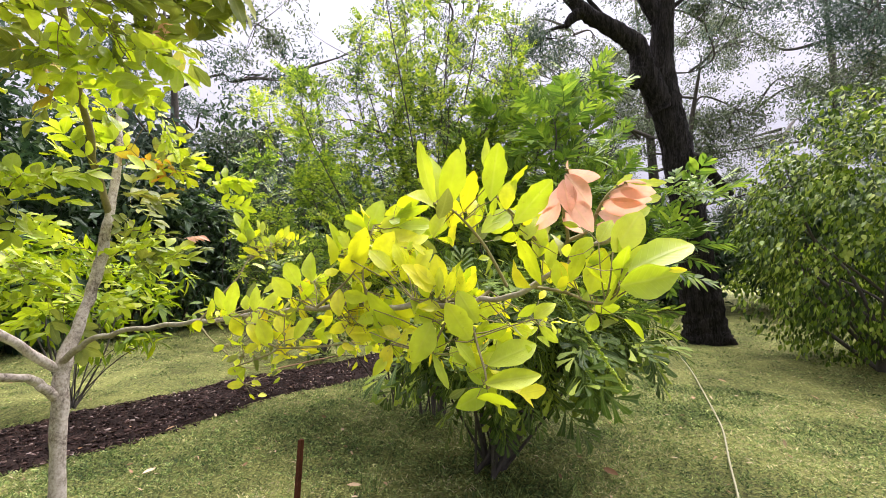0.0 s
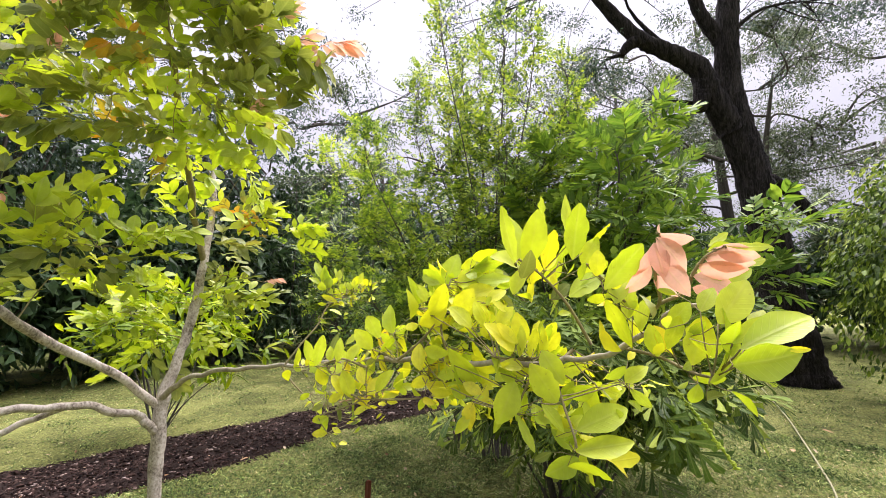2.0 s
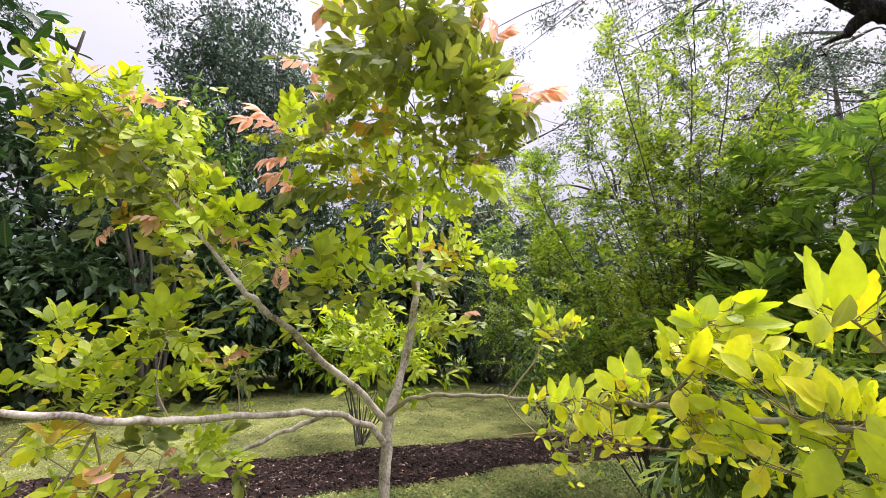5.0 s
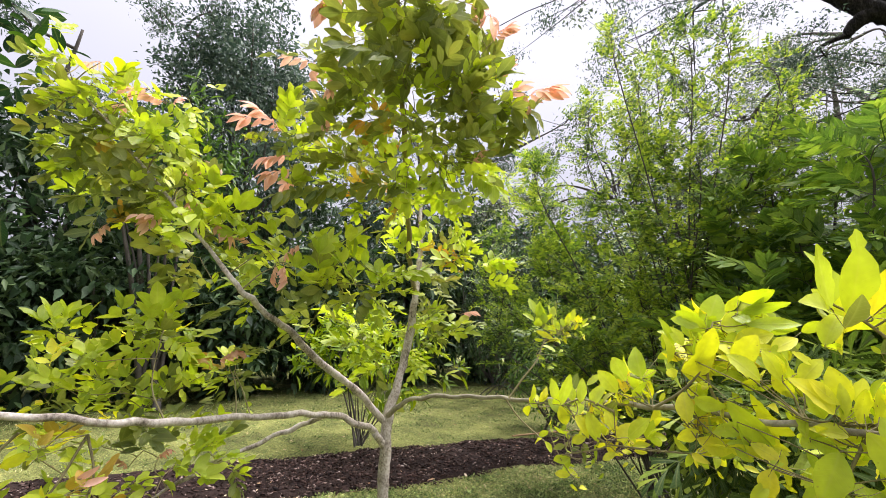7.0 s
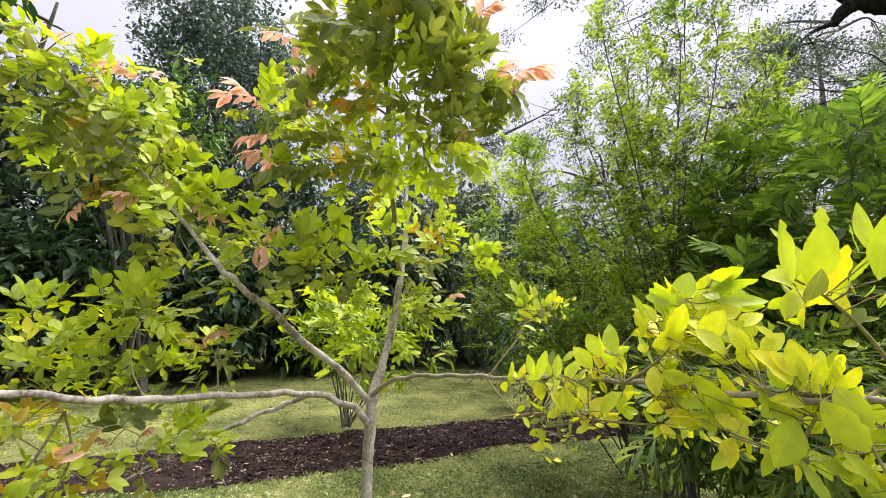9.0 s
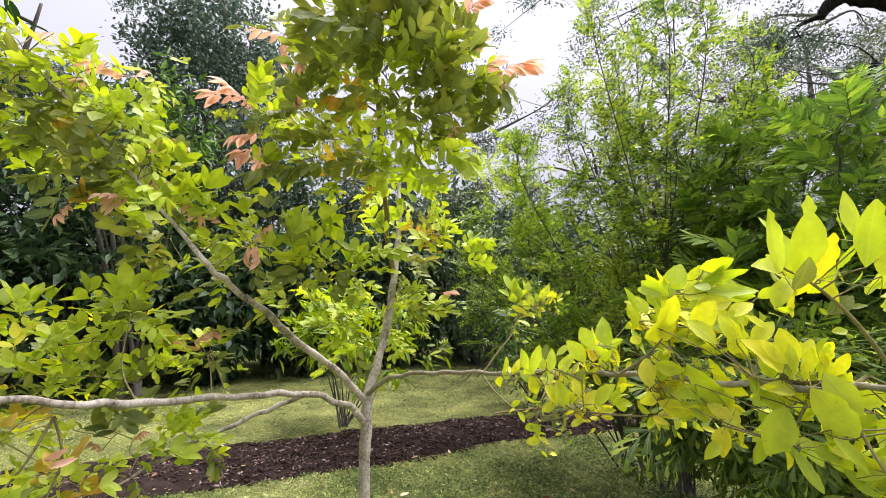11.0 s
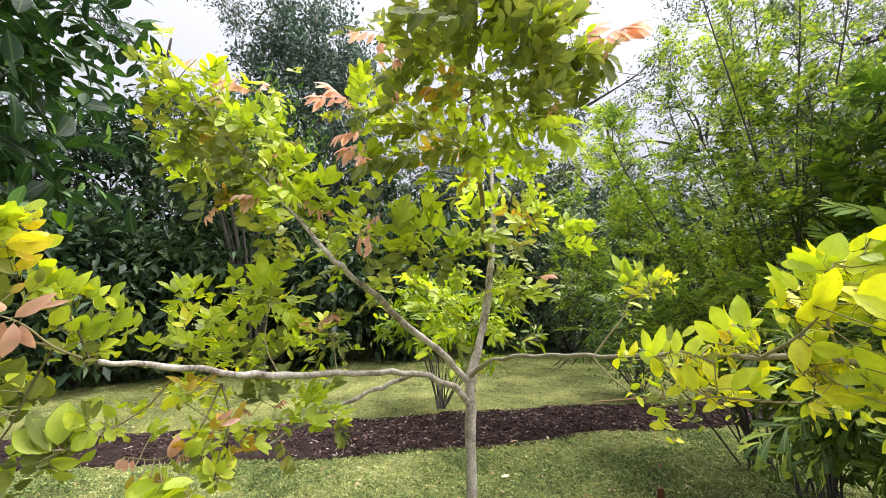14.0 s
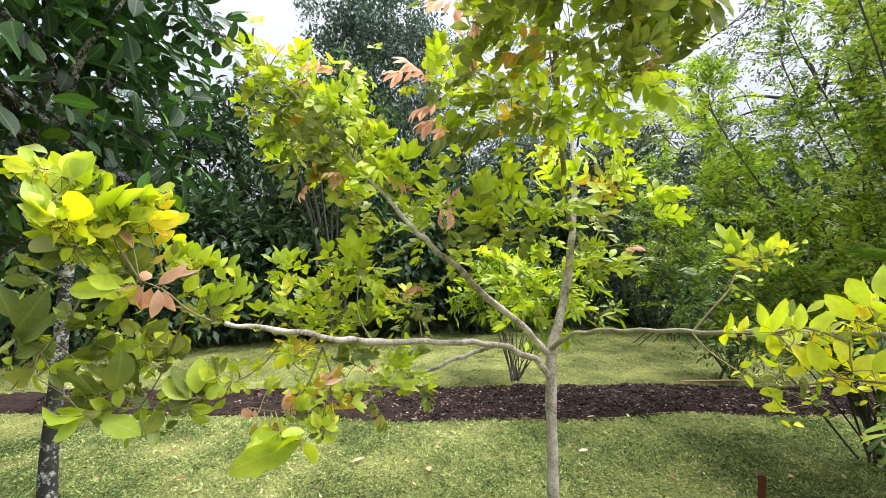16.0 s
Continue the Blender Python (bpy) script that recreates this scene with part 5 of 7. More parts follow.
SHOOT_LEFT_SPRAY = [
    (-1.613, 0.038, 1.199, -1.665, -0.035, 1.266, 0.64, -67, 'l'), (-1.613, 0.038, 1.199, -1.666, -0.0, 1.309, 0.59, -22, 'g'),
    (-1.614, 0.051, 1.211, -1.612, 0.059, 1.323, 0.69, 100, 'l'), (-1.591, 0.076, 1.195, -1.561, 0.112, 1.246, 0.82, 100, 'l'),
    (-1.614, 0.039, 1.177, -1.56, 0.088, 1.163, 0.59, 96, 'l'), (-1.581, 0.097, 1.242, -1.588, 0.047, 1.295, 0.66, -94, 'm'),
    (-1.549, 0.118, 1.229, -1.561, 0.09, 1.199, 1.13, -74, 'l'), (-1.61, 0.014, 1.178, -1.636, -0.012, 1.149, 1.26, -131, 'g'),
    (-1.592, 0.098, 1.255, -1.61, 0.086, 1.317, 0.64, -55, 'g'), (-1.577, 0.157, 1.263, -1.582, 0.122, 1.3, 0.88, -123, 'l'),
    (-1.572, 0.136, 1.236, -1.553, 0.154, 1.202, 0.67, 61, 'l'), (-1.548, 0.215, 1.282, -1.571, 0.177, 1.261, 0.6, -113, 'm'),
]
grow("limb.001", [(-1.524, 0.263, 1.346), (-1.554, 0.21, 1.274), (-1.582, 0.127, 1.224), (-1.604, 0.063, 1.198)], SHOOT_LEFT_SPRAY, more=8, large=0.88)
SHOOT_LEFT_HANG = [
    (-1.461, 0.177, 1.139, -1.467, 0.164, 1.085, 0.56, -66, 'o'), (-1.449, 0.19, 1.136, -1.44, 0.185, 1.078, 0.47, -14, 'o'),
    (-1.447, 0.207, 1.132, -1.462, 0.215, 1.069, 0.44, 148, 'o'), (-1.436, 0.218, 1.138, -1.437, 0.231, 1.087, 0.53, 99, 'o'),
    (-1.507, 0.168, 1.169, -1.532, 0.144, 1.138, 0.56, -88, 'p'), (-1.503, 0.173, 1.166, -1.517, 0.158, 1.13, 0.79, -64, 'p'),
    (-1.495, 0.182, 1.166, -1.5, 0.179, 1.129, 0.72, -101, 'p'), (-1.326, 0.251, 1.104, -1.489, 0.103, 1.026, 0.42, -92, 'l'),
    (-1.489, 0.263, 1.156, -1.455, 0.284, 1.205, 0.6, 132, 'o'), (-1.489, 0.263, 1.148, -1.45, 0.267, 1.211, 0.46, 164, 'p'),
    (-1.417, 0.2, 1.092, -1.375, 0.264, 1.115, 0.42, 80, 'l'), (-1.373, 0.213, 1.13, -1.461, 0.145, 1.067, 0.42, -82, 'l'),
]
grow("limb.001", [(-1.514, 0.393, 1.318), (-1.482, 0.323, 1.201), (-1.5, 0.251, 1.148), (-1.521, 0.168, 1.17)], SHOOT_LEFT_HANG, more=8, large=0.88)
SHOOT_LEFT_HANG_B = [
    (-1.477, 0.306, 1.141, -1.434, 0.321, 1.187, 0.53, 104, 'l'), (-1.541, 0.231, 1.208, -1.526, 0.241, 1.257, 0.82, 165, 'l'),
]
grow("limb.001", [(-1.514, 0.393, 1.318), (-1.482, 0.323, 1.201), (-1.5, 0.251, 1.148), (-1.521, 0.168, 1.17)], SHOOT_LEFT_HANG_B, more=8, large=0.88)
SHOOT_LEFT_FAN = [
    (-1.437, 0.354, 1.082, -1.468, 0.313, 1.103, 0.62, -80, 'l'), (-1.437, 0.354, 1.091, -1.436, 0.323, 1.143, 0.61, -110, 'l'),
    (-1.43, 0.361, 1.094, -1.401, 0.368, 1.136, 0.71, 132, 'l'), (-1.424, 0.369, 1.082, -1.402, 0.4, 1.091, 0.85, 81, 'l'),
    (-1.429, 0.364, 1.071, -1.412, 0.395, 1.035, 0.68, 86, 'l'), (-1.438, 0.355, 1.066, -1.448, 0.346, 1.032, 0.92, -99, 'l'),
    (-1.511, 0.282, 1.302, -1.529, 0.238, 1.267, 0.91, -104, 'y'), (-1.498, 0.293, 1.316, -1.481, 0.316, 1.345, 1.05, 114, 'o'),
    (-1.466, 0.366, 1.229, -1.434, 0.405, 1.248, 0.4, 97, 'p'), (-1.461, 0.373, 1.212, -1.429, 0.421, 1.226, 0.35, 87, 'p'),
    (-1.455, 0.38, 1.212, -1.469, 0.367, 1.254, 0.53, -53, 'o'), (-1.459, 0.347, 1.201, -1.486, 0.308, 1.195, 0.71, -82, 'm'),
]
grow("limb.001", [(-1.514, 0.393, 1.318), (-1.462, 0.4, 1.224), (-1.446, 0.369, 1.133), (-1.435, 0.357, 1.082)], SHOOT_LEFT_FAN, more=8, large=0.88)
SHOOT_LEFT_FAN_B = [
    (-1.445, 0.393, 1.195, -1.409, 0.42, 1.213, 0.7, 79, 'l'), (-1.521, 0.302, 1.281, -1.536, 0.265, 1.318, 0.78, -71, 'l'),
]
grow("limb.001", [(-1.514, 0.393, 1.318), (-1.462, 0.4, 1.224), (-1.446, 0.369, 1.133), (-1.435, 0.357, 1.082)], SHOOT_LEFT_FAN_B, more=8, large=0.88)
SHOOT_LEFT_EDGE = [
    (-1.693, -0.318, 1.828, -1.71, -0.386, 1.849, 1.07, -130, 'y'), (-1.607, -0.263, 1.696, -1.737, -0.385, 1.755, 0.33, -103, 'y'),
    (-1.643, -0.275, 1.693, -1.65, -0.31, 1.779, 0.91, -27, 'm'), (-1.616, -0.242, 1.693, -1.539, -0.211, 1.773, 0.67, -46, 'y'),
    (-1.685, -0.296, 1.711, -1.687, -0.328, 1.831, 0.5, -105, 'l'), (-1.654, -0.237, 1.808, -1.629, -0.218, 1.891, 1.07, 93, 'l'),
    (-1.674, -0.263, 1.817, -1.637, -0.195, 1.882, 0.67, 106, 'l'), (-1.718, -0.319, 1.848, -1.779, -0.392, 1.9, 0.91, -12, 'l'),
    (-1.693, -0.265, 1.624, -1.752, -0.339, 1.658, 0.59, -77, 'g'), (-1.765, -0.31, 1.536, -1.793, -0.37, 1.554, 0.89, -90, 'g'),
    (-1.563, -0.144, 1.514, -1.64, -0.26, 1.521, 0.36, -94, 'l'), (-1.639, -0.232, 1.625, -1.666, -0.264, 1.594, 0.96, -130, 'm'),
]
grow("limb.001", [(-1.676, -0.209, 1.583), (-1.67, -0.256, 1.656), (-1.691, -0.303, 1.714), (-1.763, -0.364, 1.777)], SHOOT_LEFT_EDGE, more=11, large=0.95)
SHOOT_LEFT_SHADE = [
    (-1.803, -0.342, 1.415, -1.734, -0.289, 1.508, 0.74, 107, 'g'), (-1.807, -0.344, 1.385, -1.718, -0.28, 1.438, 0.45, 118, 'g'),
    (-1.809, -0.342, 1.339, -1.775, -0.291, 1.374, 0.65, 113, 'g'), (-1.75, -0.299, 1.313, -1.847, -0.377, 1.249, 0.45, -120, 'g'),
    (-1.811, -0.355, 1.445, -1.801, -0.384, 1.539, 0.68, -95, 'g'), (-1.646, -0.193, 1.193, -1.748, -0.292, 1.161, 0.38, -126, 'l'),
    (-1.702, -0.17, 1.226, -1.705, -0.247, 1.327, 0.89, -117, 'g'), (-1.671, -0.135, 1.241, -1.612, -0.117, 1.353, 0.73, 172, 'g'),
    (-1.725, -0.195, 1.195, -1.763, -0.251, 1.246, 1.02, -20, 'g'), (-1.763, -0.314, 1.599, -1.787, -0.368, 1.611, 0.99, -109, 'g'),
    (-1.713, -0.239, 1.447, -1.741, -0.269, 1.492, 0.86, -61, 'g'), (-1.724, -0.267, 1.3, -1.68, -0.222, 1.33, 0.69, 140, 'l'),
]
grow("limb.001", [(-1.707, -0.207, 1.506), (-1.752, -0.251, 1.414), (-1.793, -0.305, 1.325), (-1.822, -0.348, 1.251)], SHOOT_LEFT_SHADE, more=7, large=0.95)
CROWN_LEFT = [
    (-1.94, 1.09, 2.65, -2.15, 0.98, 2.72, 'p'), (-1.83, 1.06, 2.57, -1.92, 1.02, 2.76, 'p'),
    (-1.88, 1.15, 2.58, -1.91, 1.11, 2.67, 'p'), (-1.59, 1.06, 2.83, -1.65, 0.97, 2.87, 'p'),
    (-1.53, 1.03, 2.81, -1.59, 0.99, 2.69, 'p'), (-1.51, 1.05, 2.74, -1.51, 1.07, 2.87, 'p'),
    (-1.36, 0.99, 2.64, -1.36, 0.98, 2.57, 'p'), (-1.83, 1.16, 2.45, -1.96, 1.09, 2.49, 'p'),
    (-1.7, 1.1, 2.33, -1.83, 1.0, 2.32, 'p'), (-1.75, 1.19, 2.35, -1.8, 1.11, 2.28, 'p'),
    (-1.45, 1.09, 2.55, -1.51, 1.06, 2.51, 'p'), (-1.81, 1.05, 2.55, -1.75, 1.03, 2.73, 'l'),
    (-1.76, 1.12, 2.53, -1.77, 1.15, 2.76, 'l'), (-1.68, 1.14, 2.51, -1.52, 1.1, 2.66, 'l'),
    (-1.79, 1.09, 2.54, -1.95, 1.0, 2.56, 'gh'), (-1.46, 1.1, 2.47, -1.57, 0.96, 2.43, 'gh'),
]
fronds("leader", CROWN_LEFT, more=5)
CROWN_LEFT_B = [
    (-1.54, 1.13, 2.24, -1.69, 0.94, 2.18, 'gh'), (-1.35, 1.15, 2.21, -1.55, 1.02, 2.19, 'gh'),
    (-1.59, 1.05, 2.26, -1.48, 1.13, 2.3, 'g'), (-1.49, 1.2, 2.42, -1.65, 1.1, 2.48, 'g'),
    (-1.35, 1.17, 2.32, -1.49, 1.08, 2.33, 'g'), (-1.29, 1.25, 2.37, -1.37, 1.12, 2.37, 'gh'),
    (-1.11, 1.13, 2.4, -1.26, 1.02, 2.45, 'oh'), (-0.99, 1.0, 2.47, -1.1, 0.83, 2.51, 'gh'),
    (-0.84, 0.8, 2.4, -1.05, 0.7, 2.53, 'gh'), (-0.94, 0.96, 2.58, -1.06, 0.91, 2.76, 'g'),
    (-1.2, 1.08, 2.65, -1.34, 0.98, 2.57, 'g'), (-1.29, 1.06, 2.52, -1.45, 1.01, 2.67, 'g'),
    (-1.37, 0.99, 2.73, -1.53, 0.94, 2.89, 'g'), (-1.26, 1.0, 2.75, -1.35, 0.89, 2.66, 'g'),
    (-1.39, 1.12, 2.63, -1.55, 1.05, 2.56, 'g'), (-1.29, 1.19, 2.59, -1.4, 1.11, 2.46, 'g'),
]
fronds("leader", CROWN_LEFT_B, more=4)
CROWN_LEFT_C = [
    (-1.28, 1.28, 2.22, -1.49, 1.25, 2.31, 'o'), (-1.19, 1.3, 2.2, -1.38, 1.18, 2.24, 'gh'),
    (-1.18, 1.15, 2.43, -1.32, 1.13, 2.39, 'g'), (-1.57, 1.22, 2.39, -1.68, 1.11, 2.39, 'l'),
    (-1.39, 1.27, 2.13, -1.5, 1.22, 2.11, 'l'), (-1.16, 1.04, 2.54, -1.27, 1.01, 2.76, 'g'),
    (-1.17, 0.91, 2.73, -1.25, 0.81, 2.78, 'g'), (-0.94, 0.9, 2.63, -1.01, 0.81, 2.52, 'gh'),
]
fronds("leader", CROWN_LEFT_C, more=4)
CROWN_RIGHT = [
    (-1.04, 1.12, 2.31, -0.91, 1.31, 2.26, 'lh'), (-1.05, 1.14, 2.27, -0.9, 1.19, 2.15, 'lh'),
    (-0.81, 1.08, 2.16, -0.63, 1.1, 2.06, 'lh'), (-0.88, 1.1, 2.23, -0.82, 1.09, 2.27, 'l'),
    (-0.96, 1.27, 2.2, -1.08, 1.24, 2.11, 'l'), (-0.85, 1.21, 2.15, -0.93, 1.22, 2.07, 'l'),
    (-1.12, 1.2, 2.17, -1.25, 1.14, 2.2, 'gh'), (-0.93, 0.99, 2.56, -0.76, 1.01, 2.63, 'g'),
    (-0.85, 0.98, 2.43, -0.68, 1.04, 2.51, 'g'), (-0.82, 1.04, 2.4, -0.6, 1.03, 2.49, 'g'),
    (-0.79, 1.12, 2.41, -0.54, 1.24, 2.4, 'gh'), (-0.7, 1.22, 2.44, -0.65, 1.23, 2.53, 'p'),
    (-0.62, 1.26, 2.46, -0.55, 1.32, 2.56, 'p'), (-0.61, 1.22, 2.46, -0.57, 1.22, 2.4, 'p'),
    (-0.7, 1.16, 2.68, -0.68, 1.19, 2.76, 'p'), (-0.7, 1.16, 2.52, -0.67, 1.17, 2.57, 'p'),
]
fronds("leader", CROWN_RIGHT, more=5)
CROWN_RIGHT_B = [
    (-0.8, 1.09, 2.42, -0.77, 1.1, 2.48, 'p'), (-0.79, 1.12, 2.15, -0.77, 1.12, 2.22, 'p'),
    (-0.99, 1.04, 2.37, -1.06, 0.93, 2.39, 'gh'), (-0.79, 1.07, 2.35, -0.66, 1.09, 2.35, 'g'),
    (-0.76, 1.15, 2.32, -0.67, 1.28, 2.31, 'gh'), (-0.94, 1.2, 2.45, -1.02, 1.21, 2.41, 'g'),
    (-0.88, 0.99, 2.39, -0.73, 1.13, 2.47, 'gh'), (-0.71, 1.14, 2.59, -0.68, 1.19, 2.54, 'g'),
    (-0.98, 0.99, 2.67, -0.87, 1.12, 2.65, 'gh'), (-0.71, 1.13, 2.69, -0.82, 1.13, 2.65, 'g'),
    (-0.91, 0.93, 2.4, -0.83, 0.99, 2.46, 'l'), (-1.03, 1.06, 2.41, -1.0, 1.07, 2.29, 'lh'),
    (-0.84, 1.07, 2.55, -0.77, 1.11, 2.67, 'g'), (-0.83, 1.19, 2.55, -0.73, 1.23, 2.72, 'g'),
    (-0.87, 1.0, 2.57, -0.82, 0.99, 2.69, 'g'), (-0.76, 1.06, 2.63, -0.71, 1.09, 2.74, 'g'),
]
fronds("leader", CROWN_RIGHT_B, more=4)
CROWN_RIGHT_C = [
    (-0.96, 1.07, 2.34, -0.83, 1.18, 2.38, 'g'), (-0.95, 1.14, 2.23, -0.78, 1.19, 2.29, 'g'),
    (-0.72, 1.26, 2.41, -0.57, 1.3, 2.36, 'gh'), (-0.69, 1.14, 2.42, -0.59, 1.19, 2.36, 'g'),
    (-0.96, 0.98, 2.7, -0.93, 1.01, 2.82, 'g'), (-0.85, 1.06, 2.24, -0.68, 1.08, 2.27, 'g'),
    (-0.95, 1.32, 2.13, -0.92, 1.38, 2.07, 'l'), (-1.15, 1.35, 2.22, -1.24, 1.32, 2.12, 'l'),
]
fronds("leader", CROWN_RIGHT_C, more=4)
CROWN_TOP = [
    (-0.93, 0.85, 2.65, -1.12, 0.75, 2.7, 'g'), (-0.92, 0.83, 2.72, -1.0, 0.7, 2.76, 'g'),
    (-0.89, 0.8, 2.74, -0.8, 0.81, 2.83, 'g'), (-0.94, 0.89, 2.73, -0.78, 0.99, 2.79, 'g'),
    (-0.97, 0.97, 2.74, -0.73, 1.09, 2.78, 'gh'), (-0.9, 0.77, 2.76, -1.07, 0.7, 2.74, 'gh'),
    (-0.87, 0.77, 2.69, -0.71, 0.96, 2.84, 'g'), (-1.11, 0.85, 2.73, -1.27, 0.78, 2.83, 'l'),
    (-0.91, 1.14, 2.89, -0.73, 1.25, 3.01, 'g'), (-0.99, 0.83, 2.73, -0.99, 0.83, 2.62, 'gh'),
    (-0.83, 0.9, 2.7, -0.77, 0.95, 2.6, 'gh'), (-1.18, 0.86, 2.86, -1.34, 0.79, 2.82, 'p'),
    (-0.76, 1.05, 2.78, -0.65, 1.11, 2.74, 'p'), (-0.85, 0.84, 2.69, -0.93, 0.76, 2.63, 'g'),
    (-0.81, 0.97, 2.81, -0.91, 0.98, 2.74, 'gh'), (-1.1, 0.88, 2.91, -1.3, 0.89, 2.84, 'gh'),
]
fronds("leader", CROWN_TOP, more=2)
CROWN_INNER = [
    (-1.03, 1.06, 2.52, -0.91, 1.07, 2.62, 'g'), (-0.99, 1.0, 2.54, -0.88, 1.1, 2.68, 'gh'),
    (-0.94, 0.9, 2.52, -1.0, 0.79, 2.57, 'g'), (-1.0, 1.02, 2.42, -1.06, 0.92, 2.51, 'g'),
    (-1.0, 1.0, 2.63, -0.94, 1.02, 2.77, 'g'), (-1.04, 1.02, 2.71, -1.2, 0.89, 2.65, 'gh'),
    (-0.95, 0.95, 2.51, -0.79, 1.11, 2.54, 'gh'), (-1.07, 1.11, 2.41, -0.93, 1.19, 2.51, 'g'),
    (-0.99, 0.99, 2.69, -0.83, 1.14, 2.74, 'g'), (-1.08, 0.94, 2.69, -1.23, 0.81, 2.65, 'g'),
    (-0.92, 1.08, 2.56, -0.83, 1.19, 2.68, 'g'), (-1.25, 1.0, 2.65, -1.37, 0.94, 2.67, 'g'),
]
fronds("leader", CROWN_INNER, more=1)
CROWN_FOOT = [
    (-1.48, 1.73, 2.25, -1.65, 1.65, 2.25, 'l'), (-1.32, 1.73, 2.05, -1.4, 1.64, 2.12, 'l'),
    (-1.19, 1.69, 2.18, -1.13, 1.8, 2.05, 'l'), (-1.34, 2.02, 2.11, -1.2, 2.09, 2.1, 'l'),
    (-1.29, 2.2, 2.0, -1.05, 2.25, 2.04, 'lh'), (-1.38, 1.95, 2.05, -1.46, 1.83, 2.07, 'o'),
    (-1.29, 2.0, 2.02, -1.42, 1.99, 1.97, 'o'), (-1.49, 2.07, 1.99, -1.36, 2.13, 2.19, 'g'),
    (-1.39, 1.63, 1.96, -1.44, 1.51, 2.11, 'l'), (-1.5, 1.87, 1.88, -1.31, 1.98, 1.93, 'g'),
    (-1.55, 1.98, 1.63, -1.31, 2.11, 1.72, 'l'), (-1.5, 2.04, 1.57, -1.25, 2.04, 1.64, 'l'),
    (-1.55, 1.99, 1.5, -1.43, 2.12, 1.47, 'l'), (-1.47, 1.92, 1.66, -1.35, 1.91, 1.76, 'l'),
    (-1.54, 1.86, 1.57, -1.37, 1.83, 1.69, 'l'), (-1.72, 1.78, 1.56, -1.99, 1.67, 1.69, 'l'),
]
fronds("trunk", CROWN_FOOT)
CROWN_FOOT_B = [
    (-1.71, 1.67, 1.5, -1.9, 1.56, 1.53, 'l'), (-1.6, 1.69, 1.44, -1.82, 1.66, 1.44, 'l'),
    (-1.76, 1.63, 1.62, -1.88, 1.49, 1.73, 'l'), (-1.6, 1.73, 1.63, -1.71, 1.66, 1.75, 'l'),
    (-1.76, 1.84, 1.37, -2.01, 1.73, 1.29, 'l'), (-1.55, 1.82, 1.44, -1.37, 1.85, 1.41, 'l'),
    (-1.36, 2.14, 1.69, -1.3, 2.19, 1.74, 'p'),
]
fronds("trunk", CROWN_FOOT_B)
BAND = [
    (-1.18, 1.16, 1.81, -1.02, 1.25, 1.84, 'lh'), (-1.22, 1.16, 1.77, -1.06, 1.18, 1.83, 'l'),
    (-1.27, 1.05, 1.8, -1.27, 0.97, 1.88, 'l'), (-1.38, 0.99, 1.8, -1.33, 0.96, 1.95, 'l'),
    (-1.51, 1.01, 1.86, -1.7, 0.97, 1.97, 'l'), (-1.54, 0.96, 1.91, -1.59, 0.88, 2.01, 'l'),
    (-1.28, 0.98, 1.88, -1.15, 1.0, 1.96, 'l'), (-1.49, 0.97, 1.82, -1.53, 0.96, 1.75, 'gh'),
    (-1.23, 1.12, 1.76, -1.25, 1.08, 1.68, 'gh'), (-1.27, 1.09, 1.78, -1.47, 1.04, 1.83, 'l'),
    (-1.27, 1.09, 1.76, -1.21, 1.16, 1.7, 'g'), (-1.4, 1.1, 1.77, -1.53, 1.04, 1.7, 'g'),
    (-1.51, 0.91, 1.84, -1.55, 0.89, 1.79, 'p'), (-1.39, 0.84, 1.82, -1.38, 0.86, 1.78, 'p'),
    (-1.46, 0.97, 1.92, -1.49, 0.95, 1.91, 'p'), (-1.66, 0.89, 1.92, -1.67, 0.86, 1.97, 'p'),
]
fronds("limb.002", BAND, more=3)
BAND_B = [
    (-1.47, 0.79, 1.86, -1.5, 0.8, 1.8, 'l'), (-1.66, 0.83, 1.81, -1.75, 0.8, 1.89, 'l'),
    (-1.62, 0.95, 1.76, -1.88, 0.89, 1.82, 'l'), (-1.61, 0.83, 1.86, -1.71, 0.74, 1.89, 'l'),
    (-1.62, 0.77, 1.93, -1.75, 0.67, 2.03, 'l'), (-1.64, 0.75, 1.99, -1.5, 0.76, 2.07, 'l'),
    (-1.55, 0.77, 1.92, -1.58, 0.73, 2.0, 'l'), (-1.62, 0.71, 1.92, -1.73, 0.62, 2.03, 'l'),
    (-1.91, 0.83, 1.88, -1.97, 0.67, 1.9, 'g'), (-1.8, 0.83, 1.78, -2.01, 0.76, 1.83, 'g'),
    (-1.38, 1.13, 1.89, -1.48, 1.04, 1.93, 'g'), (-1.54, 1.19, 1.71, -1.63, 1.08, 1.66, 'g'),
    (-1.26, 1.14, 1.83, -1.37, 1.12, 1.94, 'l'), (-1.18, 1.18, 1.77, -1.26, 1.14, 1.86, 'l'),
]
fronds("limb.002", BAND_B, more=3)
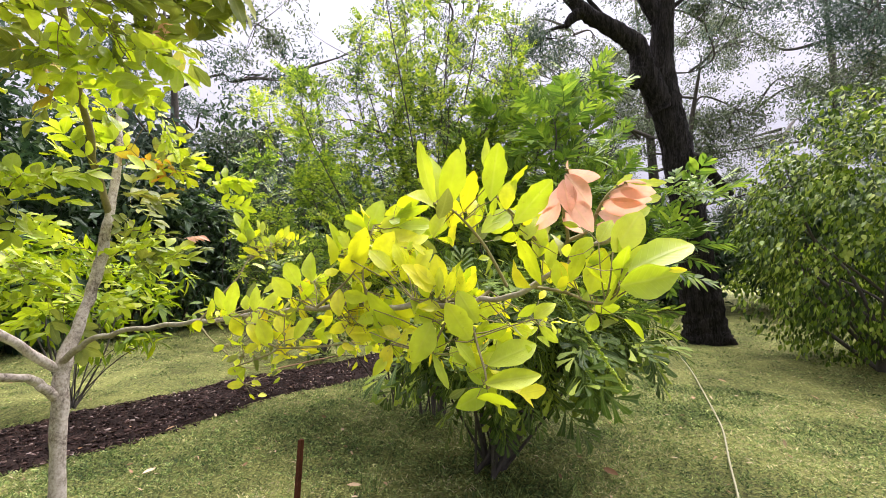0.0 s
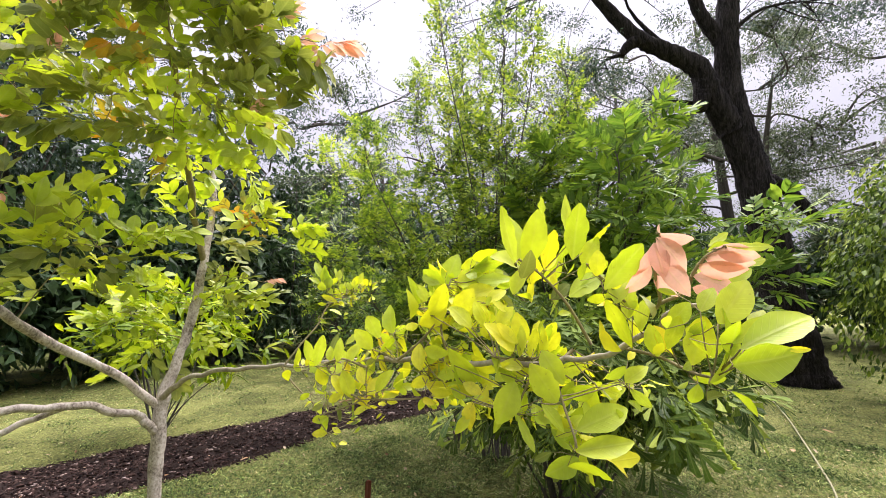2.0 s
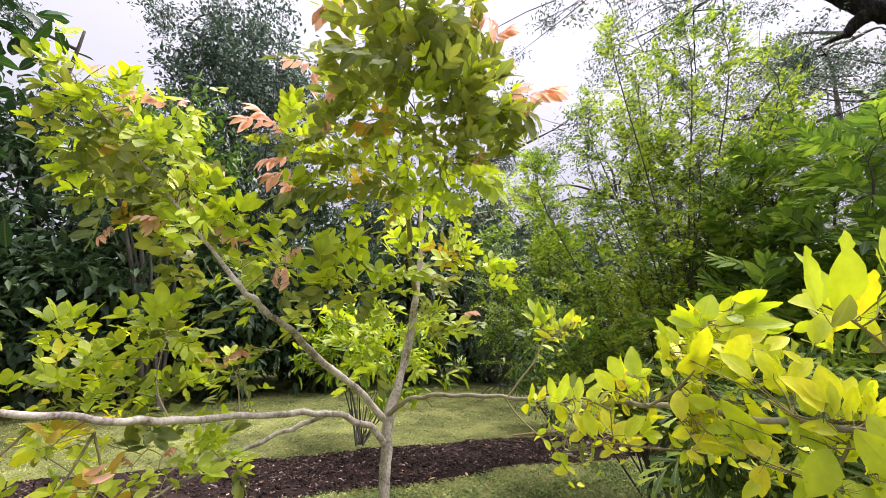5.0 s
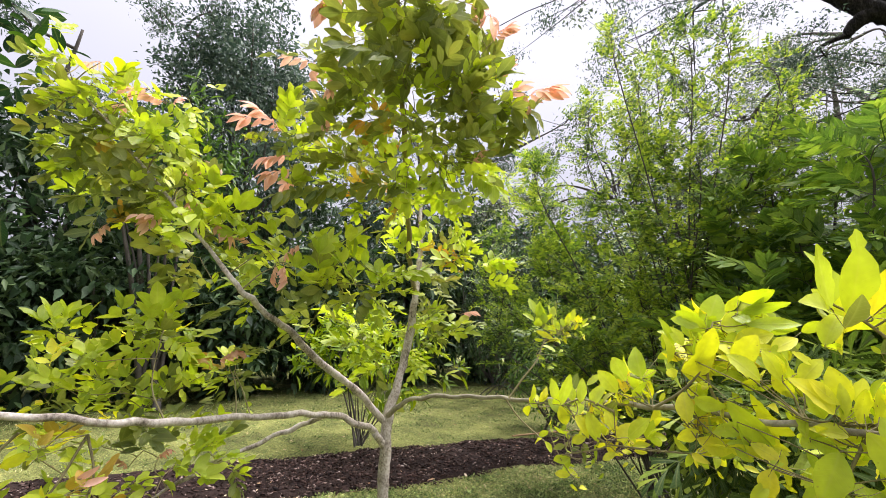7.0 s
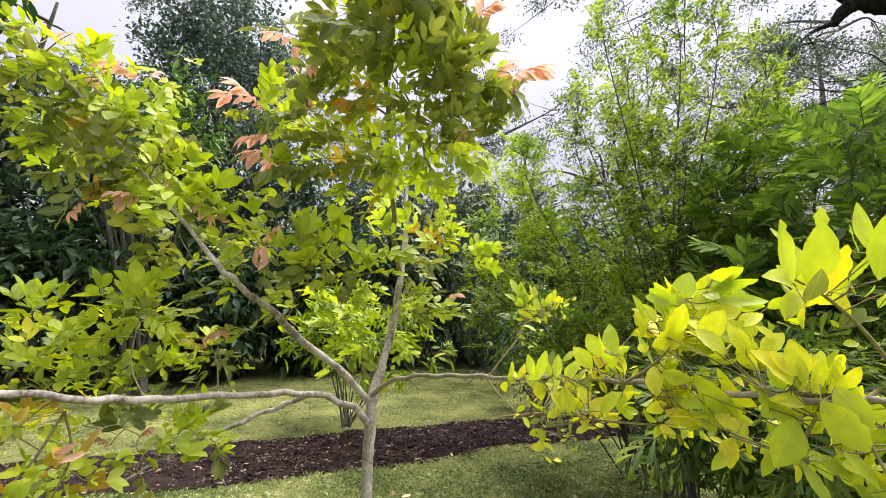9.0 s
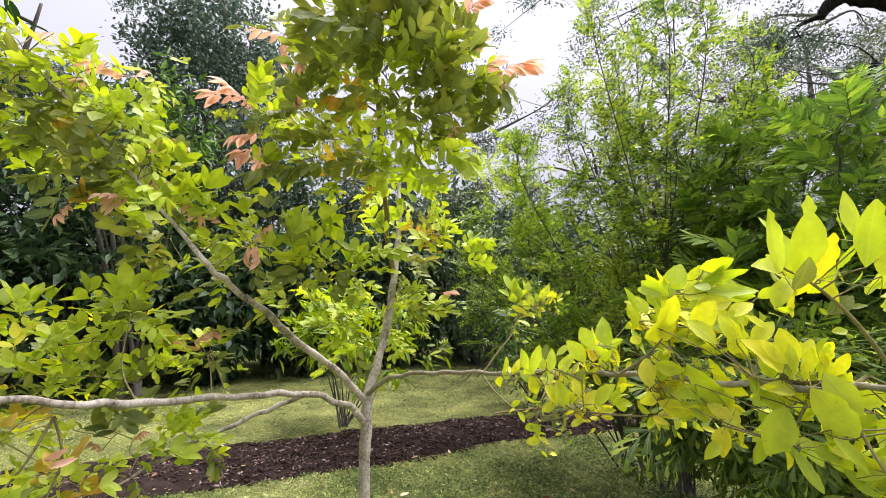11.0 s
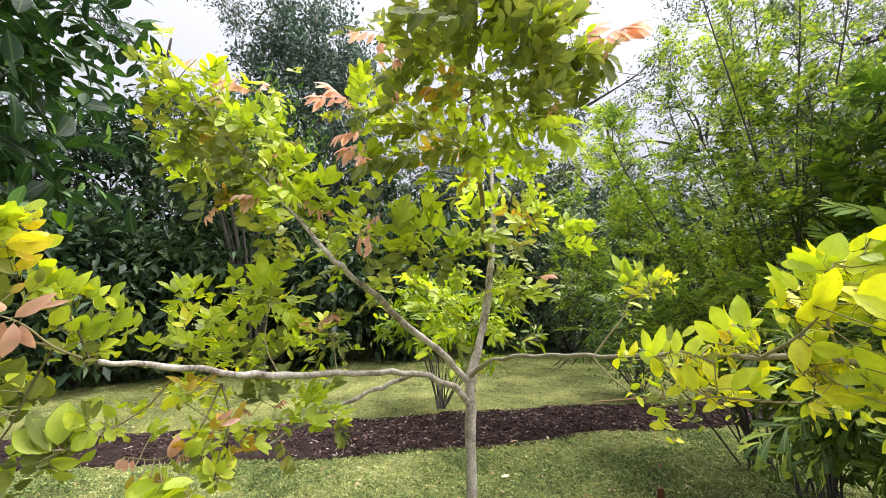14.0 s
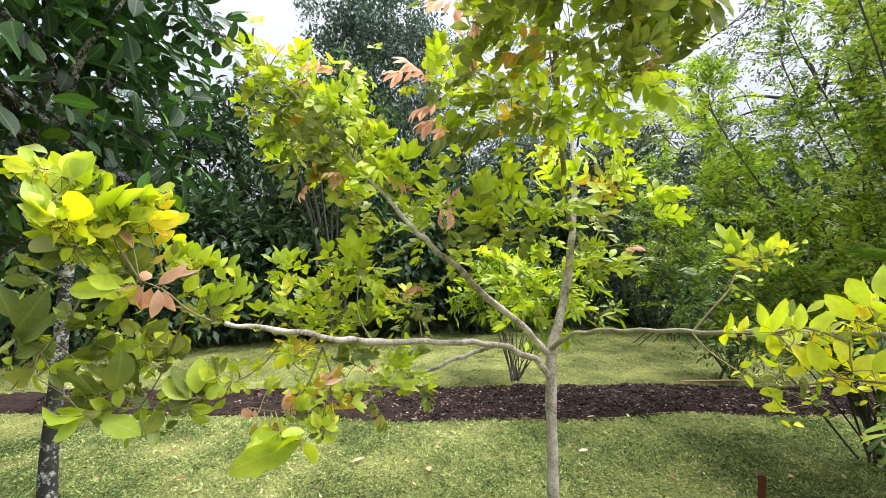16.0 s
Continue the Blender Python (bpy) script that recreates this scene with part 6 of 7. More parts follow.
UPPER_LEFT = [
    (-1.7, 0.72, 2.04, -1.79, 0.7, 2.11, 'p'), (-1.75, 0.76, 2.04, -1.77, 0.75, 2.0, 'p'),
    (-1.66, 0.73, 1.97, -1.57, 0.75, 1.95, 'p'), (-1.81, 0.61, 1.99, -1.84, 0.54, 2.01, 'p'),
    (-1.78, 0.61, 2.0, -1.85, 0.58, 1.98, 'p'), (-2.0, 0.53, 1.97, -2.06, 0.49, 1.94, 'p'),
    (-1.81, 0.75, 2.25, -1.9, 0.71, 2.28, 'p'), (-1.78, 0.72, 2.25, -1.75, 0.77, 2.24, 'p'),
    (-1.91, 0.55, 2.51, -1.99, 0.52, 2.54, 'p'), (-2.02, 0.55, 2.47, -2.11, 0.51, 2.5, 'p'),
    (-1.87, 0.6, 2.46, -1.88, 0.55, 2.48, 'p'), (-1.83, 0.61, 2.45, -1.84, 0.62, 2.51, 'p'),
    (-2.04, 0.43, 2.6, -2.1, 0.41, 2.63, 'p'), (-1.71, 0.6, 2.44, -1.69, 0.62, 2.39, 'lh'),
    (-1.81, 0.57, 2.45, -1.73, 0.64, 2.38, 'lh'), (-1.79, 0.55, 2.27, -1.73, 0.62, 2.26, 'lh'),
]
fronds("limb.002", UPPER_LEFT, more=4)
UPPER_LEFT_B = [
    (-1.83, 0.59, 2.23, -1.68, 0.62, 2.19, 'lh'), (-1.83, 0.69, 2.16, -1.66, 0.72, 2.2, 'l'),
    (-1.68, 0.61, 2.08, -1.66, 0.7, 2.03, 'lh'), (-1.61, 0.56, 2.0, -1.45, 0.61, 1.93, 'lh'),
    (-1.8, 0.65, 2.03, -1.86, 0.63, 2.0, 'l'), (-1.83, 0.64, 2.1, -2.02, 0.61, 2.08, 'g'),
    (-2.05, 0.58, 2.42, -2.09, 0.46, 2.42, 'gh'), (-1.97, 0.49, 2.45, -1.98, 0.4, 2.47, 'l'),
    (-2.01, 0.42, 2.51, -2.11, 0.39, 2.59, 'l'), (-2.06, 0.42, 2.5, -2.14, 0.37, 2.44, 'l'),
    (-2.18, 0.41, 2.63, -2.31, 0.34, 2.73, 'l'), (-2.05, 0.34, 2.52, -2.19, 0.27, 2.62, 'g'),
    (-2.11, 0.48, 2.55, -1.99, 0.53, 2.61, 'l'), (-1.89, 0.51, 2.46, -1.97, 0.47, 2.53, 'l'),
    (-2.02, 0.49, 2.37, -2.18, 0.44, 2.34, 'g'), (-2.01, 0.43, 2.38, -2.18, 0.36, 2.41, 'g'),
]
fronds("limb.002", UPPER_LEFT_B, more=4)
UPPER_LEFT_C = [
    (-2.2, 0.38, 2.48, -2.23, 0.3, 2.38, 'g'), (-2.36, 0.44, 2.41, -2.39, 0.36, 2.33, 'gh'),
    (-2.14, 0.49, 2.31, -2.26, 0.41, 2.28, 'gh'), (-2.04, 0.56, 2.29, -2.21, 0.5, 2.26, 'gh'),
    (-1.9, 0.56, 2.28, -1.95, 0.49, 2.31, 'g'), (-1.81, 0.54, 2.29, -1.76, 0.56, 2.36, 'l'),
    (-2.15, 0.61, 2.24, -2.39, 0.54, 2.24, 'gh'), (-1.82, 0.6, 2.13, -1.89, 0.49, 2.1, 'g'),
    (-2.17, 0.59, 2.14, -2.41, 0.51, 2.15, 'gh'), (-1.97, 0.65, 2.1, -2.03, 0.52, 2.05, 'gh'),
    (-1.96, 0.62, 2.0, -2.05, 0.55, 1.99, 'o'), (-1.77, 0.67, 1.93, -1.95, 0.61, 1.91, 'g'),
    (-1.63, 0.61, 2.16, -1.67, 0.57, 2.11, 'l'), (-1.94, 0.51, 2.34, -1.81, 0.56, 2.26, 'l'),
    (-2.3, 0.48, 2.24, -2.4, 0.41, 2.21, 'gh'), (-2.12, 0.53, 2.22, -2.08, 0.5, 2.3, 'o'),
]
fronds("limb.002", UPPER_LEFT_C, more=4)
UPPER_LEFT_D = [
    (-2.03, 0.31, 2.45, -2.1, 0.25, 2.43, 'g'), (-2.28, 0.37, 2.38, -2.33, 0.3, 2.33, 'g'),
    (-1.81, 0.61, 2.28, -1.91, 0.55, 2.24, 'g'), (-1.73, 0.69, 2.1, -1.64, 0.75, 2.17, 'l'),
    (-1.9, 0.56, 2.08, -1.86, 0.52, 2.17, 'g'),
]
fronds("limb.002", UPPER_LEFT_D, more=4)

LEFT_FAN = [
    (-1.69, 0.62, 1.58, -1.84, 0.55, 1.62, 'l'), (-1.75, 0.65, 1.58, -1.75, 0.56, 1.67, 'l'),
    (-1.76, 0.65, 1.58, -1.75, 0.6, 1.73, 'l'), (-1.81, 0.67, 1.58, -1.75, 0.7, 1.74, 'l'),
    (-1.85, 0.69, 1.58, -1.69, 0.78, 1.6, 'l'), (-1.73, 0.64, 1.57, -1.67, 0.7, 1.52, 'lh'),
    (-1.65, 0.6, 1.57, -1.81, 0.59, 1.51, 'lh'), (-1.74, 0.65, 1.59, -1.73, 0.66, 1.67, 'm'),
    (-1.97, 0.73, 1.56, -2.09, 0.68, 1.59, 'm'), (-2.05, 0.46, 1.57, -2.1, 0.38, 1.65, 'l'),
    (-2.02, 0.45, 1.57, -2.05, 0.41, 1.68, 'l'), (-2.03, 0.45, 1.57, -1.96, 0.48, 1.67, 'l'),
    (-2.03, 0.45, 1.56, -2.11, 0.4, 1.55, 'm'), (-1.79, 0.49, 1.48, -1.82, 0.41, 1.53, 'l'),
    (-1.88, 0.5, 1.49, -1.86, 0.55, 1.56, 'l'), (-1.9, 0.52, 1.48, -2.0, 0.5, 1.55, 'l'),
]
fronds("limb.001", LEFT_FAN, more=2)
LEFT_RISE = [
    (-1.97, 0.46, 1.4, -2.03, 0.38, 1.48, 'l'), (-2.01, 0.47, 1.38, -2.13, 0.43, 1.44, 'g'),
    (-1.86, 0.42, 1.41, -1.75, 0.43, 1.49, 'l'), (-1.79, 0.49, 1.38, -1.84, 0.41, 1.42, 'm'),
    (-1.98, 0.52, 1.36, -1.89, 0.57, 1.4, 'm'), (-2.06, 0.6, 1.35, -1.97, 0.58, 1.48, 'l'),
    (-1.81, 0.57, 1.38, -1.8, 0.59, 1.47, 'l'), (-1.9, 0.62, 1.35, -1.86, 0.64, 1.4, 'g'),
    (-2.0, 0.63, 1.32, -2.14, 0.58, 1.35, 'm'), (-1.85, 0.7, 1.34, -1.89, 0.64, 1.41, 'l'),
    (-1.92, 0.75, 1.35, -1.9, 0.82, 1.43, 'l'), (-1.81, 0.71, 1.33, -1.75, 0.73, 1.4, 'g'),
    (-1.9, 0.69, 1.3, -1.87, 0.75, 1.36, 'l'), (-2.08, 0.47, 1.32, -1.99, 0.51, 1.35, 'g'),
    (-1.79, 0.93, 1.42, -1.93, 0.88, 1.49, 'o'), (-1.66, 0.85, 1.45, -1.58, 0.91, 1.48, 'l'),
]
fronds("limb.001", LEFT_RISE, more=3)
LEFT_RISE_B = [
    (-1.67, 0.88, 1.43, -1.74, 0.83, 1.38, 'l'), (-1.79, 0.9, 1.46, -1.7, 0.89, 1.54, 'p'),
    (-1.79, 0.98, 1.39, -1.77, 1.0, 1.34, 'g'), (-1.76, 0.93, 1.46, -1.61, 0.93, 1.56, 'g'),
    (-2.04, 0.92, 1.32, -2.01, 0.99, 1.38, 'g'), (-1.91, 0.92, 1.35, -2.02, 0.9, 1.41, 'l'),
]
fronds("limb.001", LEFT_RISE_B, more=3)
LEFT_DROOP = [
    (-1.85, 0.84, 1.16, -1.92, 0.78, 1.22, 'l'), (-1.82, 0.83, 1.15, -1.74, 0.86, 1.23, 'l'),
    (-1.74, 0.84, 1.16, -1.64, 0.89, 1.21, 'l'), (-1.68, 0.71, 1.14, -1.63, 0.81, 1.11, 'l'),
    (-1.71, 0.77, 1.1, -1.56, 0.79, 1.1, 'l'), (-1.78, 0.7, 1.11, -1.75, 0.73, 1.07, 'l'),
    (-1.87, 0.7, 1.16, -1.98, 0.68, 1.19, 'g'), (-1.9, 0.59, 1.19, -1.79, 0.64, 1.24, 'g'),
    (-1.97, 0.58, 1.2, -2.02, 0.55, 1.17, 'g'), (-1.74, 0.89, 1.11, -1.58, 0.9, 1.17, 'l'),
    (-1.65, 0.9, 1.1, -1.67, 0.94, 1.02, 'gh'), (-1.92, 0.68, 1.1, -1.9, 0.65, 1.16, 'p'),
    (-1.84, 0.74, 1.13, -1.81, 0.74, 1.17, 'p'), (-1.62, 0.63, 1.09, -1.61, 0.69, 1.01, 'gh'),
    (-1.75, 0.89, 1.18, -1.64, 0.92, 1.23, 'g'), (-1.92, 0.67, 1.27, -1.76, 0.7, 1.21, 'g'),
]
fronds("limb.003", LEFT_DROOP, more=2)
LEFT_CORNER = [
    (-1.78, 0.4, 1.25, -1.87, 0.37, 1.31, 'o'), (-1.85, 0.42, 1.24, -1.81, 0.43, 1.28, 'o'),
    (-1.68, 0.35, 1.25, -1.65, 0.37, 1.27, 'y'), (-1.7, 0.46, 1.12, -1.75, 0.45, 1.19, 'l'),
    (-1.66, 0.45, 1.12, -1.54, 0.46, 1.21, 'o'), (-1.7, 0.48, 1.09, -1.63, 0.51, 1.15, 'l'),
    (-1.77, 0.44, 1.09, -1.84, 0.41, 1.12, 'm'), (-1.71, 0.55, 1.08, -1.7, 0.49, 1.17, 'l'),
    (-1.66, 0.54, 1.11, -1.64, 0.58, 1.13, 'l'), (-1.62, 0.5, 1.1, -1.59, 0.55, 1.09, 'l'),
    (-1.78, 0.41, 1.08, -1.81, 0.4, 1.07, 'p'), (-1.69, 0.41, 1.09, -1.61, 0.43, 1.11, 'l'),
]
fronds("limb.001", LEFT_CORNER, more=2)


def make_spike():
    """The hanging green flower spike: a bent stalk set with small buds."""
    r = np.random.default_rng(77)
    line = smooth_line([(0.235, 0.67, 1.47), (0.262, 0.686, 1.425), (0.285, 0.678, 1.39), (0.305, 0.67, 1.355), (0.325, 0.66, 1.32)], 20)
    n = 150
    at = line[r.integers(8, len(line), n)]
    d = unit(r.normal(size=(n, 3)))
    bud = tube([(0, 0, 0), (0, 0.4, 0), (0, 1, 0)], [0.25, 0.42, 0.2], sides=5, per=2)
    v, q, u = joined(tube(line[::6], [0.0016] * len(line[::6]), sides=5, per=2), scatter([bud], np.zeros(n, int), at, turns(d, unit(r.normal(size=(n, 3)))), r.uniform(0.003, 0.0055, n)))
    part("flower_spike", mesh_from("flower_spike", v, q, u, [LEAF["l"]]), LIMB["limb"], "hanging green flower spike")


make_spike()
# ---- shrubs of the garden ----
shrub("low_shrub", "low dark green shrub with ragged wedge-lobed leaves hanging to the lawn", "shrub", (0.32, 3.15, 0), (0.5, 2.95, 1.08), (0.84, 0.66, 0.34), 165, 5, 0.25, [lobed_leaf(5, 3, 0.34), lobed_leaf(4, 4, 0.4), lobed_leaf(6, 7, 0.3)], LOW, GREY_BARK, stems=7, stem_r=0.02, droop=0.55, spread=0.1, shell=0.4, seed=31, single=300)
WANDS = np.random.default_rng(333)
wand_shrub("feathery_shrub", "tall loose shrub with thin dark stems and feathery bright green leaves", (-0.55, 4.8, 0), [(x + WANDS.normal(0, 0.12), y + WANDS.normal(0, 0.3), z) for x, y, z in ((-2.3, 4.6, 3.0), (-2.1, 4.5, 3.6), (-1.8, 4.9, 3.4), (-1.6, 4.4, 3.8), (-1.3, 4.8, 3.5), (-2.2, 4.5, 2.4), (-1.9, 4.3, 2.1), (-1.5, 4.2, 2.5), (-1.2, 4.3, 2.1), (-1.0, 4.4, 2.9), (-1.7, 5.0, 2.8), (-0.7, 4.2, 2.4), (-0.5, 4.3, 1.9), (-1.4, 4.1, 1.7), (-0.9, 4.1, 1.6), (-0.1, 4.2, 2.2), (-1.9, 4.7, 1.6), (-2.3, 5.0, 1.9), (-1.2, 5.0, 2.6), (-0.8, 5.1, 3.2))], 22, 4, 0.28, [feather(7, 1, 0.55), feather(8, 2, 0.5)], FEATHER, GREY_BARK, seed=32, arm=0.62, foot=0.25)
wand_shrub("feathery_shrub", "tall upright thin-stemmed shrub with sparse feathery leaves at the top", (-0.15, 4.4, 0), [(x + WANDS.normal(0, 0.1), 4.35 + WANDS.normal(0, 0.25), z) for x, z in ((-0.68, 4.75), (-0.42, 4.8), (-0.05, 4.45), (0.26, 4.3), (-0.94, 4.3), (0.55, 4.0), (-0.55, 4.2), (-0.25, 4.3), (0.1, 3.9), (-0.8, 3.7), (0.4, 3.6), (-0.2, 3.5), (-0.5, 3.4), (0.8, 3.9), (0.15, 3.2), (-1.1, 3.9), (0.75, 3.4), (0.85, 3.7))], 30, 3, 0.23, [feather(6, 5, 0.6), feather(7, 6, 0.52)], FEATHER, GREY_BARK, seed=33, arm=0.5, foot=0.3, level=0.7)
wand_shrub("lobed_shrub", "large dark green shrub with long deeply cut leaves", (0.85, 4.4, 0), [(x + WANDS.normal(0, 0.12), y + WANDS.normal(0, 0.25), z) for x, y, z in ((1.15, 4.2, 3.3), (0.9, 4.2, 3.15), (0.6, 4.1, 3.0), (0.3, 4.1, 2.7), (0.9, 4.0, 2.8), (1.15, 4.0, 2.9), (1.5, 4.1, 2.7), (0.1, 4.0, 2.3), (0.6, 3.8, 2.3), (1.0, 3.7, 2.2), (1.5, 3.8, 2.3), (1.9, 4.0, 2.2), (0.3, 3.7, 1.8), (0.8, 3.6, 1.7), (1.3, 3.6, 1.7), (1.8, 3.9, 1.7), (-0.2, 3.9, 1.7), (0.5, 4.5, 3.1))], 15, 3, 0.36, [lobed_leaf(5, 11, 0.34, wedge=False, reach=0.85), lobed_leaf(6, 12, 0.3, wedge=False, reach=0.8), lobed_leaf(5, 13, 0.38, wedge=False, reach=0.9)], LOBED, GREY_BARK, seed=34, arm=0.5, foot=0.3, stem_r=0.02, single=300, level=0.5)
shrub("weeping_fig", "dense weeping fig with small drooping glossy leaves reaching the lawn", "tree", (6.2, 5.7, 0), (6.2, 5.7, 1.85), (2.0, 2.0, 2.0), 800, 30, 0.09, SMALL, FIG, GREY_BARK, stems=6, stem_r=0.06, droop=0.8, wild=0.55, spread=0.1, shell=0.5, seed=35, top=0.1)
shrub("small_leaved_shrub", "green shrub with small leaves growing behind the mulch", "shrub", (-2.2, 6.9, 0), (-2.2, 6.9, 1.1), (0.7, 0.7, 1.05), 150, 20, 0.1, LANCE, MID, GREY_BARK, stems=6, stem_r=0.02, droop=0.3, spread=0.14, seed=39)
shrub("rosette_shrub", "slender shrub in the mulch with rosettes of narrow yellow-green leaves", "shrub", (-4.15, 4.45, 0.05), (-4.1, 4.5, 1.25), (1.3, 0.9, 0.62), 84, 13, 0.19, LANCE, ROSETTE, GREY_BARK, stems=5, stem_r=0.014, droop=0.1, spread=0.06, shell=0.3, seed=36, single=300)
shrub("glossy_tree", "broadleaf tree with large dark glossy leaves and a black lichened trunk", "tree", (-4.25, -0.4, 0), (-4.45, -0.8, 3.2), (1.3, 1.35, 1.75), 175, 13, 0.2, OVATE, GLOSSY, LICHEN_BARK, stems=5, stem_r=0.05, droop=0.35, spread=0.2, shell=0.25, seed=37, single=300, trunk=([(-4.25, -0.4, -0.05), (-4.27, -0.4, 0.4), (-4.3, -0.38, 1.0), (-4.3, -0.36, 1.7), (-4.35, -0.34, 2.3)], [0.062, 0.05, 0.046, 0.044, 0.04]))

# ---- the dark gum ----
gum("ironbark_gum", "old gum with furrowed black bark and one crooked limb", (4.8, 8.0, 0), [
    ([(4.88, 8.0, -0.1), (4.84, 8.0, 0.25), (4.78, 8.0, 0.8), (4.7, 8.0, 1.6), (4.58, 8.0, 2.78), (4.45, 8.0, 3.8), (4.26, 8.0, 4.7), (4.24, 8.0, 5.6), (4.34, 8.0, 6.6), (4.55, 8.1, 8.2), (4.7, 8.3, 10.5)], [0.48, 0.38, 0.345, 0.315, 0.285, 0.27, 0.28, 0.21, 0.19, 0.16, 0.08]),
    ([(4.2, 7.95, 4.5), (3.86, 7.85, 5.15), (3.66, 7.8, 5.7), (3.15, 7.8, 6.1), (2.7, 7.8, 6.4), (2.3, 7.8, 6.9), (1.8, 7.7, 7.5), (1.0, 7.5, 8.0)], [0.24, 0.21, 0.185, 0.155, 0.14, 0.125, 0.09, 0.05]),
    ([(3.74, 7.82, 5.6), (3.7, 7.78, 5.25), (3.63, 7.74, 5.02), (3.58, 7.72, 4.86)], [0.17, 0.16, 0.14, 0.1]),
    ([(2.75, 7.8, 6.4), (2.55, 7.77, 6.33), (2.4, 7.74, 6.2), (2.32, 7.72, 6.06)], [0.12, 0.11, 0.09, 0.05]),
    ([(4.2, 8.0, 6.3), (3.9, 8.0, 6.9), (3.7, 8.0, 7.7), (3.2, 8.0, 9.0)], [0.14, 0.12, 0.1, 0.04]),
    ([(4.6, 8.2, 3.5), (5.1, 8.8, 3.8), (5.6, 9.0, 3.6), (6.1, 9.0, 2.95)], [0.13, 0.12, 0.11, 0.1]),
# the last three ends spread crown mostly out of view, added to shade the lawn
], [((3.9, 7.9, 5.0), (2.4, 7.6, 4.9), 6), ((1.9, 7.7, 7.4), (0.2, 7.2, 6.9), 18), ((1.0, 7.5, 8.0), (-1.2, 7.0, 7.9), 20), ((2.35, 7.72, 6.1), (1.7, 7.5, 5.6), 10), ((3.2, 8.0, 9.0), (1.5, 8.0, 9.5), 18), ((4.7, 8.3, 10.5), (6.0, 8.6, 11), 18), ((4.3, 8.0, 7.0), (6.5, 8.4, 8.2), 20), ((4.4, 8.0, 7.6), (8.0, 9.0, 8.0), 20), ((4.3, 8.0, 6.4), (6.0, 8.0, 6.9), 12), ((3.2, 7.8, 6.1), (2.2, 7.0, 7.6), 12), ((4.5, 8.1, 8.2), (4.5, 5.5, 9.5), 24), ((4.5, 8.1, 8.2), (7.5, 6.5, 9.5), 24), ((3.7, 8.0, 7.7), (2.0, 5.6, 9.2), 24)],
    GUM_DARK, BLACK_BARK, per=180, size=0.1, seed=41, spread=0.14, rugged=0.1)


def far_gum(base, height, lean, seed, label, material, wide=3.0, per=110, low=0.28, size=0.2):
    """A gum of the background: a bent trunk, a few limbs and tufts round their ends."""
    r = np.random.default_rng(seed)
    b = np.array(base, float)
    t = b + (lean[0], lean[1], height)
    line = [b - (0, 0, 0.1), b + (t - b) * 0.3 + r.normal(0, 0.2, 3), b + (t - b) * 0.6 + r.normal(0, 0.35, 3), t]
    k = height / 44
    limbs, tips = [(line, [k * 0.9, k * 0.7, k * 0.5, k * 0.15])], []
    bole = smooth_line(line, 20)
    for j in range(8):
        a = low + (0.95 - low) * j / 7
        p = bole[int(a * (len(bole) - 1))]
        ang = j * 2.4 + r.random()
        e = p + np.array((math.cos(ang), math.sin(ang), 0.0)) * wide * r.uniform(0.5, 1.0) + (0, 0, height * r.uniform(0.02, 0.16))
        m = p + (e - p) * 0.66 + r.normal(0, 0.3, 3)
        limbs.append(([p, p + (e - p) * 0.3 + r.normal(0, 0.3, 3), m, e], [k * 0.22, k * 0.16, k * 0.1, k * 0.04]))
        for i in range(3):
            tips.append((tuple(m + (e - m) * (0.1 + 0.4 * i)), tuple(e + r.normal(0, 0.34 * wide, 3) * (1, 1, 0.5)), 6))
    return gum("gum_tree", label, tuple(b), limbs, tips, material, GREY_BARK, per=per, size=size, seed=seed, spread=0.24)


FAR_LABEL = "tall gum tree with grey bark and thin grey-green hanging foliage"
far_gum((11.5, 13.5, 0), 11, (1, 0), 51, FAR_LABEL, GUM, 4, per=250, size=0.16)
far_gum((8.5, 16.0, 0), 12, (-1, 0), 52, FAR_LABEL, GUM, 3.5, per=250, size=0.16)
far_gum((5.5, 18.0, 0), 11, (-0.5, 0), 53, FAR_LABEL, GUM, 3.5, per=250, size=0.16)
far_gum((7.4, 12.8, 0), 8.0, (0.6, 0), 63, FAR_LABEL, GUM, 3.0, per=250, size=0.16)
far_gum((11.8, 9.6, 0), 9.5, (0, 0), 64, FAR_LABEL, GUM_DARK, 3.2, per=250, size=0.16)
far_gum((2.6, 15.5, 0), 7.5, (0, 0), 65, FAR_LABEL, GUM, 2.8, per=250, size=0.16)
far_gum((-1.0, 16.5, 0), 9, (0.5, 0), 54, FAR_LABEL, GUM, 3)
far_gum((-5.0, 15.0, 0), 8.5, (0, 0), 55, FAR_LABEL, GUM, 3.2)
far_gum((-9.0, 12.5, 0), 10, (0, 0), 56, FAR_LABEL, GUM_DARK, 3)
far_gum((-12.6, 6.9, 0), 10, (0, 0), 57, "tall dark gum tree with dense grey-green foliage", GUM_DARK, 3.4, per=150)
far_gum((-14.5, 3.5, 0), 10, (0, 0), 58, FAR_LABEL, GUM_DARK, 3)
shrub("broadleaf_tree", "bright green broadleaf tree rising behind the thicket", "tree", (-9.6, 4.3, 0), (-9.5, 4.2, 4.7), (1.4, 1.4, 1.9), 110, 18, 0.22, LANCE, MID, GREY_BARK, stems=3, stem_r=0.08, droop=0.3, spread=0.3, seed=61)

shrub("dense_gum", "tall gum with dense dark grey-green foliage behind the thicket", "tree", (-11.4, 6.6, 0), (-11.3, 6.5, 7.4), (2.3, 2.3, 4.6), 340, 60, 0.15, FAR_BROAD, GUM_DARK, GREY_BARK, stems=9, stem_r=0.09, droop=0.6, spread=0.22, shell=0.3, seed=62)

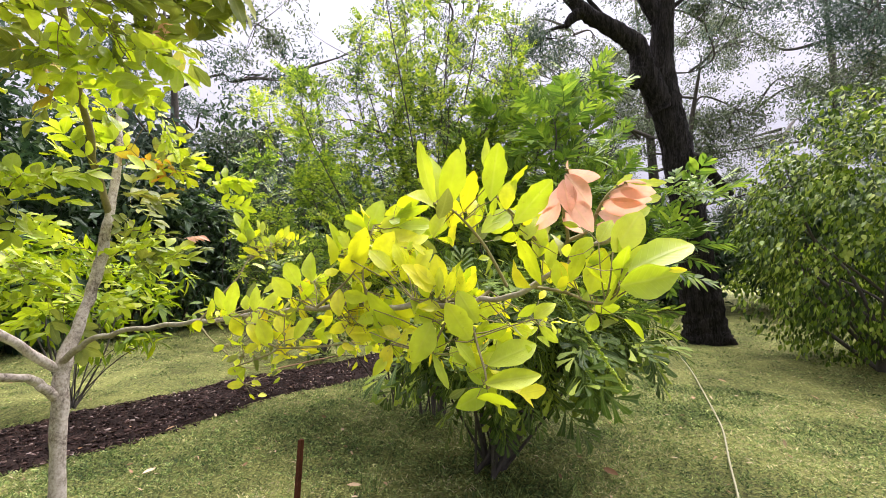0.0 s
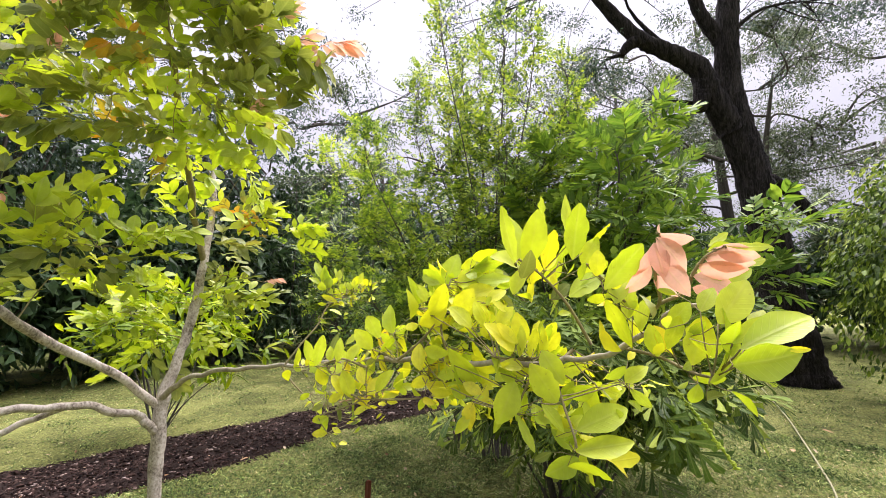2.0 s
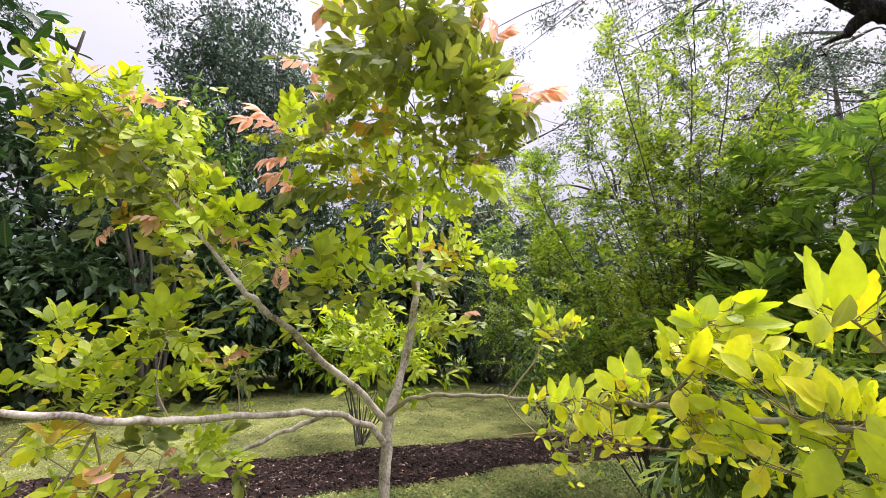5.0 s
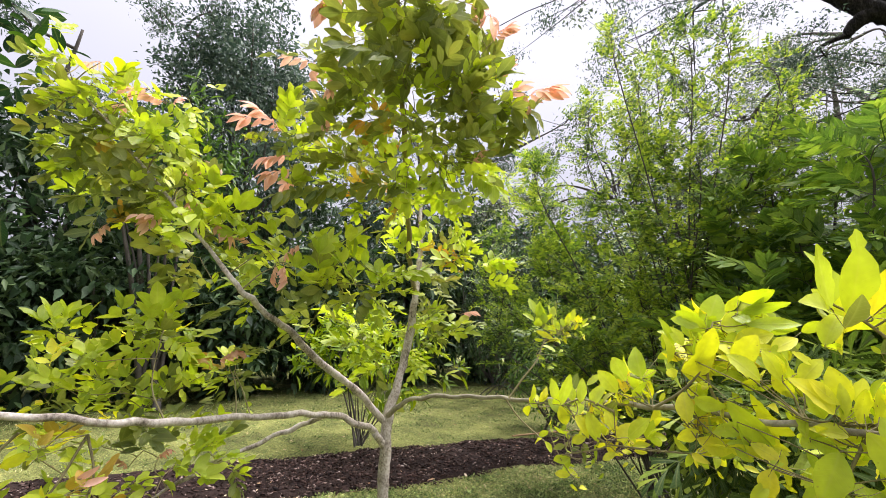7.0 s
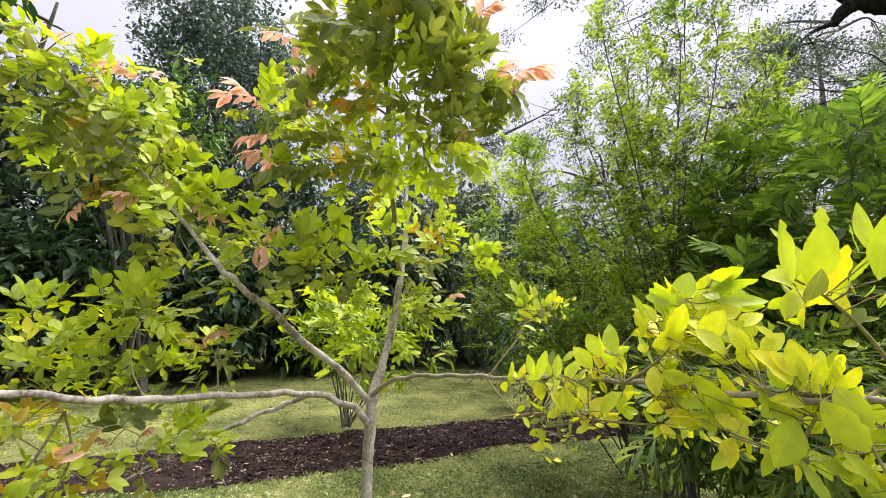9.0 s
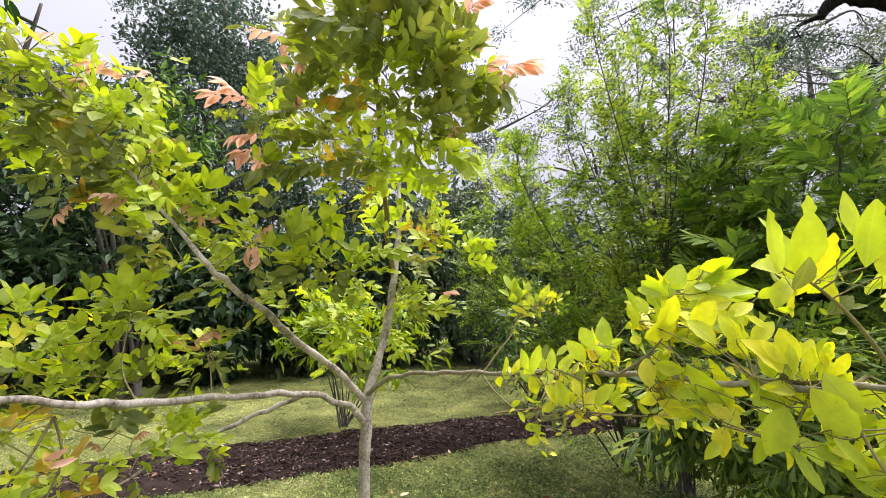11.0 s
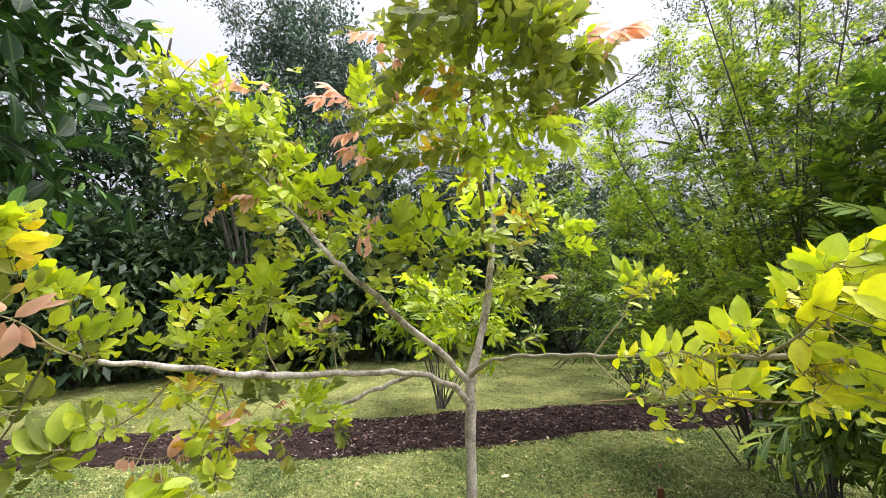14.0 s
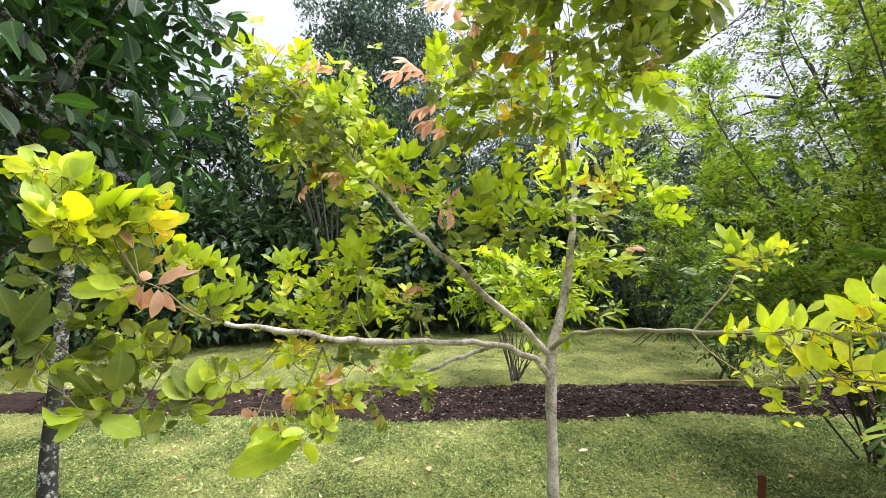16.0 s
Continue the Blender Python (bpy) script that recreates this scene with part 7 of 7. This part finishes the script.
# ---- the thicket round the lawn ----
THICKET = [(-11.0, -3.5, 1.8, 3.6), (-11.5, -1.5, 1.8, 3.4), (-11.6, 1.2, 1.7, 3.6), (-10.8, 3.6, 1.6, 3.8), (-9.8, 6.0, 1.6, 3.6), (-8.8, 8.2, 1.6, 4.2), (-7.6, 10.4, 1.6, 4.4), (-5.6, 12.4, 1.7, 4.6), (-3.4, 12.6, 1.5, 4.0), (-0.8, 11.6, 1.6, 3.6), (1.6, 12.2, 1.7, 3.2), (4.0, 14.5, 1.9, 3.0), (7.5, 14.0, 1.8, 3.2), (10.5, 12.0, 1.9, 3.4), (11.5, 9.0, 1.9, 3.6)]
for k, (x, y, rad, h) in enumerate(THICKET):
    shrub("thicket_shrub", "dense dark green shrub of the thicket behind the lawn", "shrub", (x, y, 0), (x, y, h * 0.5), (rad, rad, h * 0.52), 190, 20, 0.3, FAR_LEAF, DARK, GREY_BARK, stems=7, stem_r=0.05, droop=0.4, spread=0.26, shell=0.35, seed=70 + k, group="shrubs round the lawn")
BACK_TREES = [(-14.0, -1.0, 2.2, 6.5), (-13.8, 2.6, 2.2, 7.0), (-12.8, 6.0, 2.2, 6.0), (-11.5, 9.4, 2.2, 6.4), (-9.8, 12.2, 2.2, 6.8), (-7.4, 14.4, 2.2, 6.6), (-4.4, 15.2, 2.0, 5.6), (-1.6, 15.0, 2.0, 4.6), (1.4, 15.6, 2.0, 4.2)]
for k, (x, y, rad, h) in enumerate(BACK_TREES):
    shrub("woodland_tree", "dark green woodland tree closing the view behind the thicket", "tree", (x, y, 0), (x, y, h * 0.55), (rad, rad, h * 0.5), 180, 21, 0.35, FAR_LEAF, DARK if k % 2 else GUM_DARK, GREY_BARK, stems=4, stem_r=0.09, droop=0.5, spread=0.34, shell=0.35, seed=100 + k, group="woodland trees behind the thicket")


def make_far_woods():
    r = np.random.default_rng(90)
    n = 26000
    ang, rad = r.uniform(0, 2 * np.pi, n), r.uniform(17, 24, n)
    h = 2.5 + 1.5 * np.sin(ang * 7 + 1) + 1.0 * np.sin(ang * 17)
    z = np.abs(h) * r.random(n) ** 0.7 + 0.2
    d = unit(r.normal(size=(n, 3)) + (0, 0, -0.3))
    v, q, u = scatter(FAR_BROAD, r.integers(0, 2, n), np.c_[rad * np.cos(ang), rad * np.sin(ang), z], turns(d, unit(r.normal(size=(n, 3)))), r.uniform(0.35, 0.7, n))
    tagged(part("far_woods", mesh_from("far_woods", v, q, u, [DARK])), "dark undergrowth of the woods far behind the garden", "woods", kind="stuff")


make_far_woods()

# ---- small things ----
def make_stake():
    ob = thing("steel_picket", (-0.85, 2.33, 0), "rusted steel star picket driven into the lawn, leaning a little", "picket")
    s = bmesh.new()
    prof = [(0, 0.016), (0.003, 0.004), (0.017, -0.008), (0.015, -0.012), (0, -0.004), (-0.015, -0.012), (-0.017, -0.008), (-0.003, 0.004)]
    rings = [[s.verts.new((x * f + dx, y * f, z)) for x, y in prof] for z, f, dx in ((-0.1, 1, 0), (0.3, 1, 0.004), (0.565, 1, 0.008), (0.572, 0.86, 0.008))]
    for a, b in zip(rings, rings[1:]):
        for k in range(len(prof)):
            s.faces.new((a[k], a[(k + 1) % len(prof)], b[(k + 1) % len(prof)], b[k]))
    s.faces.new(rings[-1])
    me = bpy.data.meshes.new("post")
    bmesh.ops.recalc_face_normals(s, faces=s.faces)
    s.to_mesh(me)
    s.free()
    me.materials.append(RUST)
    part("post", me, ob).matrix_basis = pose(0, 0, 0, 2, 3, 25)


make_stake()
v, q, u = tube([(4.3, 8.3, 0.02), (3.95, 7.5, 0.03), (3.35, 5.9, 0.025), (2.98, 5.03, 0.03), (2.6, 4.15, 0.025), (2.4, 3.73, 0.03), (2.1, 3.2, 0.03), (1.86, 2.76, 0.03), (1.5, 2.1, 0.03), (1.3, 1.2, 0.02), (1.2, 0.2, 0.02)], [0.0075] * 11, sides=8, per=8)
tagged(part("garden_hose", mesh_from("garden_hose", v, q, u, [HOSE])), "thin pale yellow-green hose lying across the lawn", "hose")
v, q, u = tube([(-2.45, 5.75, 0.14), (-2.1, 6.15, 0.15), (-1.7, 6.6, 0.15)], [0.012, 0.013, 0.009], sides=6, per=5, wobble=0.1)
tagged(part("stick", mesh_from("stick", v, q, u, [DRY])), "pale dry stick lying on the mulch", "stick")


def make_fallen():
    r = np.random.default_rng(95)
    kinds = [mesh_from("fallen_leaf", *leaf(0.45, 0.5, 4, 0.35, -0.12, 0.1, seed=k), [DRY]) for k in range(3)]
    spots = [(-3.1, 3.28), (-2.73, 3.95), (-3.4, 1.6), (-3.7, 0.9), (-2.9, 1.9), (-2.3, 3.1), (-3.0, 0.4), (-0.6, 2.9), (2.7, 4.7), (3.4, 5.2), (-4.0, 0.3), (-1.0, 3.4), (1.2, 3.0), (3.9, 4.5)]
    for k, (x, y) in enumerate(spots):
        s = r.uniform(0.07, 0.13)
        z = float(ground_z(np.array(x), np.array(y)))
        ob = part("fallen_leaf", kinds[k % 3])
        ob.matrix_basis = pose(x, y, z + 0.022, r.normal(0, 8), r.normal(0, 10), r.uniform(0, 360)) @ Matrix.Diagonal((s, s, s, 1))
        tagged(ob, "dry curled tan leaf fallen on the lawn", "fallen leaf", "fallen leaves on the lawn")


make_fallen()


def make_vines():
    """Strands of small leaves that hang as a curtain in front of the dark thicket."""
    r = np.random.default_rng(96)
    ob = thing("hanging_vine", (-3.8, 8.5, 0), "curtain of hanging vine with small leaves over the dark thicket", "vine")
    strands, at = [], []
    for k in range(46):
        x, y = -3.85 + r.normal(0, 0.45), 8.6 + r.normal(0, 0.4)
        top, foot = r.uniform(3.0, 4.2), r.uniform(0.3, 1.6)
        pts = [(x + r.normal(0, 0.05), y + r.normal(0, 0.05), z) for z in np.linspace(top, foot, 6)]
        strands.append(tube(pts, [0.006] * 6, sides=4, per=3, seed=k))
        at.append(smooth_line(pts, 8))
    v, q, u = joined(*strands)
    under("vine_growth", mesh_from("vine_growth", v, q, u, [GREY_BARK]), ob, kind="stuff")
    at = np.concatenate(at)
    at = np.repeat(at, 3, axis=0) + r.normal(0, 0.05, (len(at) * 3, 3))
    n = len(at)
    d = unit(r.normal(size=(n, 3)) + (0, 0, -0.8))
    v, q, u = scatter(FAR_LEAF, r.integers(0, 3, n), at, turns(d, unit(r.normal(size=(n, 3)))), r.uniform(0.06, 0.11, n))
    under("vine_leaves", mesh_from("vine_leaves", v, q, u, [DARK]), ob, kind="stuff")


make_vines()
for pts in ([(-4.6, 9.0, 0.05), (-4.2, 9.1, 0.35), (-3.7, 9.2, 0.3), (-3.4, 9.2, 0.02)], [(-4.4, 8.8, 0.03), (-3.9, 9.0, 0.45), (-3.3, 9.1, 0.2)], [(-4.3, 9.3, 0.05), (-3.8, 9.4, 0.6), (-3.2, 9.3, 0.35)]):
    v, q, u = tube(pts, [0.012] * len(pts), sides=6, per=6, wobble=0.05)
    tagged(part("stick", mesh_from("stick", v, q, u, [GREY_BARK])), "thin bent dead branch lying under the thicket", "stick")


def make_tall_grass():
    r = np.random.default_rng(97)
    blade = leaf(0.035, 0.3, 5, 0.3, 0.35, tip=0.2)
    for k, (x, y) in enumerate([(-0.16, 2.62), (0.2, 2.7), (0.42, 2.78), (-0.35, 2.55), (0.8, 2.8), (-0.55, 2.9), (0.05, 2.5)]):
        n = 26
        d = np.c_[r.normal(0, 0.38, (n, 2)), np.ones(n)]
        v, q, u = scatter([blade], np.zeros(n, int), np.c_[r.normal(0, 0.045, (n, 2)), np.full(n, -0.01)], turns(d, np.c_[r.normal(size=(n, 2)), 0.3 * np.ones(n)]), r.uniform(0.07, 0.2, n))
        ob = part("grass_tuft", mesh_from("grass_tuft", v, q, u, [BLADE]))
        ob.location = (x, y, float(ground_z(np.array(x), np.array(y))))
        tagged(ob, "tuft of longer unmown grass beside the low shrub", "grass tuft", "tufts beside the low shrub")


make_tall_grass()


def make_litter():
    """Small bits of dry leaf and twig strewn over the lawn and the mulch."""
    r = np.random.default_rng(98)
    n = 900
    rad, ang = r.uniform(1.8, 9, n), radians(90) + r.uniform(radians(-50), radians(95), n)
    x, y = rad * np.cos(ang), rad * np.sin(ang)
    s = bed_side(x, y)
    z = np.where((s > 0.02) & (s < 0.98), np.maximum(bed_z(x, y, s), ground_z(x, y)) + 0.012, ground_z(x, y) + 0.02)
    d = np.c_[r.normal(size=(n, 2)), r.normal(0, 0.2, n)]
    v, q, u = scatter([leaf(0.45, 0.5, 3, 0.3, -0.1, 0.2, seed=4), leaf(0.2, 0.5, 3, 0.2, 0.1, seed=5)], r.integers(0, 2, n), np.c_[x, y, z], turns(d, np.c_[r.normal(0, 0.3, (n, 2)), np.ones(n)]), r.uniform(0.02, 0.06, n))
    tagged(part("leaf_litter", mesh_from("leaf_litter", v, q, u, [DRY])), "scattered small bits of dry tan leaf litter", "leaf litter", kind="stuff")


make_litter()
